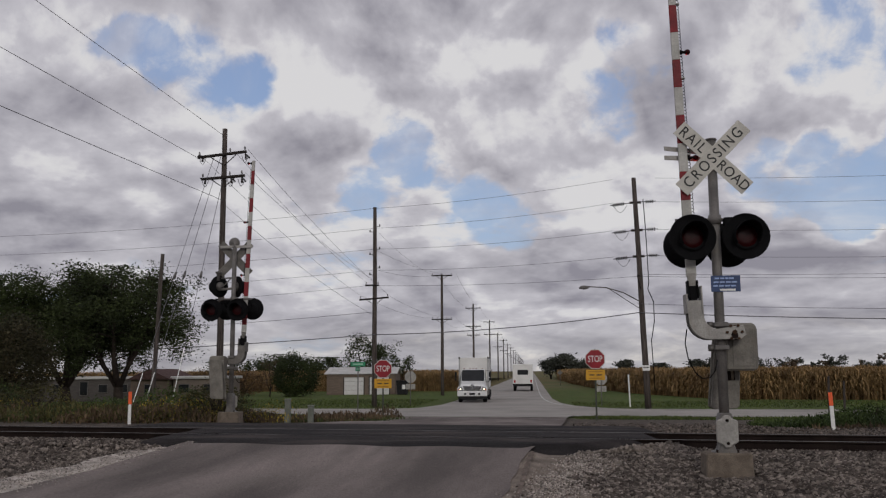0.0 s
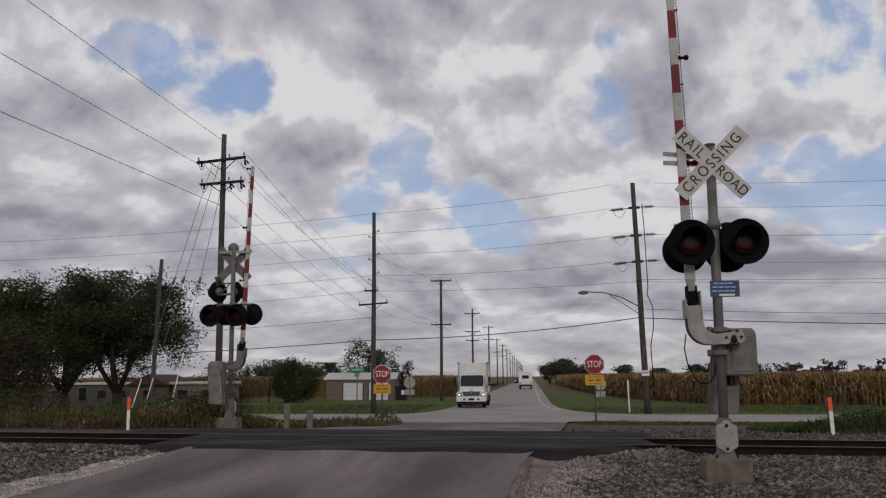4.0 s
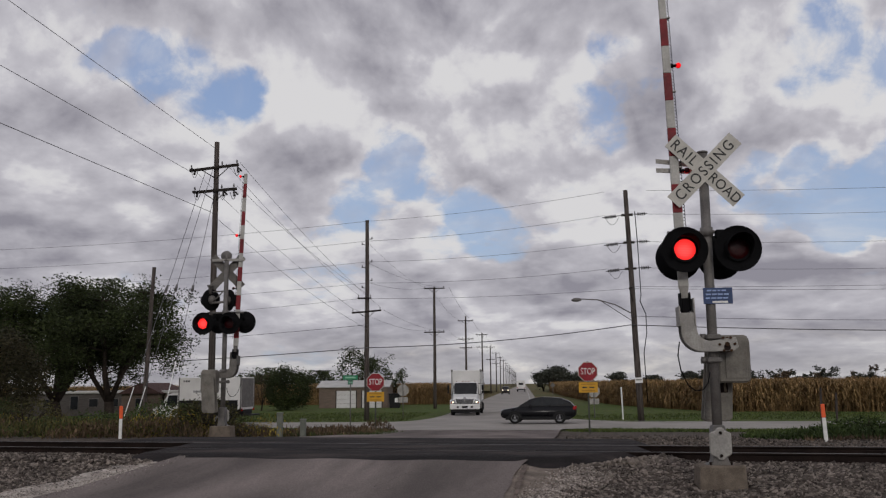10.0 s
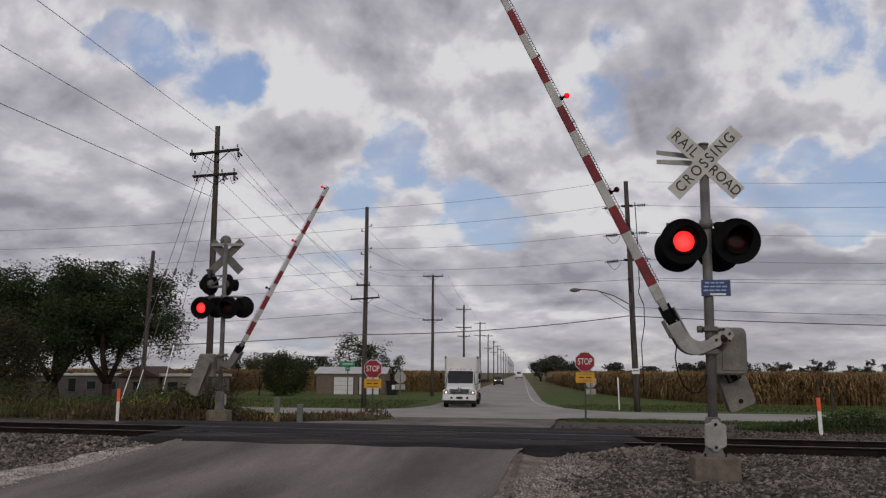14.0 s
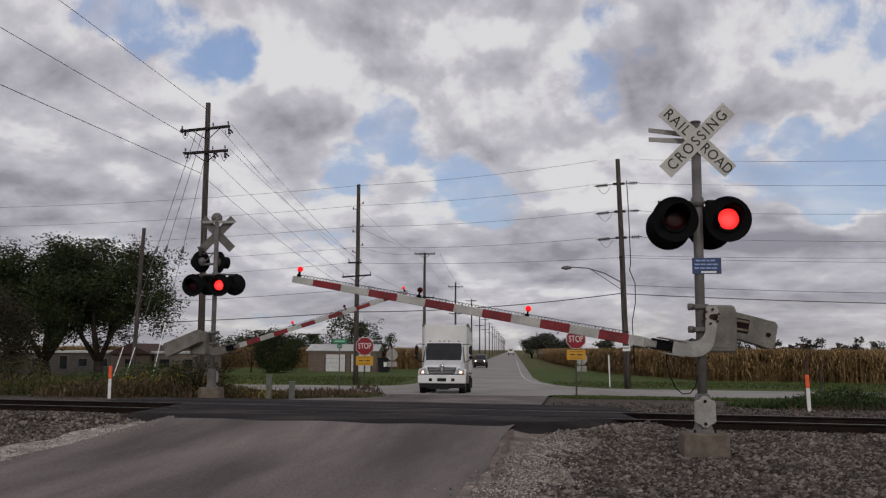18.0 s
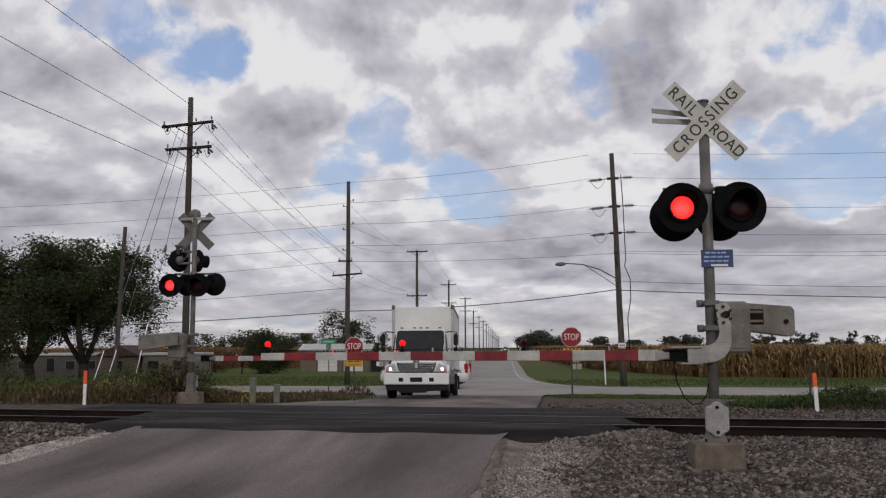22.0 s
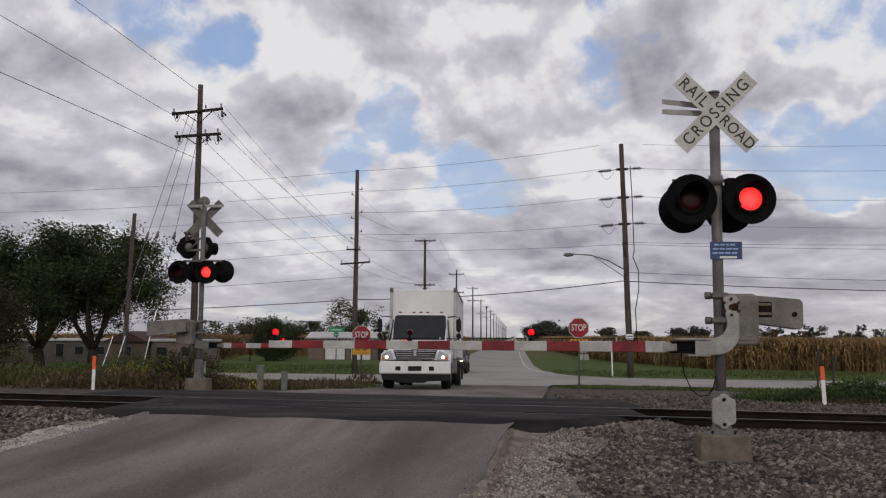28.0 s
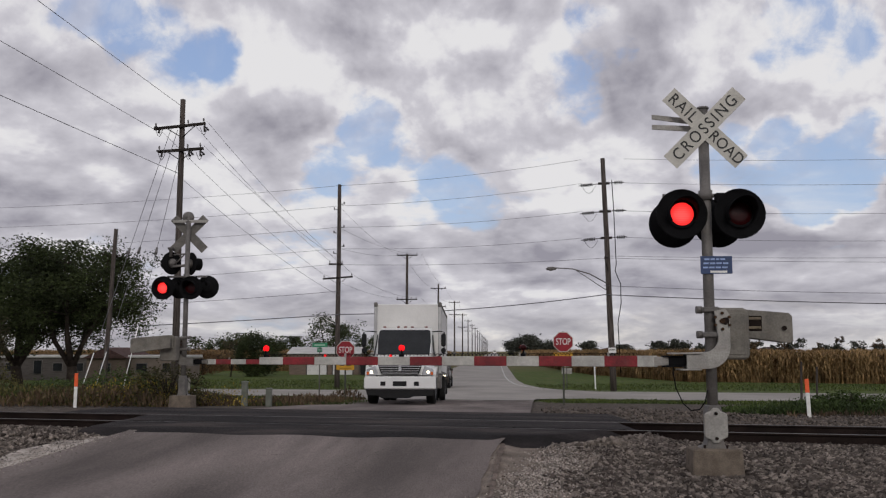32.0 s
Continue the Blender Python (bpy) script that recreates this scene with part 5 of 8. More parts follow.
# street name sign
s = thing("street_name_sign", "green street name blades on a thin post", "street sign", pose(-8.07, 40, -0.7))
bm = bmesh.new()
add_rod(bm, (0, 0, -0.2), (0, 0, 2.55), 0.03, n=6)
part("post", bm, GALV, s)
for z, a, w in ((2.42, 6, 0.68), (2.2, 80, 0.6)):
    bm = bmesh.new()
    add_bbox(bm, (0, 0, 0), (w, 0.008, 0.2), 0.003)
    b_ = part("blade", bm, GREENS, s, "green street name blade", pose(0, -0.04, z, 0, 0, a))
    bm = bmesh.new()
    add_box(bm, (0, -0.008, 0), (w * 0.7, 0.008, 0.07))
    part("writing_bar", bm, mat("sign_palegreen", (0.25, 0.5, 0.35), 0.5, 0, 0.1, 5, 40, 0), b_)


def marker_post(x, y, z0, h, tilt, label, orange=True):
    s = thing("marker_post", label, "marker post", pose(x, y, z0, 0, tilt, 0), "utility marker posts" if orange else "")
    bm = bmesh.new()
    add_bbox(bm, (0, 0, h * 0.3 - 0.1), (0.095, 0.03, h * 0.6 + 0.2), 0.012)
    part("lower_half", bm, PLASTW, s)
    bm = bmesh.new()
    add_bbox(bm, (0, 0, h * 0.8), (0.1, 0.034, h * 0.4), 0.012)
    part("upper_half", bm, ORANGE if orange else PLASTW, s, "orange upper half" if orange else "")


marker_post(-11.55, 24.0, -0.05, 0.9, 0, "slim white and orange utility marker post in the grass")
marker_post(7.3, 22.2, -0.02, 0.82, -2, "slim white and orange utility marker post in the grass")
marker_post(6.65, 62.0, -1.2, 2.25, -1.5, "tall plain white marker post beside the street", False)
for x, h in ((-7.8, 0.62), (-7.05, 0.42)):
    s = thing("cable_pedestal", "pale grey green telephone pedestal box", "pedestal", pose(x, 27.2, -0.1), "cable pedestals")
    bm = bmesh.new()
    add_bbox(bm, (0, 0, h / 2 - 0.1), (0.17, 0.16, h + 0.2), 0.02)
    add_bbox(bm, (0, 0, h - 0.01), (0.19, 0.18, 0.06), 0.015)
    part("housing", bm, mat("pedestal_green", (0.15, 0.16, 0.135), 0.7, 0, 0.2, 5, 40, 0.1), s)
for x, h in ((8.9, 1.35), (9.35, 1.2)):
    bm = bmesh.new()
    add_bbox(bm, (0, 0, h / 2 - 0.1), (0.055, 0.055, h + 0.2), 0.008)
    solo("wooden_stake", bm, WOODP, "weathered thin wooden stake in the weeds", "stake", pose(x, 27.5, -0.2, 0, 2, 0), "wooden stakes")


# Vehicles. Local: nose towards -y, nose tip at y = 0, z = 0 on the road.


def paint(name, c, rough=0.3):
    return mat("paint_" + name, c, rough, 0.0, 0.08, 2, 30, 0.0, coat=0.06, spec=0.22)


TRUCKW = mat("truck_white", (0.72, 0.72, 0.71), 0.4, 0, 0.07, 1.5, 30, 0.02, coat=0.3, stain=(2.5, 0.2, (0.5, 0.48, 0.45)))
BOXW = mat("box_white", (0.70, 0.69, 0.67), 0.55, 0, 0.08, 1.0, 25, 0.02, stain=(1.6, 0.3, (0.5, 0.48, 0.45)))
GLASS = mat("tinted_glass", (0.02, 0.022, 0.024), 0.05, 0, 0.2, 2, 20, 0.0, spec=0.32)
CHROME = mat("chrome", (0.55, 0.55, 0.55), 0.18, 0.95, 0.1, 6, 40, 0.0)
RIM = mat("wheel_rim", (0.24, 0.24, 0.25), 0.4, 0.4, 0.2, 8, 40, 0.0)
ALUP = mat("corner_aluminium", (0.42, 0.42, 0.42), 0.5, 0.3, 0.15, 3, 30, 0.02)
BLACKP = mat("black_plastic", (0.012, 0.012, 0.013), 0.6, 0, 0.3, 6, 40, 0.05, spec=0.2)
AMBER = mat("amber_lens", (0.7, 0.12, 0.01), 0.25, 0, 0.1, 6, 40, 0)
REDL = mat("tail_lens", (0.35, 0.01, 0.012), 0.2, 0, 0.1, 6, 40, 0)
CLEAR = mat("clear_lens", (0.45, 0.46, 0.47), 0.12, 0.3, 0.1, 9, 40, 0)


def loft(bm, ring, tri=True):
    """A closed side outline of (y, z, half width), mirrored left and right."""
    a = [bm.verts.new((-w, y, z)) for y, z, w in ring]
    b = [bm.verts.new((w, y, z)) for y, z, w in ring]
    k = len(ring)
    fs = [bm.faces.new(a), bm.faces.new(b[::-1])]
    for i in range(k):
        bm.faces.new((a[(i + 1) % k], a[i], b[i], b[(i + 1) % k]))
    if tri:
        bmesh.ops.triangulate(bm, faces=fs)


def panel(bm, pts, d=0.012):
    """A thin plate from its outline in space."""
    pts = [Vector(p) for p in pts]
    nrm = Vector()
    for i in range(len(pts)):
        nrm += (pts[i] - pts[0]).cross(pts[(i + 1) % len(pts)] - pts[0])
    nrm.normalize()
    a = [bm.verts.new(p + nrm * d) for p in pts]
    b = [bm.verts.new(p - nrm * d) for p in pts]
    bm.faces.new(a)
    bm.faces.new(b[::-1])
    for i in range(len(pts)):
        j = (i + 1) % len(pts)
        bm.faces.new((a[i], b[i], b[j], a[j]))


def wheel(parent, x, y, r, w, rim=RIM, out=1, spin=True):
    t = bmesh.new()
    add_lathe(t, [(r * 0.60, -w / 2), (r * 0.93, -w / 2), (r, -w * 0.36), (r, w * 0.36), (r * 0.93, w / 2), (r * 0.60, w / 2)], "X", (0, 0, 0), 22, None, False)
    ty = part("wheel", t, RUBBER, parent, "black tyre with rim", pose(x, y, r))
    t = bmesh.new()
    o = out
    add_lathe(t, [(r * 0.61, o * w * 0.48), (r * 0.56, o * w * 0.42), (r * 0.5, o * w * 0.2), (r * 0.24, o * w * 0.26), (r * 0.2, o * w * 0.4), (0.0, o * w * 0.42)], "X", (0, 0, 0), 20, None, False)
    for k in range(5):
        a = 2 * math.pi * k / 5
        add_box(t, (o * w * 0.3, 0, r * 0.38), (w * 0.16, r * 0.13, r * 0.34), Matrix.Rotation(a, 4, "X"))
    part("rim", t, rim, ty, "pale metal rim")
    return ty


def box_truck():
    v = thing("box_truck", "white box truck with lit headlamps and tall cargo box", "truck")
    bm = bmesh.new()
    loft(bm, ((0.2, 0.95, 1.02), (0.22, 1.2, 0.98), (0.42, 1.42, 0.92), (1.35, 1.66, 0.90), (1.5, 1.62, 1.02), (2.05, 2.55, 0.95), (2.5, 2.68, 0.93), (3.0, 2.66, 0.95), (3.05, 0.85, 1.08), (2.0, 0.8, 1.08), (1.6, 1.05, 1.08), (0.62, 1.05, 1.1)))
    bmesh.ops.bevel(bm, geom=bm.edges[:], offset=0.03, segments=1, affect="EDGES")
    cab = part("cab", bm, TRUCKW, v, "white conventional cab")
    bm = bmesh.new()
    panel(bm, ((-0.98, 1.52, 1.70), (0.98, 1.52, 1.70), (0.91, 2.03, 2.53), (0.84, 2.06, 2.57), (-0.84, 2.06, 2.57), (-0.91, 2.03, 2.53)), 0.03)
    part("windshield", bm, GLASS, cab, "dark windshield")
    for s in (-1, 1):
        bm = bmesh.new()
        panel(bm, ((s * 1.07, 1.72, 1.66), (s * 1.07, 2.75, 1.66), (s * 0.985, 2.75, 2.42), (s * 0.985, 2.12, 2.42)), 0.018)
        part("side_window", bm, GLASS, cab)
    # grille
    bm = bmesh.new()
    add_prism(bm, ((-0.62, 0.98), (0.62, 0.98), (0.74, 1.3), (-0.74, 1.3)), 0.07, 0.13, "Y", 0.01)
    gr = part("grille", bm, BLACKP, v, "dark grille with chrome bars")
    for k in range(4):
        bm = bmesh.new()
        add_bbox(bm, (0, 0.06, 1.03 + 0.075 * k), (1.2 + 0.06 * k, 0.04, 0.028), 0.008)
        part("bar", bm, CHROME, gr)
    bm = bmesh.new()
    add_lathe(bm, [(0.0, 0.0), (0.1, 0.005), (0.12, 0.03)], "Y", (0, 0.02, 1.36), 14)
    add_bbox(bm, (0, 0.03, 1.2), (0.1, 0.03, 0.2), 0.012)
    part("emblem", bm, CHROME, gr, "plain chrome emblem")
    # bumper
    bm = bmesh.new()
    add_prism(bm, ((-1.2, 0.5), (1.2, 0.5), (1.2, 0.86), (1.16, 0.92), (-1.16, 0.92), (-1.2, 0.86)), 0.0, 0.32, "Y", 0.035)
    bp = part("bumper", bm, TRUCKW, v, "deep white bumper")
    for x in (-0.56, 0.56):
        bm = bmesh.new()
        add_bbox(bm, (x, -0.003, 0.68), (0.17, 0.03, 0.14), 0.012)
        part("fog_opening", bm, BLACKP, bp)
    bm = bmesh.new()
    add_bbox(bm, (0, -0.008, 0.68), (0.46, 0.03, 0.16), 0.01)
    part("number_plate", bm, BLACKP, bp, "dark recess with plate bar")
    # Air dam drawn deep so its black also stands in for underbody shade.
    bm = bmesh.new()
    add_prism(bm, ((-0.62, 0.2), (0.3, 0.2), (0.42, 0.26), (1.1, 0.28), (1.15, 0.5), (-1.15, 0.5), (-1.1, 0.3), (-0.72, 0.28)), 0.1, 0.5, "Y", 0.01)
    part("air_dam", bm, BLACKP, v)
    for s in (-1, 1):
        bm = bmesh.new()
        add_prism(bm, ((s * 0.72, 0.95), (s * 1.12, 0.95), (s * 1.12, 1.16), (s * 0.82, 1.28)), 0.03, 0.3, "Y", 0.02)
        hl = part("headlight", bm, CLEAR, v, "headlight unit")
        bm = bmesh.new()
        add_lathe(bm, [(0.0, 0.0), (0.045, 0.004), (0.055, 0.02)], "Y", (s * 0.95, 0.012, 1.06), 14)
        part("bulb", bm, BULB, hl, "lit headlamp")
        bm = bmesh.new()
        add_bbox(bm, (s * 1.07, 0.02, 1.02), (0.08, 0.02, 0.1), 0.008)
        part("turn_signal", bm, AMBER, hl)
        # mirror
        bm = bmesh.new()
        add_tube(bm, [(s * 1.0, 1.75, 2.5), (s * 1.25, 1.6, 2.52), (s * 1.42, 1.55, 2.48), (s * 1.42, 1.55, 1.75), (s * 1.2, 1.6, 1.62), (s * 1.05, 1.7, 1.6)], 0.022, 6)
        mr = part("mirror_arm", bm, BLACKP, v)
        bm = bmesh.new()
        add_bbox(bm, (s * 1.40, 1.52, 2.2), (0.17, 0.12, 0.46), 0.05)
        add_bbox(bm, (s * 1.40, 1.52, 1.83), (0.17, 0.12, 0.19), 0.05)
        part("mirror", bm, BLACKP, mr, "black wing mirror")
        # fender
        bm = bmesh.new()
        out = [(0.35, 1.0), (0.5, 1.18), (1.1, 1.25), (1.6, 1.15), (1.75, 0.9), (1.68, 0.9), (1.55, 1.05), (1.1, 1.12), (0.65, 1.02), (0.5, 0.85), (0.38, 0.85)]
        add_prism(bm, out, s * 0.86, s * 1.2, "X", 0.012)
        part("fender", bm, TRUCKW, v)
        wheel(v, s * 1.0, 1.12, 0.48, 0.32, RIM, s)
        for q in (0.88, 1.16):
            wheel(v, s * q * 0.98, 7.0, 0.48, 0.25, RIM, s)
        bm = bmesh.new()
        add_box(bm, (s * 1.05, 7.75, 0.55), (0.55, 0.02, 0.6))
        part("mud_flap", bm, BLACKP, v)
        bm = bmesh.new()
        add_bbox(bm, (s * 1.0, 3.6, 0.75), (0.5, 0.9, 0.5), 0.03)
        part("fuel_tank", bm, BLACKP if s < 0 else GALV, v)
    for x in (-0.75, -0.25, 0, 0.25, 0.75):
        bm = bmesh.new()
        add_bbox(bm, (x, 2.22, 2.70), (0.12, 0.1, 0.05), 0.02)
        part("roof_marker", bm, mat("marker_lens", (0.16, 0.03, 0.015), 0.35, 0, 0.1, 6, 40, 0), v, "dark amber roof marker")
    bm = bmesh.new()
    for x in (-0.45, 0.45):
        add_box(bm, (x, 5.3, 0.85), (0.1, 8.2, 0.22))
    for y in (2.6, 4.5, 7.0, 9.0):
        add_box(bm, (0, y, 0.85), (0.9, 0.12, 0.16))
    add_rod(bm, (-0.95, 1.12, 0.48), (0.95, 1.12, 0.48), 0.07, n=8)
    add_rod(bm, (-0.95, 7.0, 0.48), (0.95, 7.0, 0.48), 0.09, n=8)
    part("chassis", bm, BLACKP, v, "black chassis frame")
    # cargo box
    bm = bmesh.new()
    add_bbox(bm, (0, 6.35, 2.34), (2.46, 6.2, 2.56), 0.03)
    cb = part("cargo_box", bm, BOXW, v, "plain white cargo box")
    for s in (-1, 1):
        for y in (3.24, 9.46):
            bm = bmesh.new()
            add_bbox(bm, (s * 1.2, y, 2.34), (0.12, 0.1, 2.60), 0.02)
            part("corner_post", bm, ALUP, cb, "pale corner post")
        bm = bmesh.new()
        add_bbox(bm, (s * 1.235, 6.35, 3.60), (0.05, 6.2, 0.08), 0.012)
        part("top_rail", bm, GALV, cb)
        bm = bmesh.new()
        add_bbox(bm, (s * 1.235, 6.35, 1.09), (0.05, 6.2, 0.1), 0.012)
        part("bottom_rail", bm, GALV, cb)
        bm = bmesh.new()
        add_bbox(bm, (s * 1.2, 3.2, 3.60), (0.14, 0.1, 0.18), 0.03)
        part("corner_cap", bm, ALUD, cb, "dark corner cap")
    return v


def car(name, label, cat, lower, upper, half, wheels, r, body, wins, heads=None, tails=None, rim=RIM, trim=None, lit=False, rails=False):
    """lower, upper: outlines of the lower body and the glasshouse; wins: side windows as (y, z) outlines."""
    v = thing(name, label, cat)
    bm = bmesh.new()
    loft(bm, lower)
    bmesh.ops.bevel(bm, geom=[e for e in bm.edges if len(e.link_faces) == 2 and e.calc_face_angle(0) > 0.3], offset=0.045, segments=2, affect="EDGES")
    for f in bm.faces:
        f.smooth = True
    lo = part("body", bm, body, v)
    bm = bmesh.new()
    loft(bm, upper)
    bmesh.ops.bevel(bm, geom=[e for e in bm.edges if len(e.link_faces) == 2 and e.calc_face_angle(0) > 0.3], offset=0.04, segments=2, affect="EDGES")
    up = part("cabin", bm, body, v)
    z0, z1 = min(p[1] for p in upper), max(p[1] for p in upper)
    w0 = max(p[2] for p in upper)
    w1 = min(p[2] for p in upper if p[1] > z1 - 0.03)

    def hw(z):
        return w0 + (w1 - w0) * (z - z0) / (z1 - z0)

    for s in (-1, 1):
        for win in wins:
            bm = bmesh.new()
            panel(bm, [(s * (hw(z) + 0.002), y, z) for y, z in win], 0.010)
            part("side_window", bm, GLASS, up, "dark side window")
        bm = bmesh.new()
        yb = wins[0][0][0]
        add_bbox(bm, (s * (half + 0.09), yb + 0.25, z0 + 0.12), (0.2, 0.12, 0.14), 0.03)
        part("wing_mirror", bm, body if not trim else BLACKP, v)
        bm = bmesh.new()
        y0 = min(p[0] for p in lower)
        y1 = max(p[0] for p in lower)
        add_bbox(bm, (s * half, (y0 + y1) / 2, 0.36), (0.05, (y1 - y0) * 0.86, 0.16), 0.02)
        part("sill", bm, trim or BLACKP, v)
        for y in wheels:
            wheel(v, s * (half - 0.065), y, r, 0.23, rim, s)
            bm = bmesh.new()
            n = 12
            pts = [(y + (r + 0.08) * math.cos(math.pi * k / n), r + (r + 0.08) * math.sin(math.pi * k / n)) for k in range(n + 1)]
            pts += [(y - (r - 0.02), r * 0.7), (y + (r - 0.02), r * 0.7)]
            add_prism(bm, pts, s * (half - 0.24), s * (half + 0.012), "X")
            part("wheel_arch", bm, BLACKP, v)
        if heads:
            y, z, w = heads
            bm = bmesh.new()
            add_bbox(bm, (s * (half - 0.3), y, z), (0.42, 0.3, w), 0.05)
            h_ = part("headlight", bm, CLEAR, v, "headlight")
            if lit:
                bm = bmesh.new()
                add_lathe(bm, [(0.0, 0.0), (0.08, 0.004), (0.09, 0.02)], "Y", (s * (half - 0.3), y - 0.165, z), 12)
                part("bulb", bm, BULB, h_, "lit headlamp")
        if tails:
            y, z, w = tails
            bm = bmesh.new()
            add_bbox(bm, (s * (half - 0.1), y, z), (0.2, 0.22, w), 0.04)
            part("tail_lamp", bm, REDL, v, "red tail lamp")
        if rails:
            bm = bmesh.new()
            add_bbox(bm, (s * (w1 - 0.1), (wheels[0] + wheels[1]) / 2 + 0.5, z1 + 0.05), (0.04, 1.9, 0.04), 0.012)
            part("roof_rail", bm, BLACKP, v)
    ys = sorted((p[0], p[1], p[2]) for p in upper if p[1] > z1 - 0.12)
    f0 = min((p for p in upper if p[1] < z0 + 0.05), key=lambda p: p[0])
    b0 = max((p for p in upper if p[1] < z0 + 0.05), key=lambda p: p[0])
    for q, t_, nm in ((f0, ys[0], "windshield"), (b0, ys[-1], "rear_window")):
        bm = bmesh.new()
        a, b = Vector((0, q[0], q[1])), Vector((0, t_[0], t_[1]))
        lo_, hi_ = a.lerp(b, 0.12), a.lerp(b, 0.88)
        panel(bm, ((-q[2] * 0.88, lo_.y, lo_.z), (q[2] * 0.88, lo_.y, lo_.z), (t_[2] * 0.88, hi_.y, hi_.z), (-t_[2] * 0.88, hi_.y, hi_.z)), 0.03)
        part(nm, bm, GLASS, up)
    y0 = min(p[0] for p in lower)
    bm = bmesh.new()
    add_bbox(bm, (0, y0 + 0.03, 0.62), (half * 1.0, 0.1, 0.24), 0.03)
    part("grille", bm, BLACKP, v)
    bm = bmesh.new()
    add_bbox(bm, (0, (wheels[0] + wheels[1]) / 2, 0.34), (half * 1.7, wheels[1] - wheels[0] + 1.2, 0.2), 0.03)
    part("underbody", bm, BLACKP, v)
    return v


def suv(name, label, body, L=4.5, H=1.72, lit=False, rails=True):
    k = L / 4.5
    h = H / 1.72
    lower = [(0.0 * k, 0.45, 0.80), (0.02, 0.75, 0.86), (0.12, 0.95 * h, 0.88), (1.05 * k, 1.08 * h, 0.90), (4.35 * k, 1.10 * h, 0.90), (4.5 * k, 0.95, 0.88), (4.5 * k, 0.5, 0.84), (4.3 * k, 0.34, 0.86), (0.2, 0.34, 0.84)]
    upper = [(0.95 * k, 1.06 * h, 0.86), (1.72 * k, 1.60 * h, 0.68), (2.2 * k, 1.71 * h, 0.66), (3.9 * k, 1.68 * h, 0.66), (4.15 * k, 1.60 * h, 0.68), (4.42 * k, 1.06 * h, 0.86)]
    z0, z1 = 1.16 * h, 1.55 * h
    wins = [[(1.35 * k, z0), (2.25 * k, z0), (2.25 * k, z1), (1.9 * k, z1)], [(2.33 * k, z0), (3.2 * k, z0), (3.2 * k, z1), (2.33 * k, z1)], [(3.28 * k, z0), (4.15 * k, z0 + 0.04), (3.95 * k, z1), (3.28 * k, z1)]]
    return car(name, label, "car", lower, upper, 0.9, (0.85 * k, 3.5 * k), 0.36, body, wins, (0.13, 0.86 * h, 0.2), (4.42 * k, 1.0 * h, 0.3), lit=lit, rails=rails)


def crossover(name, label, body):
    lower = [(0.0, 0.45, 0.78), (0.02, 0.7, 0.86), (0.15, 0.86, 0.88), (1.2, 1.02, 0.90), (4.5, 1.08, 0.89), (4.66, 0.9, 0.86), (4.64, 0.5, 0.82), (4.4, 0.33, 0.86), (0.2, 0.33, 0.84)]
    upper = [(1.05, 1.0, 0.86), (2.0, 1.55, 0.66), (2.6, 1.63, 0.64), (3.7, 1.56, 0.65), (4.25, 1.36, 0.70), (4.55, 1.06, 0.82)]
    wins = [[(1.6, 1.12), (2.55, 1.12), (2.55, 1.5), (2.1, 1.46)], [(2.63, 1.12), (3.5, 1.14), (3.45, 1.48), (2.63, 1.5)], [(3.58, 1.16), (4.1, 1.2), (3.8, 1.42), (3.55, 1.46)]]
    return car(name, label, "car", lower, upper, 0.9, (0.9, 3.65), 0.36, body, wins, (0.15, 0.78, 0.16), (4.55, 0.95, 0.2))


def pickup(name, label, body):
    lower = [(0.0, 0.5, 0.84), (0.02, 0.85, 0.9), (0.12, 1.08, 0.92), (1.3, 1.16, 0.94), (5.3, 1.18, 0.94), (5.4, 1.1, 0.92), (5.4, 0.55, 0.9), (5.1, 0.42, 0.9), (0.25, 0.42, 0.88)]
    upper = [(1.25, 1.14, 0.9), (1.9, 1.72, 0.72), (2.3, 1.84, 0.70), (3.35, 1.82, 0.70), (3.62, 1.14, 0.9)]
    wins = [[(1.62, 1.24), (2.45, 1.24), (2.45, 1.7), (2.02, 1.7)], [(2.55, 1.24), (3.4, 1.24), (3.25, 1.7), (2.55, 1.7)]]
    return car(name, label, "pickup", lower, upper, 0.93, (0.95, 4.25), 0.39, body, wins, (0.12, 0.95, 0.22), (5.32, 1.0, 0.3))


def cargo_van(name, label, body):
    lower = [(0.0, 0.5, 0.84), (0.02, 0.9, 0.9), (0.2, 1.1, 0.94), (0.75, 1.25, 0.96), (5.45, 1.25, 0.97), (5.5, 0.5, 0.95), (5.3, 0.42, 0.95), (0.25, 0.4, 0.88)]
    upper = [(0.7, 1.22, 0.93), (1.55, 1.95, 0.84), (1.95, 2.08, 0.82), (5.3, 2.10, 0.82), (5.46, 1.22, 0.95)]
    wins = [[(1.15, 1.3), (2.15, 1.3), (2.15, 1.85), (1.62, 1.85)]]
    v = car(name, label, "van", lower, upper, 0.97, (0.95, 4.4), 0.36, body, wins, (0.2, 0.98, 0.3), (5.42, 1.25, 0.6), mat("hub_pale", (0.5, 0.5, 0.5), 0.5, 0.1, 0.2, 8, 40, 0), BLACKP)
    for s in (-1, 1):
        for z in (1.02, 1.13):
            bm = bmesh.new()
            add_box(bm, (s * 0.985, 3.0, z), (0.01, 4.3, 0.05))
            part("stripe", bm, mat("stripe_maroon", (0.12, 0.03, 0.05), 0.5, 0, 0.1, 5, 40, 0), v, "dark red side stripe")
    return v


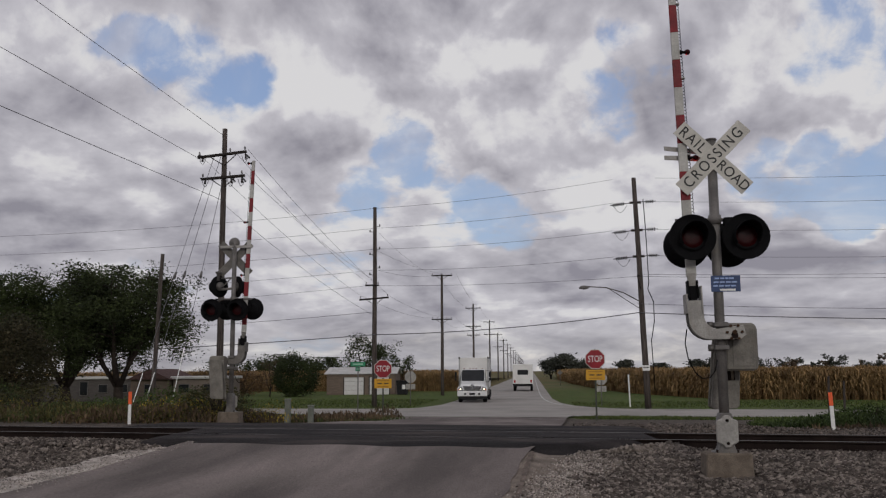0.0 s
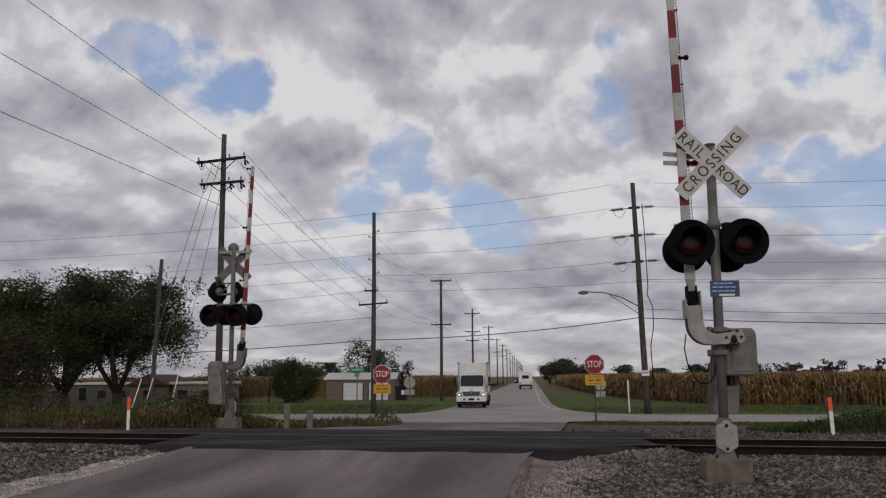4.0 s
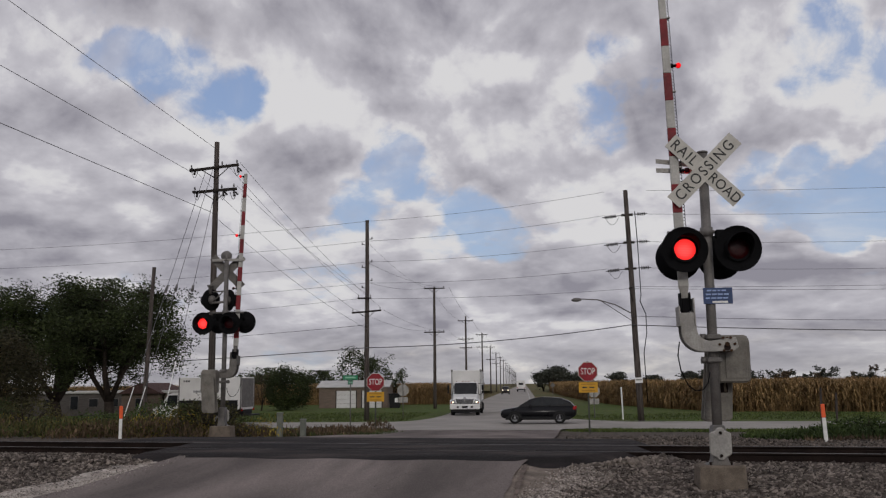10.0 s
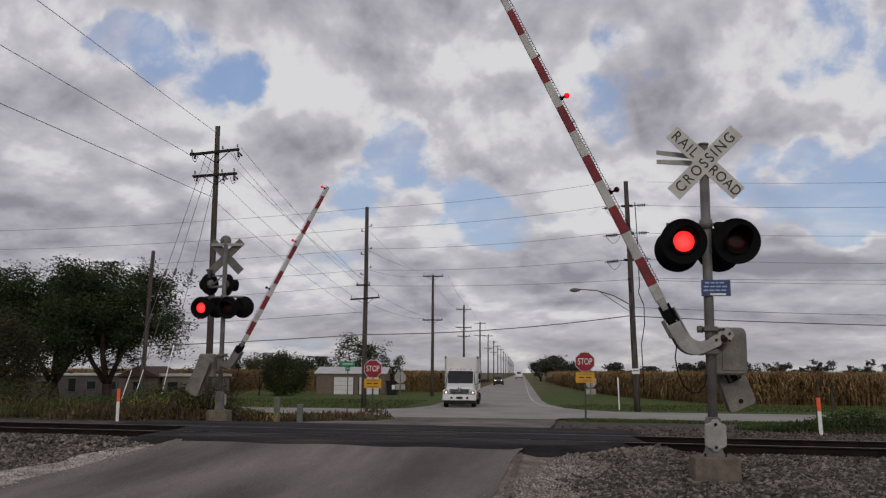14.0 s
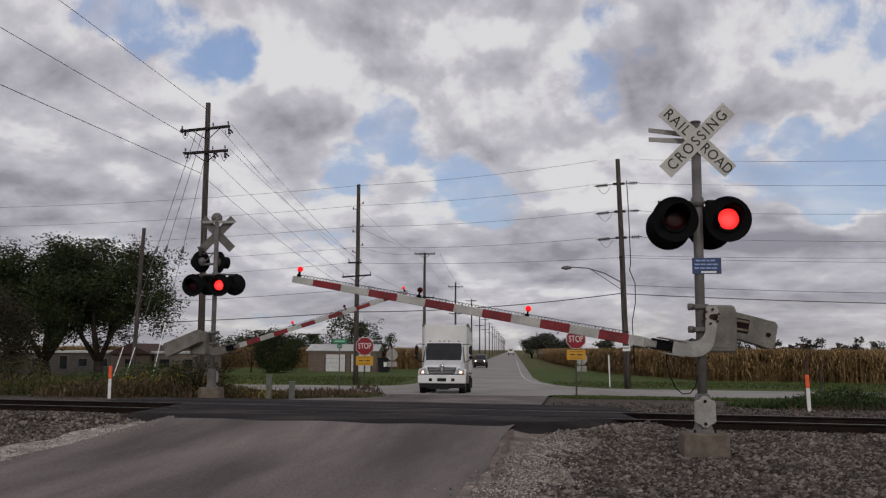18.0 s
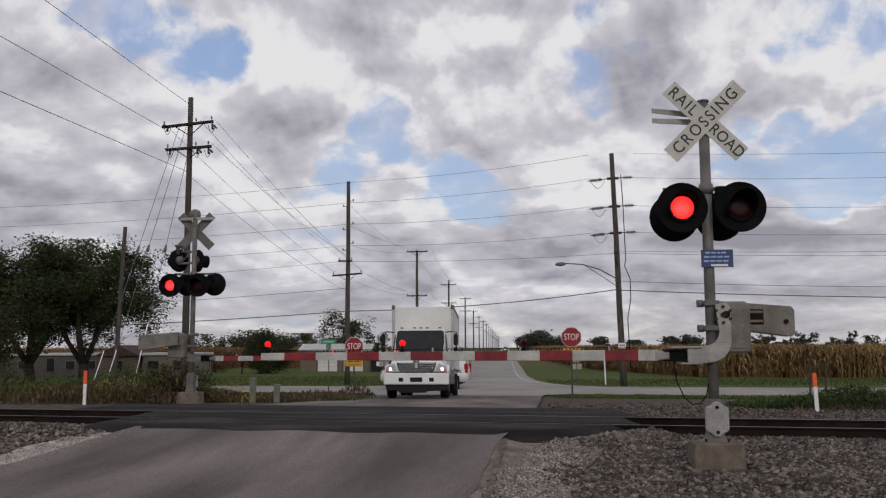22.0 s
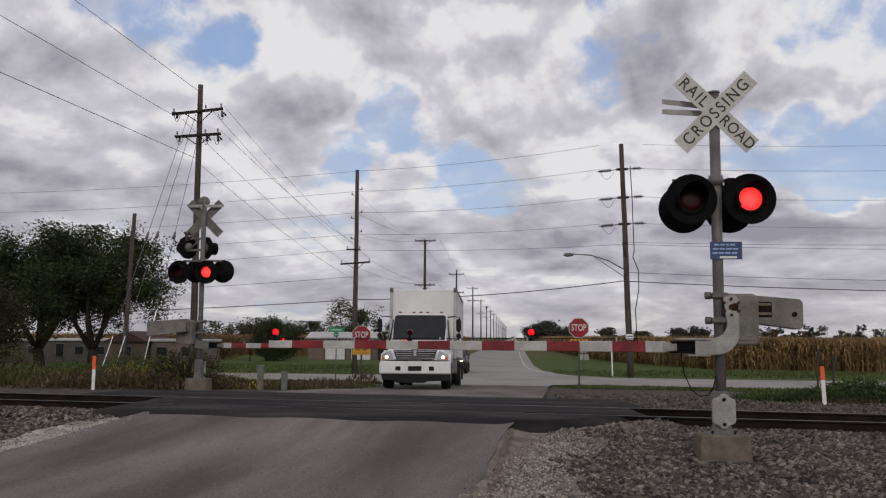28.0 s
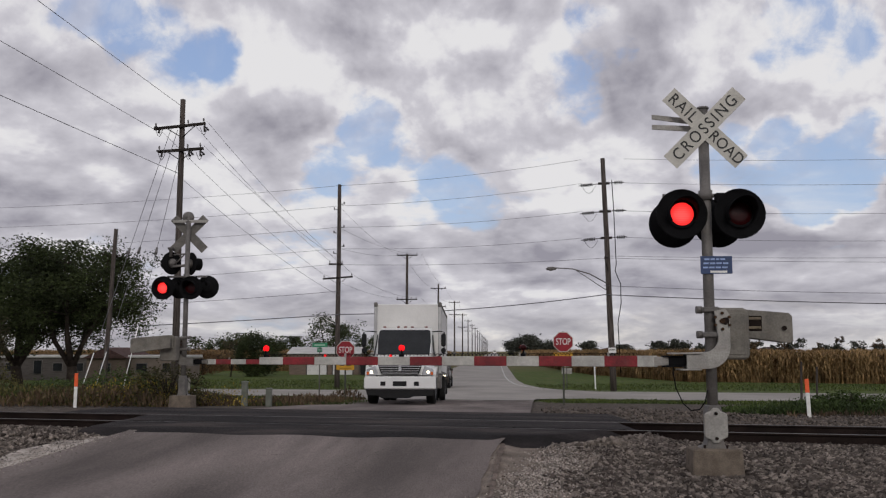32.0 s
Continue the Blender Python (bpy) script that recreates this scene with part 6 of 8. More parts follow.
def box_van(name, label):
    v = thing(name, label, "truck")
    lower = [(0.22, 0.5, 0.84), (0.22, 0.85, 0.9), (0.28, 1.08, 0.93), (0.75, 1.24, 0.95), (1.22, 1.95, 0.84), (1.5, 2.06, 0.84), (2.1, 2.06, 0.9), (2.15, 0.5, 0.98), (0.4, 0.42, 0.9)]
    bm = bmesh.new()
    loft(bm, lower)
    bmesh.ops.bevel(bm, geom=[e for e in bm.edges if len(e.link_faces) == 2 and e.calc_face_angle(0) > 0.3], offset=0.04, segments=2, affect="EDGES")
    cab = part("cab", bm, TRUCKW, v, "white van cab")
    bm = bmesh.new()
    panel(bm, ((-0.86, 0.79, 1.28), (0.86, 0.79, 1.28), (0.78, 1.2, 1.90), (-0.78, 1.2, 1.90)), 0.03)
    part("windshield", bm, GLASS, cab)
    bm = bmesh.new()
    add_bbox(bm, (0, 0.22, 0.58), (1.84, 0.2, 0.36), 0.04)
    part("bumper", bm, BLACKP, v)
    bm = bmesh.new()
    add_bbox(bm, (0, 4.3, 2.0), (2.25, 4.3, 2.1), 0.03)
    box = part("cargo_box", bm, BOXW, v, "white cargo box with dark lower band")
    for s in (-1, 1):
        bm = bmesh.new()
        panel(bm, ((s * 0.955, 0.98, 1.24), (s * 0.975, 1.95, 1.24), (s * 0.90, 1.95, 1.90), (s * 0.87, 1.34, 1.90)), 0.035)
        part("side_window", bm, GLASS, cab)
        bm = bmesh.new()
        add_box(bm, (s * 1.128, 4.2, 1.26), (0.012, 4.1, 0.62))
        part("dark_band", bm, BLACKP, box, "black lower band on the box side")
        bm = bmesh.new()
        add_box(bm, (s * 1.136, 3.4, 1.22), (0.008, 1.8, 0.1))
        part("writing_bar", bm, mat("band_grey", (0.05, 0.07, 0.04), 0.6, 0, 0.1, 5, 40, 0), box)
        # plain mark and a word bar on the side
        bm = bmesh.new()
        add_box(bm, (s * 1.13, 3.9, 2.14), (0.008, 1.5, 0.13))
        part("writing_bar", bm, mat("mark_grey", (0.30, 0.30, 0.30), 0.6, 0, 0.1, 5, 40, 0), box, "grey writing bar")
        bm = bmesh.new()
        pts = [(s * 1.134, 4.95 + 0.22 * math.cos(math.radians(a)), 2.12 + 0.22 * math.sin(math.radians(a))) for a in range(60, 330, 18)]
        add_tube(bm, pts, 0.018, 4)
        part("mark", bm, mat("mark_green", (0.38, 0.45, 0.33), 0.6, 0, 0.1, 5, 40, 0), box, "plain curved pale green mark")
        for y in (2.15, 6.45):
            bm = bmesh.new()
            add_bbox(bm, (s * 1.11, y, 2.0), (0.08, 0.08, 2.14), 0.015)
            part("corner_post", bm, GALV, box)
        for k in range(3):
            bm = bmesh.new()
            add_box(bm, (s * 1.13, 2.5 + 0.16 * k, 2.82), (0.01, 0.11, 0.11))
            part("decal", bm, BLACKP if k else GALV, box)
        wheel(v, s * 0.88, 0.85, 0.37, 0.24, RIM, s)
        bm = bmesh.new()
        add_bbox(bm, (s * 0.96, 1.5, 0.42), (0.12, 0.7, 0.14), 0.02)
        part("step", bm, BLACKP, v)
        bm = bmesh.new()
        add_bbox(bm, (s * 1.12, 1.0, 1.4), (0.14, 0.12, 0.32), 0.03)
        part("wing_mirror", bm, BLACKP, v)
        for q in (0.78, 1.02):
            wheel(v, s * q, 4.9, 0.37, 0.2, RIM, s)
        bm = bmesh.new()
        add_bbox(bm, (s * 0.66, 0.25, 0.92), (0.36, 0.16, 0.22), 0.03)
        part("headlight", bm, CLEAR, v)
        bm = bmesh.new()
        add_bbox(bm, (s * 1.0, 6.5, 0.95), (0.16, 0.06, 0.16), 0.02)
        part("tail_lamp", bm, REDL, v)
    bm = bmesh.new()
    add_bbox(bm, (0, 4.2, 0.78), (1.5, 4.6, 0.3), 0.03)
    add_bbox(bm, (0, 6.7, 0.6), (2.1, 0.5, 0.1), 0.02)
    part("chassis", bm, BLACKP, v)
    bm = bmesh.new()
    add_bbox(bm, (0, 6.47, 2.05), (1.9, 0.04, 1.9), 0.01)
    part("rear_door", bm, GALV, box)
    return v


def stake_truck(name, label):
    v = thing(name, label, "truck")
    bm = bmesh.new()
    loft(bm, ((0.05, 0.95, 1.0), (0.1, 1.3, 0.96), (0.9, 1.62, 0.92), (1.25, 1.7, 0.98), (1.7, 2.5, 0.92), (2.0, 2.62, 0.9), (2.55, 2.6, 0.92), (2.6, 0.9, 1.08), (1.6, 1.0, 1.08), (0.5, 1.0, 1.08)))
    bmesh.ops.bevel(bm, geom=[e for e in bm.edges if len(e.link_faces) == 2 and e.calc_face_angle(0) > 0.3], offset=0.04, segments=2, affect="EDGES")
    cab = part("cab", bm, TRUCKW, v, "white conventional cab")
    bm = bmesh.new()
    panel(bm, ((-0.86, 1.28, 1.8), (0.86, 1.28, 1.8), (0.8, 1.68, 2.46), (-0.8, 1.68, 2.46)), 0.03)
    part("windshield", bm, GLASS, cab)
    bm = bmesh.new()
    add_bbox(bm, (0, 0.05, 0.7), (2.3, 0.24, 0.34), 0.04)
    part("bumper", bm, GALV, v)
    bm = bmesh.new()
    add_bbox(bm, (0, 6.65, 1.16), (2.45, 7.9, 0.62), 0.02)
    bed = part("flat_bed", bm, BLACKP, v, "black flat bed")
    for s in (-1, 1):
        bm = bmesh.new()
        panel(bm, ((s * 1.04, 1.55, 1.72), (s * 1.05, 2.35, 1.72), (s * 0.96, 2.35, 2.4), (s * 0.95, 1.85, 2.4)), 0.03)
        part("side_window", bm, GLASS, cab)
        for k in range(14):
            bm = bmesh.new()
            add_bbox(bm, (s * 1.2, 2.8 + 0.58 * k, 1.76), (0.05, 0.09, 0.68), 0.008)
            part("stake", bm, BLACKP, bed)
        for z in (1.56, 1.76, 1.96):
            bm = bmesh.new()
            add_bbox(bm, (s * 1.165, 6.65, z), (0.03, 7.8, 0.16), 0.006)
            part("side_board", bm, mat("stake_brown", (0.045, 0.03, 0.025), 0.8, 0, 0.4, 4, 40, 0.1), bed, "dark side board")
        for k in range(19):
            bm = bmesh.new()
            add_box(bm, (s * 1.228, 2.9 + 0.41 * k, 1.36), (0.012, 0.2, 0.045))
            part("reflector_strip", bm, PLASTW, bed, "white reflector dash")
        wheel(v, s * 1.0, 0.95, 0.5, 0.28, mat("hub_pale", (0.5, 0.5, 0.5)), s)
        for q in (0.82, 1.1):
            wheel(v, s * q, 7.5, 0.5, 0.25, MATS["hub_pale"], s)
        bm = bmesh.new()
        add_prism(bm, [(0.3, 0.95), (0.45, 1.2), (0.95, 1.3), (1.5, 1.15), (1.65, 0.9), (1.55, 0.88), (1.38, 1.05), (0.95, 1.14), (0.55, 1.02), (0.4, 0.9)], s * 0.84, s * 1.16, "X", 0.012)
        part("fender", bm, TRUCKW, v)
        bm = bmesh.new()
        add_bbox(bm, (s * 0.95, 3.2, 0.78), (0.5, 1.0, 0.5), 0.03)
        part("tool_box", bm, GALV, v)
        bm = bmesh.new()
        add_bbox(bm, (s * 0.85, 0.08, 1.12), (0.3, 0.12, 0.2), 0.03)
        part("headlight", bm, CLEAR, v)
    bm = bmesh.new()
    add_bbox(bm, (0, 5.6, 0.8), (0.9, 9.2, 0.34), 0.02)
    part("chassis", bm, BLACKP, v)
    return v


def far_trailer(name, label):
    v = thing(name, label, "motorhome")
    bm = bmesh.new()
    add_bbox(bm, (0, 4.0, 1.95), (2.5, 8.0, 2.7), 0.08)
    b = part("body", bm, BOXW, v)
    bm = bmesh.new()
    add_bbox(bm, (0, 8.0, 2.3), (1.3, 0.05, 0.6), 0.02)
    part("rear_window", bm, GLASS, b)
    bm = bmesh.new()
    add_bbox(bm, (0, 8.02, 0.75), (2.4, 0.2, 0.3), 0.03)
    part("bumper", bm, BLACKP, v)
    for s in (-1, 1):
        bm = bmesh.new()
        add_bbox(bm, (s * 1.0, 8.02, 1.2), (0.2, 0.08, 0.3), 0.02)
        part("tail_lamp", bm, REDL, v)
        for y in (1.2, 6.0):
            wheel(v, s * 1.05, y, 0.42, 0.3, RIM, s)
        bm = bmesh.new()
        add_box(bm, (s * 1.26, 4.0, 1.4), (0.01, 7.4, 0.12))
        part("stripe", bm, GALV, b)
    return v


truck = box_truck()
suv_a = suv("suv", "dark grey sport utility car with roof rails", paint("graphite", (0.03, 0.028, 0.03)))
van_a = box_van("box_van", "white box van with dark lower band and curved mark")
car_a = crossover("crossover_car", "black crossover car with sloping tail", paint("black", (0.008, 0.008, 0.01)))
van_b = cargo_van("cargo_van", "white cargo van with dark red side stripes", TRUCKW)
suv_b = suv("suv", "large black family sport utility car", paint("ink", (0.006, 0.006, 0.009)), 4.9, 1.75)
pick_a = pickup("pickup_truck", "dark blue pickup truck on the side street", paint("navy", (0.012, 0.016, 0.03)))
stake_a = stake_truck("stake_truck", "white cab truck with dark slatted flat bed")
suv_c = suv("suv", "grey brown sport utility car with lit headlamps", paint("taupe", (0.06, 0.05, 0.045)), 4.8, 1.85, True)
home_a = far_trailer("motorhome", "white boxy motorhome driving away along the road")


# Buildings
TAN = mat("tan_siding", (0.17, 0.132, 0.107), 0.8, 0, 0.15, 1.5, 30, 0.1, stretch=(1, 1, 6))
ROOFW = mat("pale_metal_roof", (0.50, 0.49, 0.47), 0.5, 0.1, 0.15, 1.2, 30, 0.05, stain=(0.8, 0.4, (0.36, 0.33, 0.31)))
DOORW = mat("white_door", (0.66, 0.65, 0.64), 0.6, 0, 0.08, 2, 30, 0.03)
SHING = mat("dark_shingles", (0.09, 0.055, 0.05), 0.9, 0, 0.3, 3, 40, 0.4)
GREYS = mat("grey_siding", (0.105, 0.094, 0.088), 0.85, 0, 0.2, 1.5, 30, 0.1, stretch=(1, 1, 6))
TANR = mat("tan_roof", (0.20, 0.165, 0.138), 0.8, 0, 0.15, 1.5, 30, 0.1)


def garage():
    g = thing("garage", "low tan garage with pale metal roof and two white doors", "garage", pose(-19.4, 99.0, -1.2, 0, 0, 4) )
    w, d, h = 7.7, 7.0, 2.35
    bm = bmesh.new()
    t = 0.15
    xs = [-w / 2, -1.95, 0.35, 0.95, 3.25, w / 2]
    for a, b in ((xs[0], xs[1]), (xs[2], xs[3]), (xs[4], xs[5])):
        add_box(bm, ((a + b) / 2, 0, h / 2), (b - a, t, h))
    for a, b in ((xs[1], xs[2]), (xs[3], xs[4])):
        add_box(bm, ((a + b) / 2, 0, (h + 1.95) / 2), (b - a, t, h - 1.95))
    part("front_wall", bm, TAN, g, "tan sided front wall")
    for s in (-1, 1):
        bm = bmesh.new()
        add_prism(bm, ((0.08, 0), (d, 0), (d, h), (d / 2, h + 0.62), (0.08, h)), s * w / 2 - 0.07, s * w / 2 + 0.07, "X")
        part("side_wall", bm, TAN, g)
    bm = bmesh.new()
    add_box(bm, (0, d, h / 2), (w, t, h))
    part("back_wall", bm, TAN, g)
    for s in (0, 1):
        bm = bmesh.new()
        y0, y1 = (-0.3, d / 2) if s == 0 else (d + 0.3, d / 2)
        z0, z1 = h - 0.06, h + 0.66
        add_prism(bm, ((y0, z0), (y1, z1), (y1, z1 + 0.08), (y0, z0 + 0.08)), -w / 2 - 0.3, w / 2 + 0.3, "X")
        r = part("roof", bm, ROOFW, g, "pale metal roof slope")
        for k in range(12):
            bm = bmesh.new()
            x = -w / 2 + w * (k + 0.5) / 12
            add_prism(bm, ((y0, z0 + 0.08), (y1, z1 + 0.08), (y1, z1 + 0.12), (y0, z0 + 0.12)), x - 0.02, x + 0.02, "X")
            part("seam", bm, ROOFW, r)
    for a, b in ((xs[1], xs[2]), (xs[3], xs[4])):
        bm = bmesh.new()
        add_box(bm, ((a + b) / 2, 0.05, 0.02), (b - a - 0.02, 0.04, 0.04))
        for k in range(4):
            add_bbox(bm, ((a + b) / 2, 0.04, 0.26 + 0.48 * k), (b - a - 0.02, 0.06, 0.46), 0.012)
        part("garage_door", bm, DOORW, g, "white sectional garage door")
        for q in (a, b):
            bm = bmesh.new()
            add_bbox(bm, (q, -0.09, 0.95), (0.1, 0.03, 1.95), 0.008)
            part("door_trim", bm, BLACKP, g)
    return g


garage()
s = thing("waste_bin", "black wheeled waste bin with white sticker", "bin", pose(-14.5, 98.0, -1.2) @ Matrix.Scale(1.15, 4))
bm = bmesh.new()
add_prism(bm, ((-0.45, 0.0), (0.45, 0.0), (0.55, 1.25), (-0.55, 1.25)), -0.5, 0.5, "Y", 0.03)
part("body", bm, BLACKP, s)
bm = bmesh.new()
add_bbox(bm, (0, 0, 1.32), (1.2, 1.1, 0.12), 0.03)
part("lid", bm, BLACKP, s)
bm = bmesh.new()
add_box(bm, (0.2, -0.53, 0.75), (0.3, 0.02, 0.42))
part("sticker", bm, PLASTW, s)


def mobile_home(x, y, w, d, h, wall, roof, label, gable, wins):
    g = thing("mobile_home", label, "house", pose(x, y, -1.2, 0, 0, 3), "low houses behind the trees")
    bm = bmesh.new()
    add_bbox(bm, (0, d / 2, h / 2), (w, d, h), 0.02)
    part("wall", bm, wall, g)
    if gable:
        bm = bmesh.new()
        add_prism(bm, ((-w / 2 - 0.3, h), (w / 2 + 0.3, h), (0, h + gable)), -0.3, d + 0.3, "Y")
        part("roof", bm, roof, g)
    else:
        bm = bmesh.new()
        add_bbox(bm, (0, d / 2, h + 0.1), (w + 0.4, d + 0.4, 0.24), 0.03)
        part("roof", bm, roof, g)
    for a, ww, hh in wins:
        bm = bmesh.new()
        add_bbox(bm, (a, -0.02, h * 0.58), (ww, 0.08, hh), 0.012)
        f = part("window", bm, GALV, g)
        bm = bmesh.new()
        add_box(bm, (a, -0.065, h * 0.58), (ww - 0.12, 0.03, hh - 0.12))
        part("pane", bm, GLASS, f)


mobile_home(-42.0, 78, 11.0, 4.5, 2.05, GREYS, ROOFW, "long low grey mobile home with pale roof edge", 0, ((-4.2, 0.9, 0.8), (-1.8, 0.9, 0.8), (0.7, 0.8, 1.3), (2.5, 0.9, 0.8), (4.4, 0.9, 0.8)))
mobile_home(-33.9, 75.5, 3.4, 7, 2.0, TAN, SHING, "small gabled tan house with dark red roof", 0.95, ((0, 0.9, 0.9),))
mobile_home(-29.9, 76.5, 4.4, 6, 2.05, TANR, ROOFW, "low tan house with flat pale roof edge", 0, ((-1.2, 1.0, 0.8), (1.0, 0.8, 0.8)))
for x, y, w, h in ((40, 300, 16, 2.2), (92, 300, 12, 2.2)):
    mobile_home(x, y, w, 10, h, TANR, SHING, "far farm building behind the corn", 1.8, ())


# Plants
def leaf_mat(name, c, c2, rough=0.7):
    return mat(name, c, rough, 0, 0.3, 0.5, 6, 0.0, c2, island=0.45, world=True, spec=0.2)


LEAFD = leaf_mat("leaf_dark", (0.040, 0.053, 0.017), (0.021, 0.029, 0.010))
LEAFM = leaf_mat("leaf_mid", (0.044, 0.060, 0.019), (0.024, 0.034, 0.011))
LEAFR = leaf_mat("leaf_russet", (0.060, 0.050, 0.026), (0.030, 0.030, 0.015))
BARK = mat("bark", (0.045, 0.036, 0.03), 0.95, 0, 0.4, 3, 20, 0.5)
CORNT = leaf_mat("corn_tan", (0.30, 0.195, 0.088), (0.175, 0.105, 0.048))
CORNG = leaf_mat("corn_green", (0.16, 0.105, 0.045), (0.09, 0.062, 0.026))
WEED = leaf_mat("weed_green", (0.050, 0.074, 0.020), (0.022, 0.036, 0.010))
WEEDB = leaf_mat("weed_brown", (0.115, 0.078, 0.047), (0.052, 0.036, 0.022))
VERGE = leaf_mat("verge_grass", (0.075, 0.098, 0.023), (0.036, 0.052, 0.012))
OLIVE = leaf_mat("weed_olive", (0.088, 0.080, 0.026), (0.036, 0.035, 0.013))
# Greyer green, with distance haze mixed into the leaf colour.
FARL = leaf_mat("far_hazy_leaf", (0.060, 0.064, 0.050), (0.036, 0.040, 0.031))
RUSTY = leaf_mat("leaf_rusty", (0.13, 0.075, 0.035), (0.06, 0.04, 0.02))
GOLD = leaf_mat("goldenrod", (0.30, 0.22, 0.03), (0.14, 0.11, 0.02))


def quads_mesh(name, centres, size, material, rs, flat=0.5, tall=1.0):
    """Many small leaf quads about the centres."""
    k = len(centres)
    a = rs.normal(size=(k, 3))
    a[:, 2] *= flat
    a /= np.linalg.norm(a, axis=1)[:, None]
    b = rs.normal(size=(k, 3))
    b -= (b * a).sum(1)[:, None] * a
    b /= np.linalg.norm(b, axis=1)[:, None]
    s = size * rs.uniform(0.5, 1.3, size=(k, 1))
    a, b = a * s, b * s * 0.55
    a[:, 2] *= tall
    v = np.stack([centres - a, centres - b * 0.8, centres + a, centres + b * 0.8], 1).reshape(-1, 3)
    me = bpy.data.meshes.new(name)
    me.vertices.add(4 * k)
    me.vertices.foreach_set("co", v.astype(np.float32).ravel())
    me.loops.add(4 * k)
    me.loops.foreach_set("vertex_index", np.arange(4 * k, dtype=np.int32))
    me.polygons.add(k)
    me.polygons.foreach_set("loop_start", np.arange(0, 4 * k, 4, dtype=np.int32))
    me.polygons.foreach_set("loop_total", np.full(k, 4, dtype=np.int32))
    me.materials.append(material)
    me.update(calc_edges=True)
    return me


def tree(x, y, z, h, spread, label, material, seed, leaves=5000, leaf=0.2, trunk=0.28, clear=0.25, limbs=5, group="trees", open_=0.55, clumps=60):
    """A forked trunk, leaders with branches, and leaves in clumps at the branch ends with gaps between them."""
    rs = np.random.RandomState(seed)
    t = thing("tree", label, "tree", pose(x, y, z), group)
    low = h * clear
    fork = Vector((rs.uniform(-0.03, 0.03) * h, 0, low * 0.55))
    bm = bmesh.new()
    add_tube(bm, [(0, 0, -0.2), fork * 0.5 + Vector((0.01 * h * rs.uniform(-1, 1), 0, 0)), fork], [trunk * 1.3, trunk, trunk * 0.9], 8)
    part("trunk", bm, BARK, t, "dark bark trunk")
    lines, meshes = [], []
    for k in range(limbs):
        bm = bmesh.new()
        ang = 2 * math.pi * (k + rs.uniform(-0.3, 0.3)) / limbs
        out_ = spread * rs.uniform(0.35, 0.62)
        end = Vector((math.cos(ang) * out_, math.sin(ang) * out_, h * rs.uniform(0.74, 0.92)))
        pts = [fork * 0.92]
        for q in (0.25, 0.5, 0.75, 1.0):
            p = fork.lerp(end, q)
            bow = math.sin(q * math.pi) * 0.10 * spread
            pts.append(p + Vector((math.cos(ang) * bow + rs.normal() * 0.03 * spread, math.sin(ang) * bow + rs.normal() * 0.03 * spread, 0)))
        add_tube(bm, pts, [trunk * 0.62, trunk * 0.5, trunk * 0.36, trunk * 0.22, trunk * 0.08], 6)
        lines.append(pts)
        meshes.append(bm)
    cs = []
    for k in range(clumps):
        u = Vector(rs.normal(size=3)).normalized() * rs.uniform(0.18, 1.0) ** 0.5
        c = Vector((u.x * spread * 0.92, u.y * spread * 0.92, low + (h - low) * (0.5 + 0.47 * u.z)))
        if u.z < -0.2:
            c.x, c.y = c.x * 1.12, c.y * 1.12
        best = min(((p - c).length + 0.5 * max(0.0, p.z - c.z + 0.2), li, p) for li, pts in enumerate(lines) for p in pts[1:])
        p = best[2]
        mid = p.lerp(c, 0.55) + Vector((rs.normal() * 0.05, rs.normal() * 0.05, 0.06)) * spread
        add_tube(meshes[best[1]], [p, mid, c], [trunk * 0.2, trunk * 0.11, trunk * 0.03], 4)
        for _ in range(3):
            e = c + Vector(rs.normal(size=3)) * spread * 0.13
            add_tube(meshes[best[1]], [mid, mid.lerp(e, 0.6), e], [trunk * 0.07, trunk * 0.04, trunk * 0.015], 3)
            cs.append((e, 0.75))
        cs.append((c, 1.0))
    for bm in meshes:
        part("limb", bm, BARK, t)
    idx = rs.randint(0, len(cs), leaves)
    base = np.array([tuple(q[0]) for q in cs])[idx]
    rad = spread * open_ * 0.17
    c = base + rs.normal(size=(leaves, 3)) * rad * np.array([1, 1, 0.7])
    c[:, 2] = np.clip(c[:, 2], low * 0.8, h * 1.02)
    part("crown", quads_mesh("crown", c, leaf, material, rs), None, t, "crown of small leaves")
    return t


def shrub(x, y, z, w, h, label, material, seed, leaves=2500, leaf=0.16, group="shrubs"):
    rs = np.random.RandomState(seed)
    t = thing("shrub", label, "shrub", pose(x, y, z), group)
    tips = []
    for k in range(9):
        bm = bmesh.new()
        a = rs.uniform(0, 2 * math.pi)
        e = Vector((math.cos(a) * w * rs.uniform(0.2, 0.9), math.sin(a) * w * 0.7 * rs.uniform(0.2, 0.9), h * rs.uniform(0.5, 0.95)))
        add_tube(bm, [(0, 0, -0.1), e * 0.5 + Vector((0, 0, h * 0.1)), e], [0.06, 0.035, 0.012], 4)
        tips.append(e)
        part("stem", bm, BARK, t)
    u = rs.normal(size=(leaves, 3))
    u /= np.linalg.norm(u, axis=1)[:, None]
    r = rs.uniform(0.55, 1.0, size=(leaves, 1)) ** 0.6
    lump = 1 + 0.22 * np.sin(u[:, :1] * 5 + seed) * np.cos(u[:, 1:2] * 4 + seed * 2) + 0.1 * rs.normal(size=(leaves, 1))
    c = u * r * lump * np.array([w, w * 0.75, h * 0.52]) + np.array([0, 0, h * 0.5])
    c[:, 2] = np.maximum(c[:, 2], 0.05)
    part("foliage", quads_mesh("foliage", c, leaf, material, rs), None, t, "dense small leaves")
    return t


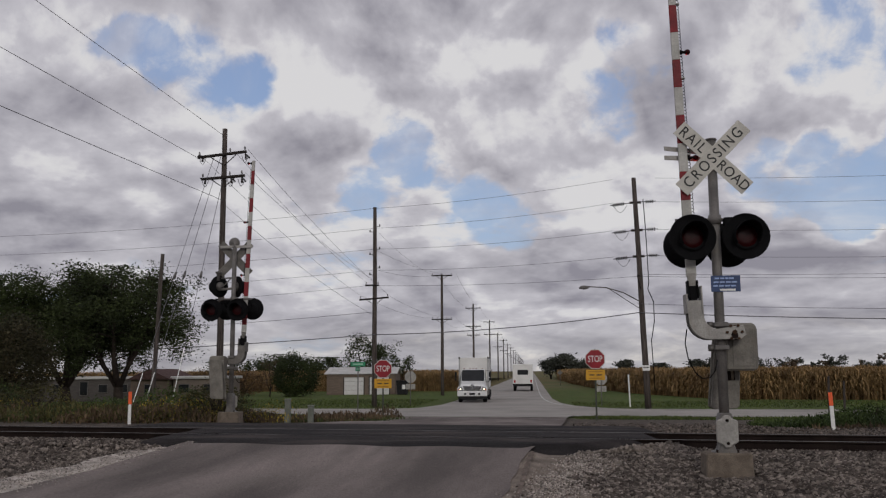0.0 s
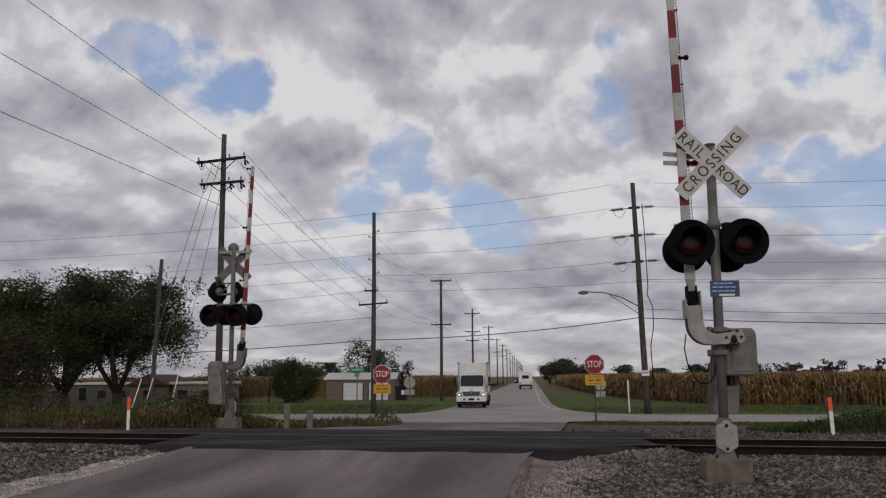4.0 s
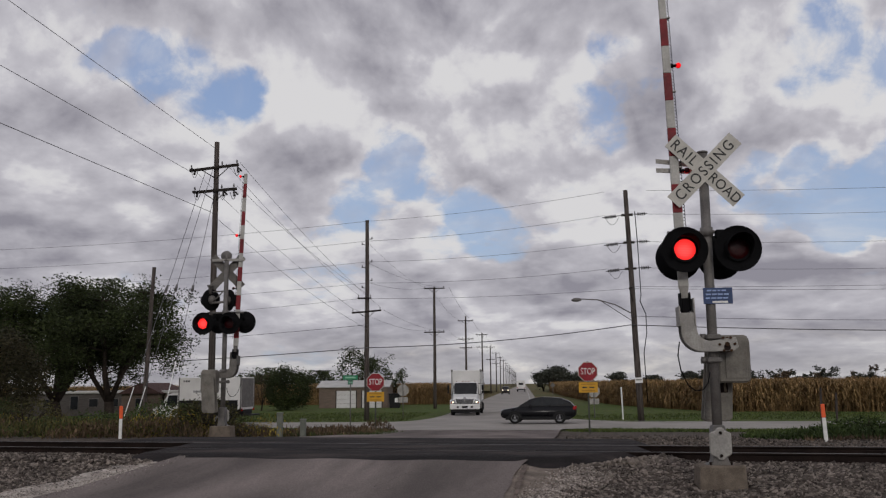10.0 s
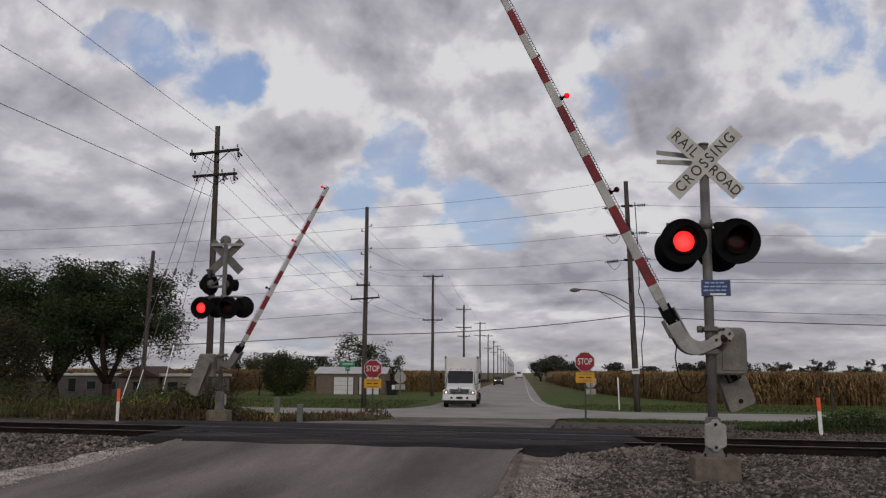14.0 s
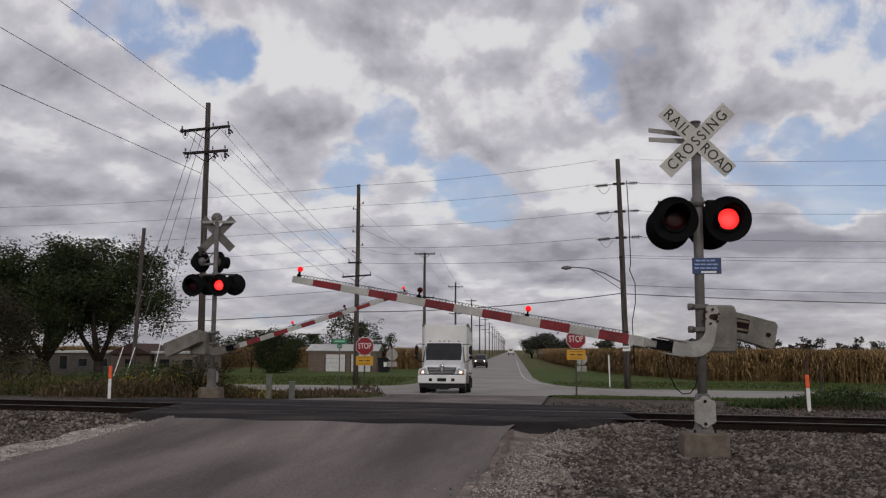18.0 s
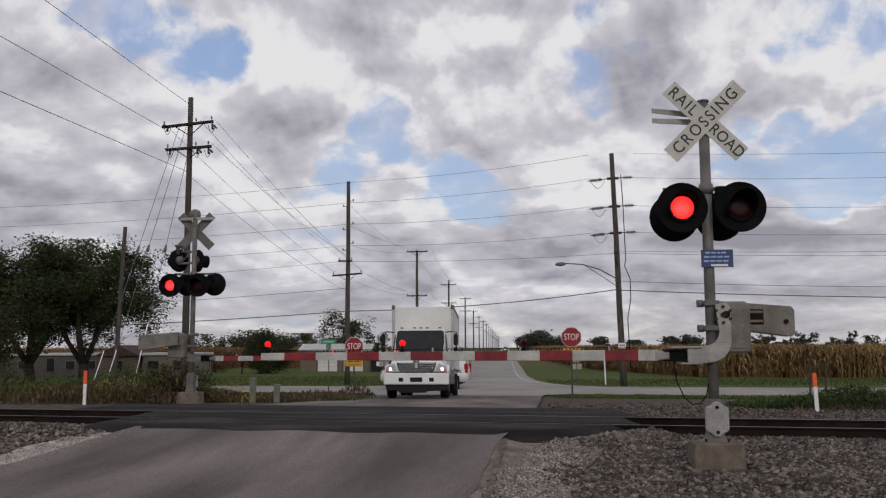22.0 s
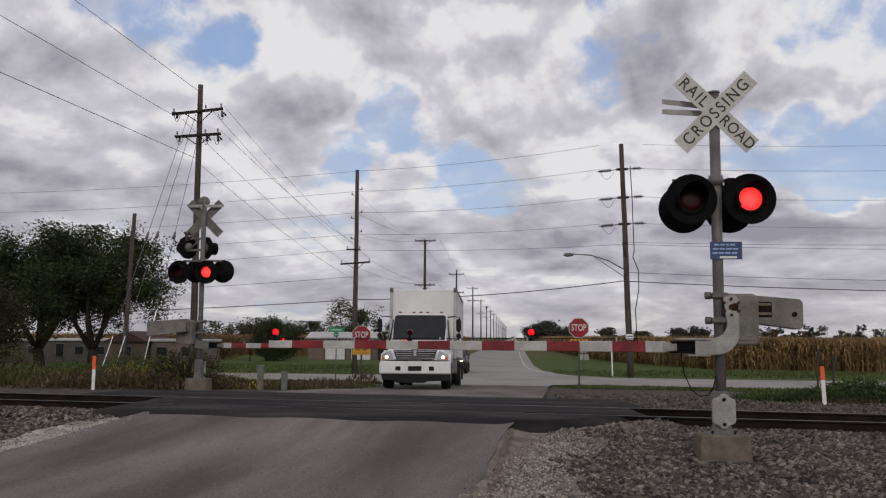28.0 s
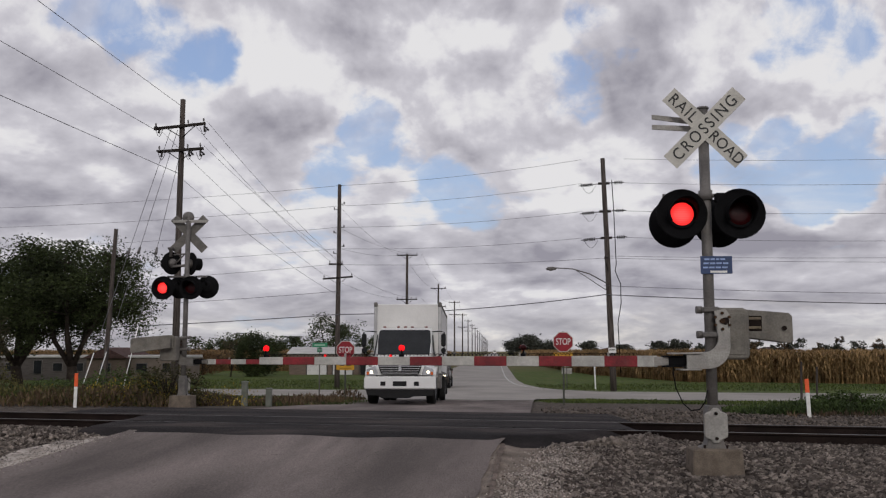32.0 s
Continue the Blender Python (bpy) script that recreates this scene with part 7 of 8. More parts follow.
TL = "large dark green broadleaf tree with forked limbs"
tree(-26.9, 55, -1.1, 9.5, 4.75, TL, LEAFD, 3, 50000, 0.10, 0.34, 0.30, 5, "trees by the houses", 0.52, 95)
tree(-31.5, 57, -1.1, 9.5, 4.6, TL, LEAFD, 5, 44000, 0.105, 0.36, 0.30, 5, "trees by the houses", 0.58, 90)
tree(-36.3, 55, -1.1, 9.1, 4.6, TL, LEAFM, 7, 44000, 0.105, 0.34, 0.28, 5, "trees by the houses", 0.62, 90)
tree(-41.5, 56, -1.1, 9.0, 5.0, TL, LEAFD, 9, 34000, 0.13, 0.34, 0.2, 5, "trees by the houses", 0.9, 60)
tree(-48, 60, -1.1, 9.3, 5.0, TL, LEAFM, 11, 5000, 0.26, 0.34, 0.2, 5, "trees by the houses", 0.9, 40)
shrub(-27.2, 43, -0.75, 2.5, 5.0, "tall russet brown shrub thicket", LEAFR, 21, 24000, 0.08)
shrub(-31.5, 45, -0.75, 3.2, 5.4, "tall dark shrub thicket", LEAFD, 22, 24000, 0.085)
shrub(-34, 47, -0.75, 3.6, 5.5, "tall dark shrub thicket", LEAFR, 23, 18000, 0.09)
shrub(-24.9, 91, -1.2, 2.45, 4.3, "round dark green bush on the lawn", LEAFD, 24, 14000, 0.11)
shrub(-32.2, 96, -1.2, 2.6, 2.7, "rusty brown autumn bush behind the lawn", RUSTY, 28, 5000, 0.10)
shrub(-36.6, 98, -1.2, 2.8, 2.9, "rusty brown autumn bush behind the lawn", RUSTY, 29, 5000, 0.10)
tree(-27.6, 91, -1.1, 4.0, 1.7, "small bare grey brown tree on the lawn", WEEDB, 25, 700, 0.09, 0.08, 0.25, 4, "trees by the houses", 0.7, 24)
tree(-20.6, 111, -1.1, 7.2, 3.1, "open crowned green tree behind the garage", LEAFD, 26, 3000, 0.16, 0.2, 0.42, 4, "trees by the houses", 0.75, 26)
tree(-16.8, 112, -1.1, 4.7, 1.8, "small green tree behind the garage", LEAFD, 27, 1200, 0.15, 0.12, 0.4, 3, "trees by the houses", 0.75, 14)
FT = "far dark tree on the field edge"
rs0 = random.Random(8)
for x, y, h, w, n in ((9.2, 258, 7.2, 4.6, 1700), (14.8, 264, 5.6, 3.4, 1100), (5.6, 270, 6.0, 3.2, 1000), (17.5, 268, 4.8, 3.0, 800), (27.5, 262, 4.9, 3.0, 1000), (38, 270, 4.0, 3.0, 900),
                      (47.5, 262, 5.0, 3.2, 1000), (52.5, 262, 6.0, 3.3, 1100), (59, 280, 4.2, 3.0, 800), (66, 280, 5.2, 3.0, 700),
                      (-78, 270, 7.5, 6.0, 1200), (-66, 275, 6.5, 6.0, 1200), (-90, 280, 7, 6.0, 1200), (-55, 280, 5.0, 5.0, 900), (-100, 280, 6.5, 6, 900)):
    tree(x, y, -1.2, h + 0.4, w, FT, FARL if x > 0 else LEAFD, int(100 + x), n * 2, 0.42, 0.3, 0.12, 3, "far trees", 1.1, 16)
for k in range(34):
    tree(68 + k * 2.6 + rs0.uniform(-1.8, 1.8), 292 + rs0.uniform(-8, 8), -1.2, rs0.uniform(4.6, 8.6), rs0.uniform(1.6, 2.9), "far thin tree on the horizon", WEEDB if k % 4 == 1 else FARL, 300 + k, 420, 0.40, 0.16, 0.15, 3, "far trees", 1.0, 12)


def corn_stalks(name, pts, hs, rs, leaves, label, tassel=True, wide=1.0):
    """Standing stalks: a thin stem, arching leaf blades and a tassel, in two materials."""
    k = len(pts)
    vs = []
    fs = []
    n0 = 0

    def add(q):
        nonlocal n0
        vs.append(q.reshape(-1, 3))
        m = q.shape[0]
        per = q.shape[1]
        fs.append((np.arange(m * per).reshape(m, per) + n0))
        n0 += m * per

    ang = rs.uniform(0, np.pi, k)
    d = np.stack([np.cos(ang), np.sin(ang), np.zeros(k)], 1)
    w = 0.022 * wide
    lean = rs.normal(size=(k, 3)) * 0.06
    lean[:, 2] = 0
    top = pts + np.array([0, 0, 1.0]) * hs[:, None] + lean
    for rot in (0, 1):
        e = d if rot == 0 else np.stack([-d[:, 1], d[:, 0], d[:, 2]], 1)
        add(np.stack([pts - e * w, pts + e * w, top + e * w * 0.4, top - e * w * 0.4], 1))
    for j in range(leaves):
        f = rs.uniform(0.15, 0.95, k)[:, None]
        b = pts + (top - pts) * f
        a = rs.uniform(0, 2 * np.pi, k)
        o = np.stack([np.cos(a), np.sin(a), np.zeros(k)], 1)
        s = np.stack([-o[:, 1], o[:, 0], o[:, 2]], 1) * (0.045 * wide)
        ln = rs.uniform(0.3, 0.6, k)[:, None] * wide ** 0.5
        m_ = b + o * ln * 0.5 + np.array([0, 0, 1]) * ln * 0.35
        e = b + o * ln * 0.95 - np.array([0, 0, 1]) * ln * rs.uniform(0.0, 0.7, k)[:, None]
        add(np.stack([b - s * 0.5, b + s * 0.5, m_ + s, m_ - s], 1))
        add(np.stack([m_ - s, m_ + s, e + s * 0.1, e - s * 0.1], 1))
    if tassel:
        for j in range(2):
            o = rs.normal(size=(k, 3)) * 0.1
            o[:, 2] = rs.uniform(0.08, 0.18, k)
            s = d * 0.012 * wide
            add(np.stack([top - s, top + s, top + o + s, top + o - s], 1))
    v = np.concatenate(vs)
    f = np.concatenate(fs)
    me = bpy.data.meshes.new(name)
    me.vertices.add(len(v))
    me.vertices.foreach_set("co", v.astype(np.float32).ravel())
    me.loops.add(f.size)
    me.loops.foreach_set("vertex_index", f.astype(np.int32).ravel())
    me.polygons.add(len(f))
    me.polygons.foreach_set("loop_start", np.arange(0, f.size, 4, dtype=np.int32))
    me.polygons.foreach_set("loop_total", np.full(len(f), 4, dtype=np.int32))
    me.materials.append(CORNT)
    me.materials.append(CORNG)
    pick = (rs.uniform(size=len(f)) < 0.22).astype(np.int32)
    me.polygons.foreach_set("material_index", pick)
    me.update(calc_edges=True)
    ob = new(name, me)
    tagged(ob, label, "corn", kind="stuff")


EDGE_R = ((-10, 500), (6.2, 400), (7.4, 170), (8.8, 122), (10.6, 100), (16, 79), (31, 74), (60, 71.5), (140, 66))


def edge_y(x):
    return steps(x, EDGE_R)


def field(name, x0, x1, edge, depth, gz, rs, n_front, n_top, label):
    # ragged front rows
    x = rs.uniform(x0, x1, n_front)
    ey = np.array([edge(v) for v in x])
    y = ey + np.abs(rs.normal(size=n_front)) * 1.6
    p = np.stack([x, y, np.full(n_front, gz)], 1)
    corn_stalks(name, p, rs.uniform(2.4, 2.75, n_front), rs, 7, label)
    x = rs.uniform(x0, x1, n_top)
    q = rs.uniform(0, 1, n_top) ** 1.6
    ey = np.array([edge(v) for v in x])
    y = ey + 3 + q * depth
    p = np.stack([x, y, np.full(n_top, gz + 1.5)], 1)
    corn_stalks(name + "_tops", p, rs.uniform(0.95, 1.2, n_top) * (1 + 0.0 * q), rs, 4, label + " tops", True, 1.6)
    # closed canopy under the tops
    xs = np.linspace(x0, x1, 60)
    vs, fs = [], []
    for v in xs:
        e = edge(v) + 1.2
        for s_ in (0, 1):
            vs.append((v, e, gz - 0.1 if s_ == 0 else gz + 2.05))
        for dd in (6, 20, 60, 200):
            vs.append((v, e + dd, gz + 2.15 + 0.12 * math.sin(v * 1.3 + dd)))
    k = 6
    for i in range(len(xs) - 1):
        for j in range(k - 1):
            fs.append((i * k + j, (i + 1) * k + j, (i + 1) * k + j + 1, i * k + j + 1))
    ob = new(name + "_canopy", from_arrays(name, vs, fs, mat("corn_mass", (0.20, 0.135, 0.06), 0.95, 0, 0.5, 1.2, 14, 0.8, (0.09, 0.062, 0.028), world=True, stretch=(1, 0.4, 1), dist=0.2)))
    tagged(ob, label + " standing close", "corn", kind="stuff")


rs1 = np.random.RandomState(41)
field("corn_field", 7.2, 120, edge_y, 110, -1.2, rs1, 9000, 7500, "tall dry tan corn field")
# the long edge along the road
yq = rs1.uniform(76, 260, 2600)
xq = np.array([steps(v, ((70, 17), (79, 16), (100, 10.6), (122, 8.8), (170, 7.4), (400, 6.2))) for v in yq]) + np.abs(rs1.normal(size=2600)) * 1.3
corn_stalks("corn_edge", np.stack([xq, yq, np.full(2600, -1.2)], 1), rs1.uniform(2.3, 2.8, 2600), rs1, 6, "edge of the dry corn field along the road")
field("corn_field", -75, -9.5, lambda x: 113.0 - 0.1 * (x + 9.5), 110, -1.2, rs1, 3000, 2500, "dry brown corn field beyond the garage")


def weeds(name, label, rects, material, blade, seed, tall=1.6):
    rs = np.random.RandomState(seed)
    cs = []
    for x0, x1, y0, y1, h, n in rects:
        x, y = rs.uniform(x0, x1, n), rs.uniform(y0, y1, n)
        ex = np.minimum(1, np.minimum(x - x0, x1 - x) / max(0.2, 0.25 * (x1 - x0)))
        bump = 0.55 + 0.45 * np.sin(x * 2.1 + seed) * np.cos(y * 1.7)
        top = h * (0.35 + 0.65 * ex) * (0.55 + 0.45 * bump)
        gz = np.array([steps(along(a, b), GROUND_Z) for a, b in zip(x, y)])
        cs.append(np.stack([x, y, gz + rs.uniform(0, 1, n) ** 0.8 * top], 1))
    c = np.concatenate(cs)
    ob = new(name, quads_mesh(name, c, blade, material, rs, 1.6, tall))
    tagged(ob, label, "weeds", kind="stuff")


weeds("weeds", "green roadside weeds and grass", ((-17, -9.0, 25, 33, 0.6, 9000), (-8.4, -4.9, 28, 36, 0.14, 3500), (-30, -16, 27, 36, 0.75, 8000), (6.3, 15, 23.4, 27.0, 0.46, 13000), (14, 34, 22.4, 27, 0.5, 9000), (2.6, 8, 38.5, 40.5, 0.05, 900), (-13.5, -6.8, 38.5, 41, 0.08, 1500)), WEED, 0.05, 51)
weeds("weeds", "olive and yellow green tangled weeds", ((-17, -8.9, 24.4, 31, 0.66, 12000), (-30, -16, 26.5, 34, 0.75, 10000), (-8.5, -5.2, 27.5, 35, 0.2, 1500)), OLIVE, 0.045, 57, 1.8)
weeds("weeds", "short rough verge grass", ((1.9, 9, 38.5, 47.2, 0.06, 3000), (9, 34, 37.5, 46.5, 0.12, 6000), (3.0, 40, 60.5, 72, 0.16, 9000), (-30, -8.5, 61, 80, 0.16, 8000), (-14, -6.8, 37, 46, 0.1, 4000)), VERGE, 0.06, 58, 1.6)
weeds("dry_weeds", "brown dry weeds and seed heads", ((-14, -8.7, 24.0, 30, 0.62, 6500), (-8.6, -5.6, 27.5, 36, 0.34, 2600), (-30, -15, 24.4, 34, 0.66, 9000), (-7.0, -5.7, 36, 38.5, 0.6, 500), (7, 16, 22.2, 24, 0.16, 800)), WEEDB, 0.05, 52, 2.2)
weeds("goldenrod", "yellow goldenrod flowers among the weeds", ((-12.0, -9.2, 24.6, 28, 1.0, 1800), (-22, -17, 30, 33, 0.9, 1000), (-26, -22, 31, 34, 1.4, 1600), (-16, -13, 28, 30, 0.7, 500), (-9.0, -7.4, 25.5, 28, 0.8, 300)), GOLD, 0.035, 53, 1.2)
for x, y, w, h, sd in ((-9.6, 25.6, 1.1, 1.25, 61), (-11.3, 26.4, 1.3, 1.1, 62), (-14.5, 29, 1.4, 1.0, 64), (-18.5, 31, 1.6, 1.4, 65), (-22, 33, 1.8, 1.6, 66), (9.2, 25.2, 1.0, 0.55, 67), (11.4, 25.4, 1.3, 0.58, 68)):
    shrub(x, y, -0.2 if y < 27 else -0.45, w, h, "low tangled green weed bush beside the track", WEED if x > 0 else OLIVE if sd % 2 else WEED, sd, 3000, 0.045, "weed bushes")


# Ballast: loose stones, the nearest ones as real lumps
def ballast(name, label, n, seed, place, material, s0, s1):
    rs = np.random.RandomState(seed)
    pts = []
    while len(pts) < n:
        p = place(rs)
        if p:
            pts.append(p)
    c = np.array(pts)
    corner = np.array([(-1, -1, -1), (1, -1, -1), (1, 1, -1), (-1, 1, -1), (-1, -1, 1), (1, -1, 1), (1, 1, 1), (-1, 1, 1)], float)
    face = np.array([(0, 3, 2, 1), (4, 5, 6, 7), (0, 1, 5, 4), (1, 2, 6, 5), (2, 3, 7, 6), (3, 0, 4, 7)])
    sz = rs.uniform(s0, s1, (n, 1, 1)) * np.array([1.0, 0.8, 0.62]) * rs.uniform(0.7, 1.25, (n, 1, 3))
    v = corner[None] * sz + rs.uniform(-0.36, 0.36, (n, 8, 3)) * sz
    q = rs.normal(size=(n, 4))
    q /= np.linalg.norm(q, axis=1)[:, None]
    w, x, y, z = q.T
    R = np.stack([np.stack([1 - 2 * (y * y + z * z), 2 * (x * y - z * w), 2 * (x * z + y * w)], 1), np.stack([2 * (x * y + z * w), 1 - 2 * (x * x + z * z), 2 * (y * z - x * w)], 1), np.stack([2 * (x * z - y * w), 2 * (y * z + x * w), 1 - 2 * (x * x + y * y)], 1)], 1)
    v = np.einsum("nij,nkj->nki", R, v) + c[:, None, :]
    f = (face[None] + (np.arange(n) * 8)[:, None, None]).reshape(-1, 4)
    v = v.reshape(-1, 3)
    me = bpy.data.meshes.new(name)
    me.vertices.add(len(v))
    me.vertices.foreach_set("co", v.astype(np.float32).ravel())
    me.loops.add(f.size)
    me.loops.foreach_set("vertex_index", f.astype(np.int32).ravel())
    me.polygons.add(len(f))
    me.polygons.foreach_set("loop_start", np.arange(0, f.size, 4, dtype=np.int32))
    me.polygons.foreach_set("loop_total", np.full(len(f), 4, dtype=np.int32))
    me.materials.append(material)
    me.update(calc_edges=True)
    tagged(new(name, me), label, "ballast", kind="stuff")


STONE = mat("ballast_stone", (0.078, 0.064, 0.056), 0.9, 0, 0.35, 2.0, 60, 0.3, island=0.6, world=True)
STONEL = mat("ballast_pale", (0.190, 0.162, 0.140), 0.9, 0, 0.3, 2.0, 60, 0.3, island=0.6, world=True)

DIRT = mat("dirty_stone", (0.115, 0.096, 0.083), 0.9, 0, 0.3, 2.0, 60, 0.2, island=0.7, world=True)
EARTH = mat("rusty_crumbs", (0.10, 0.075, 0.062), 0.9, 0, 0.3, 2.0, 60, 0.2, island=0.6, world=True)


def near_right(rs):
    y = rs.uniform(7.5, 14.4)
    x = rs.uniform(0.0, 8.5)
    u = along(x, y)
    if x < stones_from(y) + 0.35 * rs.uniform() ** 2 or u > -0.95 or abs(x - 2.46) < 0.36 and abs(y - 11.2) < 0.34:
        return None
    if u > -2.1 and x < 1.05 + 1.0 * (u + 1.75):
        return None
    return (x, y, steps(u, GROUND_Z) + 0.012 + (0.02 if u > -2.6 else 0) + 0.03 * noise.noise((x, y, 3)))


def near_left(rs):
    x, y = rs.uniform(-14, -6.2), rs.uniform(9.0, 17.5)
    u = along(x, y)
    if u > -0.95 or u < -6.4 or x > road_left(y) - (0.05 if u > -1.7 else 0.42) - 0.25 * rs.uniform() ** 2:
        return None
    return (x, y, steps(u, GROUND_Z) + 0.015 + (0.03 if -2.6 < u else 0) + 0.10 * max(0.0, 1 - abs(u + 2.0) / 1.2) * max(0.0, min(1.0, (-6.4 - x) * 0.8)))


def between(rs):
    x, y = rs.uniform(1.9, 12), rs.uniform(12.5, 17)
    u = along(x, y)
    if not -0.62 < u < 0.62:
        return None
    return (x, y, 0.075)


def beyond(rs):
    x, y = rs.uniform(0.6, 18), rs.uniform(14, 33)
    u = along(x, y)
    if not 0.95 < u < 2.0 + 15.0 * rs.uniform() ** 1.5:
        return None
    if x < road_right(y) + 0.3:
        return None
    return (x, y, steps(u, GROUND_Z) + 0.01)


ballast("ballast", "grey crushed stone ballast beside the track", 22000, 71, near_right, STONE, 0.013, 0.036)
ballast("ballast", "pale crushed stone among the ballast", 25000, 72, near_right, STONEL, 0.012, 0.035)
ballast("ballast", "grey crushed stone ballast beside the road", 13000, 73, near_left, STONEL, 0.012, 0.032)
ballast("ballast", "dark crushed stone ballast beside the road", 11000, 76, near_left, STONE, 0.012, 0.032)
ballast("ballast", "grey crushed stone between the rails", 2500, 74, between, STONE, 0.025, 0.045)
ballast("ballast", "grey stone beyond the track", 9000, 75, beyond, DIRT, 0.014, 0.034)


GRIT = mat("grit_chips", (0.34, 0.30, 0.27), 0.9, 0, 0.3, 2.0, 60, 0.2, island=0.7, world=True)


def edge_right(rs):
    y = rs.uniform(7.5, 13.6)
    x = stones_from(y) + rs.normal() * 0.22 - 0.02
    return (x, y, max(steps(along(x, y), GROUND_Z) + 0.042, road_z(x, y) - 0.008 - 0.22 * max(0.0, x - road_right(y))) + 0.003)


def edge_left(rs):
    y = rs.uniform(9, 15.2)
    x = road_left(y) + rs.normal() * 0.25 - 0.25
    return (x, y, max(steps(along(x, y), GROUND_Z) + 0.05, road_z(x, y) if x > road_left(y) else -9) + 0.004)


def crossing_end(rs):
    u = rs.uniform(-1.9, -0.9)
    x = 1.3 + 0.8 * (u + 1.75) + rs.normal() * 0.28
    y = 15.33 + (u - 0.1521 * x) / 0.9884
    return (x, y, min(road_z(x, y) + 0.04, steps(u, GROUND_Z) + 0.03 + 0.12 * max(0.0, 1 - abs(x - 1.5 - 0.8 * (u + 1.75)) / 0.5) * rs.uniform()))


ballast("grit", "fine pale limestone chips along the pavement edge", 5000, 81, edge_right, GRIT, 0.004, 0.012)
ballast("grit", "rusty brown crumbs along the pavement edge", 900, 82, edge_right, EARTH, 0.004, 0.010)
ballast("grit", "fine pale limestone chips along the road shoulder", 2500, 83, edge_left, GRIT, 0.003, 0.007)
ballast("ballast", "grey stones heaped at the end of the crossing pavement", 1800, 84, crossing_end, STONEL, 0.02, 0.04)


# Movement
def ride(x, y, turn, base, zf, a, b):
    """Pose of a vehicle whose axles are a and b behind its nose, on the surface zf."""
    r = radians(turn)
    hx, hy = -math.sin(r), math.cos(r)
    z1, z2 = zf(x + hx * a, y + hy * a), zf(x + hx * b, y + hy * b)
    pitch = math.degrees(math.atan2(z2 - z1, b - a))
    return Matrix.Translation((x, y, z1 - (z2 - z1) * a / (b - a))) @ pose(0, 0, 0, 0, 0, turn) @ pose(0, 0, 0, pitch)


def street_z(x, y):
    return steps(along(x, y), GROUND_Z) + 0.075


def main_z(x, y):
    return max(road_z(x, y) + 0.012, street_z(x, y) if 47 < y < 59 else -9)


# time, x, y of the truck's nose
TRUCK = ((0, -4.85, 70.6), (6, -4.85, 70.5), (11, -4.85, 70.4), (12, -4.8, 69.0), (13, -4.7, 66.2), (14, -4.5, 62.8), (15.2, -4.25, 57.4), (16.5, -3.95, 51.0), (17, -3.8, 48.0), (18, -3.6, 43.5), (19, -3.45, 39.5),
         (20, -3.4, 36.8), (21, -3.38, 34.6), (22, -3.36, 32.8), (23, -3.36, 31.4), (25, -3.36, 30.4), (28, -3.35, 29.95), (32, -3.35, 29.9))
FOLLOWER = ((0, -4.6, 330), (8, -4.6, 232), (10, -4.6, 206), (13, -4.6, 178), (17, -4.6, 137), (18, -4.6, 121), (20, -4.6, 101), (21, -4.6, 87), (22.5, -4.5, 76), (24.2, -4.4, 67), (26, -4.3, 63), (28, -4.3, 62), (32, -4.3, 62))
HOME = ((0, -1.2, 109), (8, -1.2, 228), (19, -1.2, 398), (32, -1.2, 590))
# side street: time and x of the middle; right-going ones use the near lane
STREET = (
    (suv_a, 1, 4.5, 0.85, 3.5, ((7.2, -16.2), (7.5, -10.9), (7.8, -4.1), (8, 1.0), (8.1, 3.3), (8.4, 11.7))),
    (van_a, -1, 6.7, 0.85, 4.9, ((8.4, 10.1), (8.7, 3.6), (9, -2.5), (9.3, -8.5), (9.6, -14.4), (9.9, -19.9), (10.2, -24.4), (10.5, -28.6))),
    (car_a, -1, 4.65, 0.9, 3.65, ((9, 22.1), (9.3, 15.1), (9.6, 8.2), (9.9, 2.4), (10, 0.8), (10.2, -3.4), (10.5, -8.3), (10.8, -13.8), (11.1, -18.2))),
    (van_b, -1, 5.5, 0.95, 4.4, ((21, 21.8), (21.2, 15.5), (21.5, 7.9), (21.8, -0.1), (22.4, -13.7), (22.7, -19.0), (23, -24.7), (23.3, -29.7))),
    (suv_b, 1, 4.9, 0.92, 3.8, ((23, -21.0), (23.3, -15.0), (23.6, -8.7), (23.9, -0.8), (24.2, 7.9), (24.5, 16.4))),
    (pick_a, 1, 5.4, 0.95, 4.25, ((25, -15.3), (25.1, -13.1), (25.5, -2.1))),
    (stake_a, -1, 9.5, 0.95, 7.5, ((28.7, 19.1), (28.9, 13.3), (29.1, 7.7), (29.2, 5.4), (29.3, 1.8), (29.7, -8.9), (29.9, -13.4), (30.1, -17.5), (30.3, -21.5), (30.5, -25.0))),
)
GATE_NEAR = ((0, 88.6), (11.4, 88.6), (12.0, 87.2), (12.5, 82.0), (13, 75.4), (13.5, 70), (14, 64.2), (14.5, 56.9), (15.5, 46.5), (16.5, 36), (17, 27.4), (17.5, 18.2), (18, 10.0), (18.5, 9.0), (19, 7.0), (19.5, 5.0), (20, 2.6), (20.5, 0.6), (21, 0.0), (32, 0.0))
GATE_FAR = ((0, 88), (11.4, 88), (12.0, 84.5), (12.5, 77), (13, 72), (13.5, 67.5), (14, 62.5), (14.5, 56.5), (15.5, 46.5), (16.5, 36.5), (17, 28.2), (17.5, 22), (18, 17.5), (18.5, 13.0), (19, 9.2), (19.5, 6.0), (20, 3.2), (20.5, 1.0), (21, 0.0), (32, 0.0))


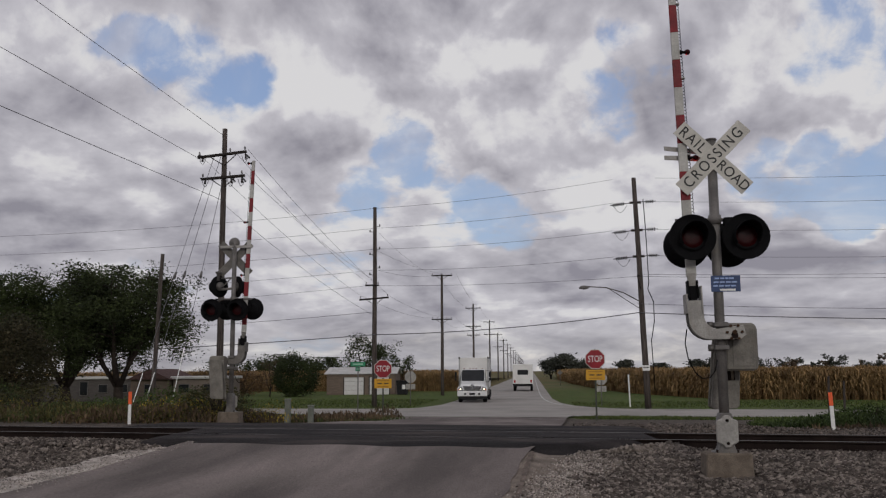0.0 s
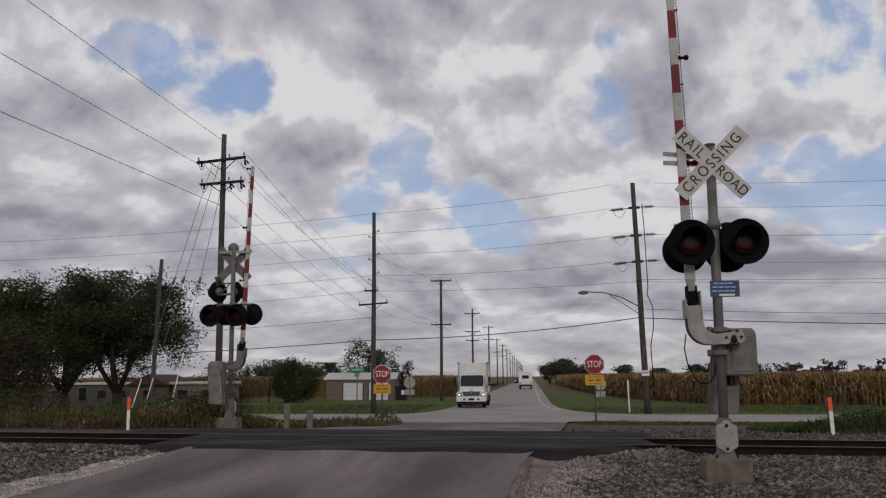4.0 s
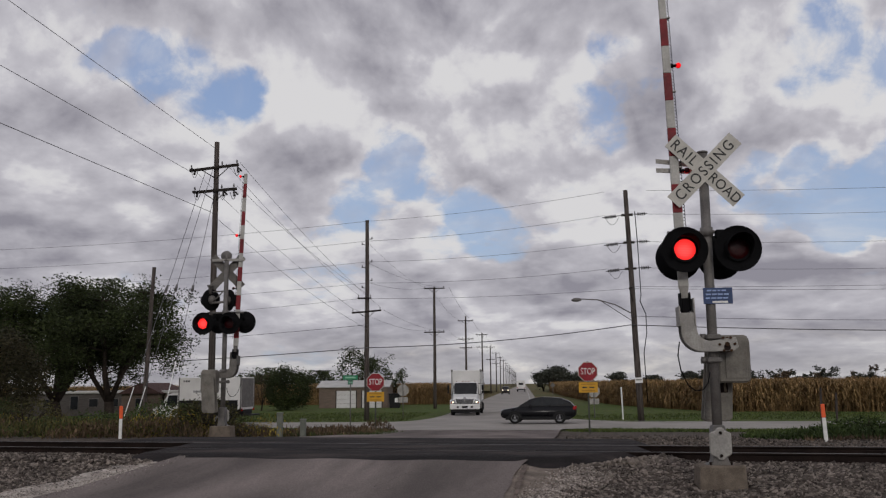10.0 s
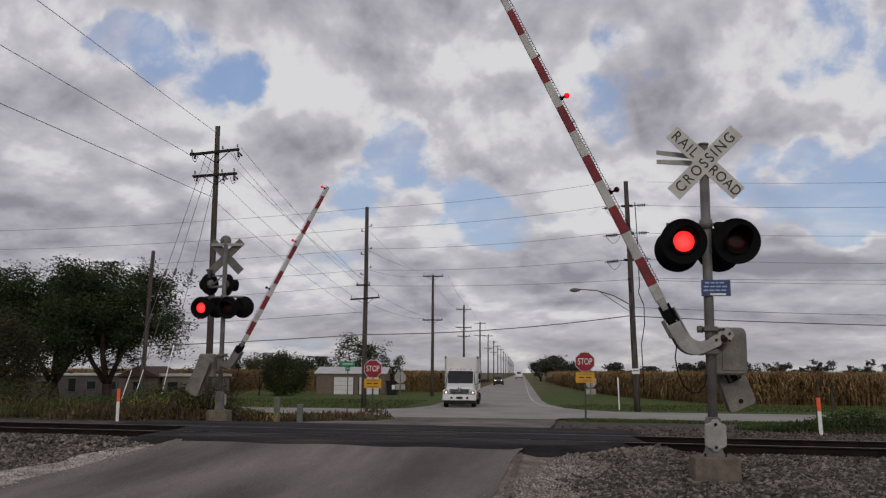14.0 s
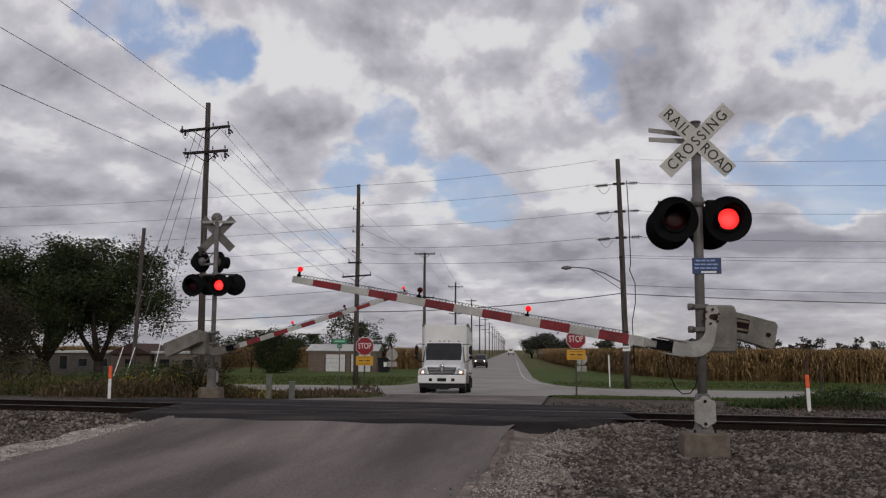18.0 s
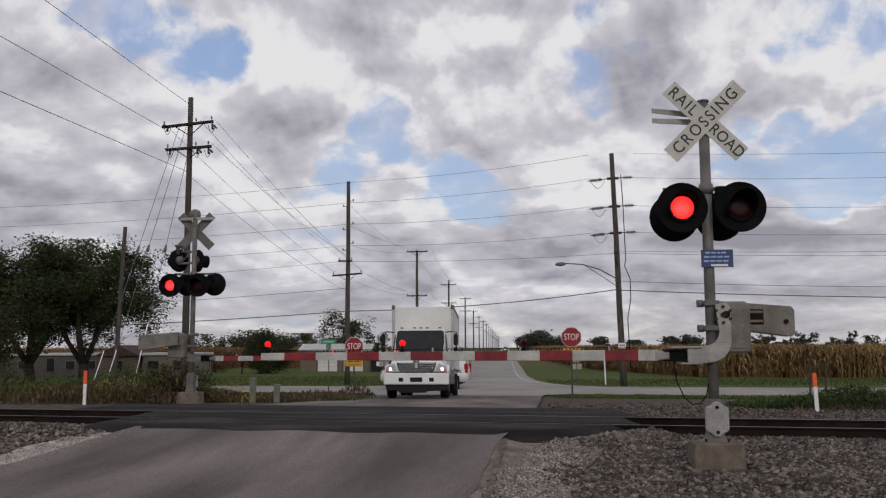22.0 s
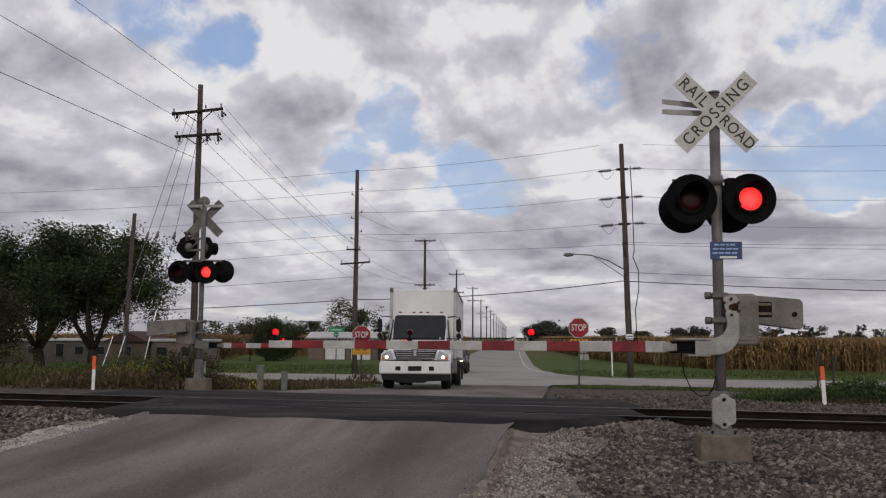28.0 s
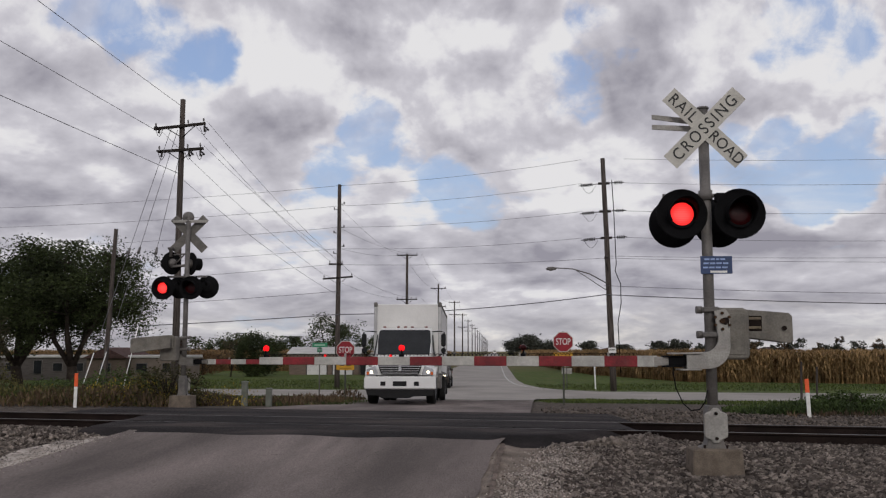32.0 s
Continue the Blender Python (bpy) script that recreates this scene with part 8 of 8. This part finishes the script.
def flash_rows(first):
    """Turns of a lens: 180 is dark, 0 is lit. first: True for the lamps that light up first."""
    events = []
    if first:
        events.append((6.78, 0))
    for k in range(-1, 23):
        t = 8.48 + 1.1 * k + {5: -0.09, 15: 0.05}.get(k, 0.0)
        events.append((t, 180 if first else 0))
        events.append((t + {9: 0.45, -1: 0.46, 19: 0.43}.get(k, 0.55), 0 if first else 180))
    rows, now = [(0.0, 180)], 180
    for t, a in events:
        if t > 31.9:
            continue
        for k in range(4):
            rows.append((t + k / 30.0, now + (a - now) * k / 3.0))
        now = a
    rows.append((32.0, now))
    return rows


def motions():
    walk(truck, [(t, ride(x, y, 1.2, 6, main_z, 1.12, 7.0)) for t, x, y in TRUCK])
    walk(suv_c, [(t, ride(x, y, 0, 3, main_z, 0.9, 3.7)) for t, x, y in FOLLOWER])
    walk(home_a, [(t, ride(x, y + 8, 180, 5, main_z, 1.2, 6.0)) for t, x, y in HOME])
    for ob, way, length, a, b, rows in STREET:
        (t0, x0), (t1, x1) = rows[0], rows[1]
        (t2, x2), (t3, x3) = rows[-2], rows[-1]
        full = [(0.0, x0 - (x1 - x0) / (t1 - t0) * t0)] + list(rows) + [(32.0, x3 + (x3 - x2) / (t3 - t2) * (32.0 - t3))]
        lane = 50.8 if way > 0 else 56.0
        walk(ob, [(t, ride(x + way * length / 2, lane - 0.08 * x, 90 * way - 4.6, length, street_z, a, b)) for t, x in full])
    for arm, cable, rows in ((near_arm, near_cable, GATE_NEAR), (far_arm, far_cable, GATE_FAR)):
        # the loop rises with the arm
        walk(cable, [(t, pose(0.0, 0.0, 0.5 * q / 88.0)) for t, q in rows])
        p = arm.matrix_basis.translation.copy()
        walk(arm, [(t, pose(p.x, p.y, p.z, 0, q, 0)) for t, q in rows])
    early, late = flash_rows(True), flash_rows(False)
    for lens, sg, sx, face in LENSES:
        right = (sx > 0) == (sg is near_sg)
        p = lens.matrix_basis.translation.copy()
        walk(lens, [(t, pose(p.x, p.y, p.z, 0, 0, a)) for t, a in (early if right else late)])
    for lamps in (near_lamps, far_lamps):
        for ball, rows in zip(lamps, (early, late, [(0, 180), (6.78, 180), (6.81, 120), (6.84, 60), (6.88, 0), (32, 0)])):
            p = ball.location.copy()
            walk(ball, [(t, pose(p.x, p.y, p.z, 0, 0, a)) for t, a in rows])


motions()
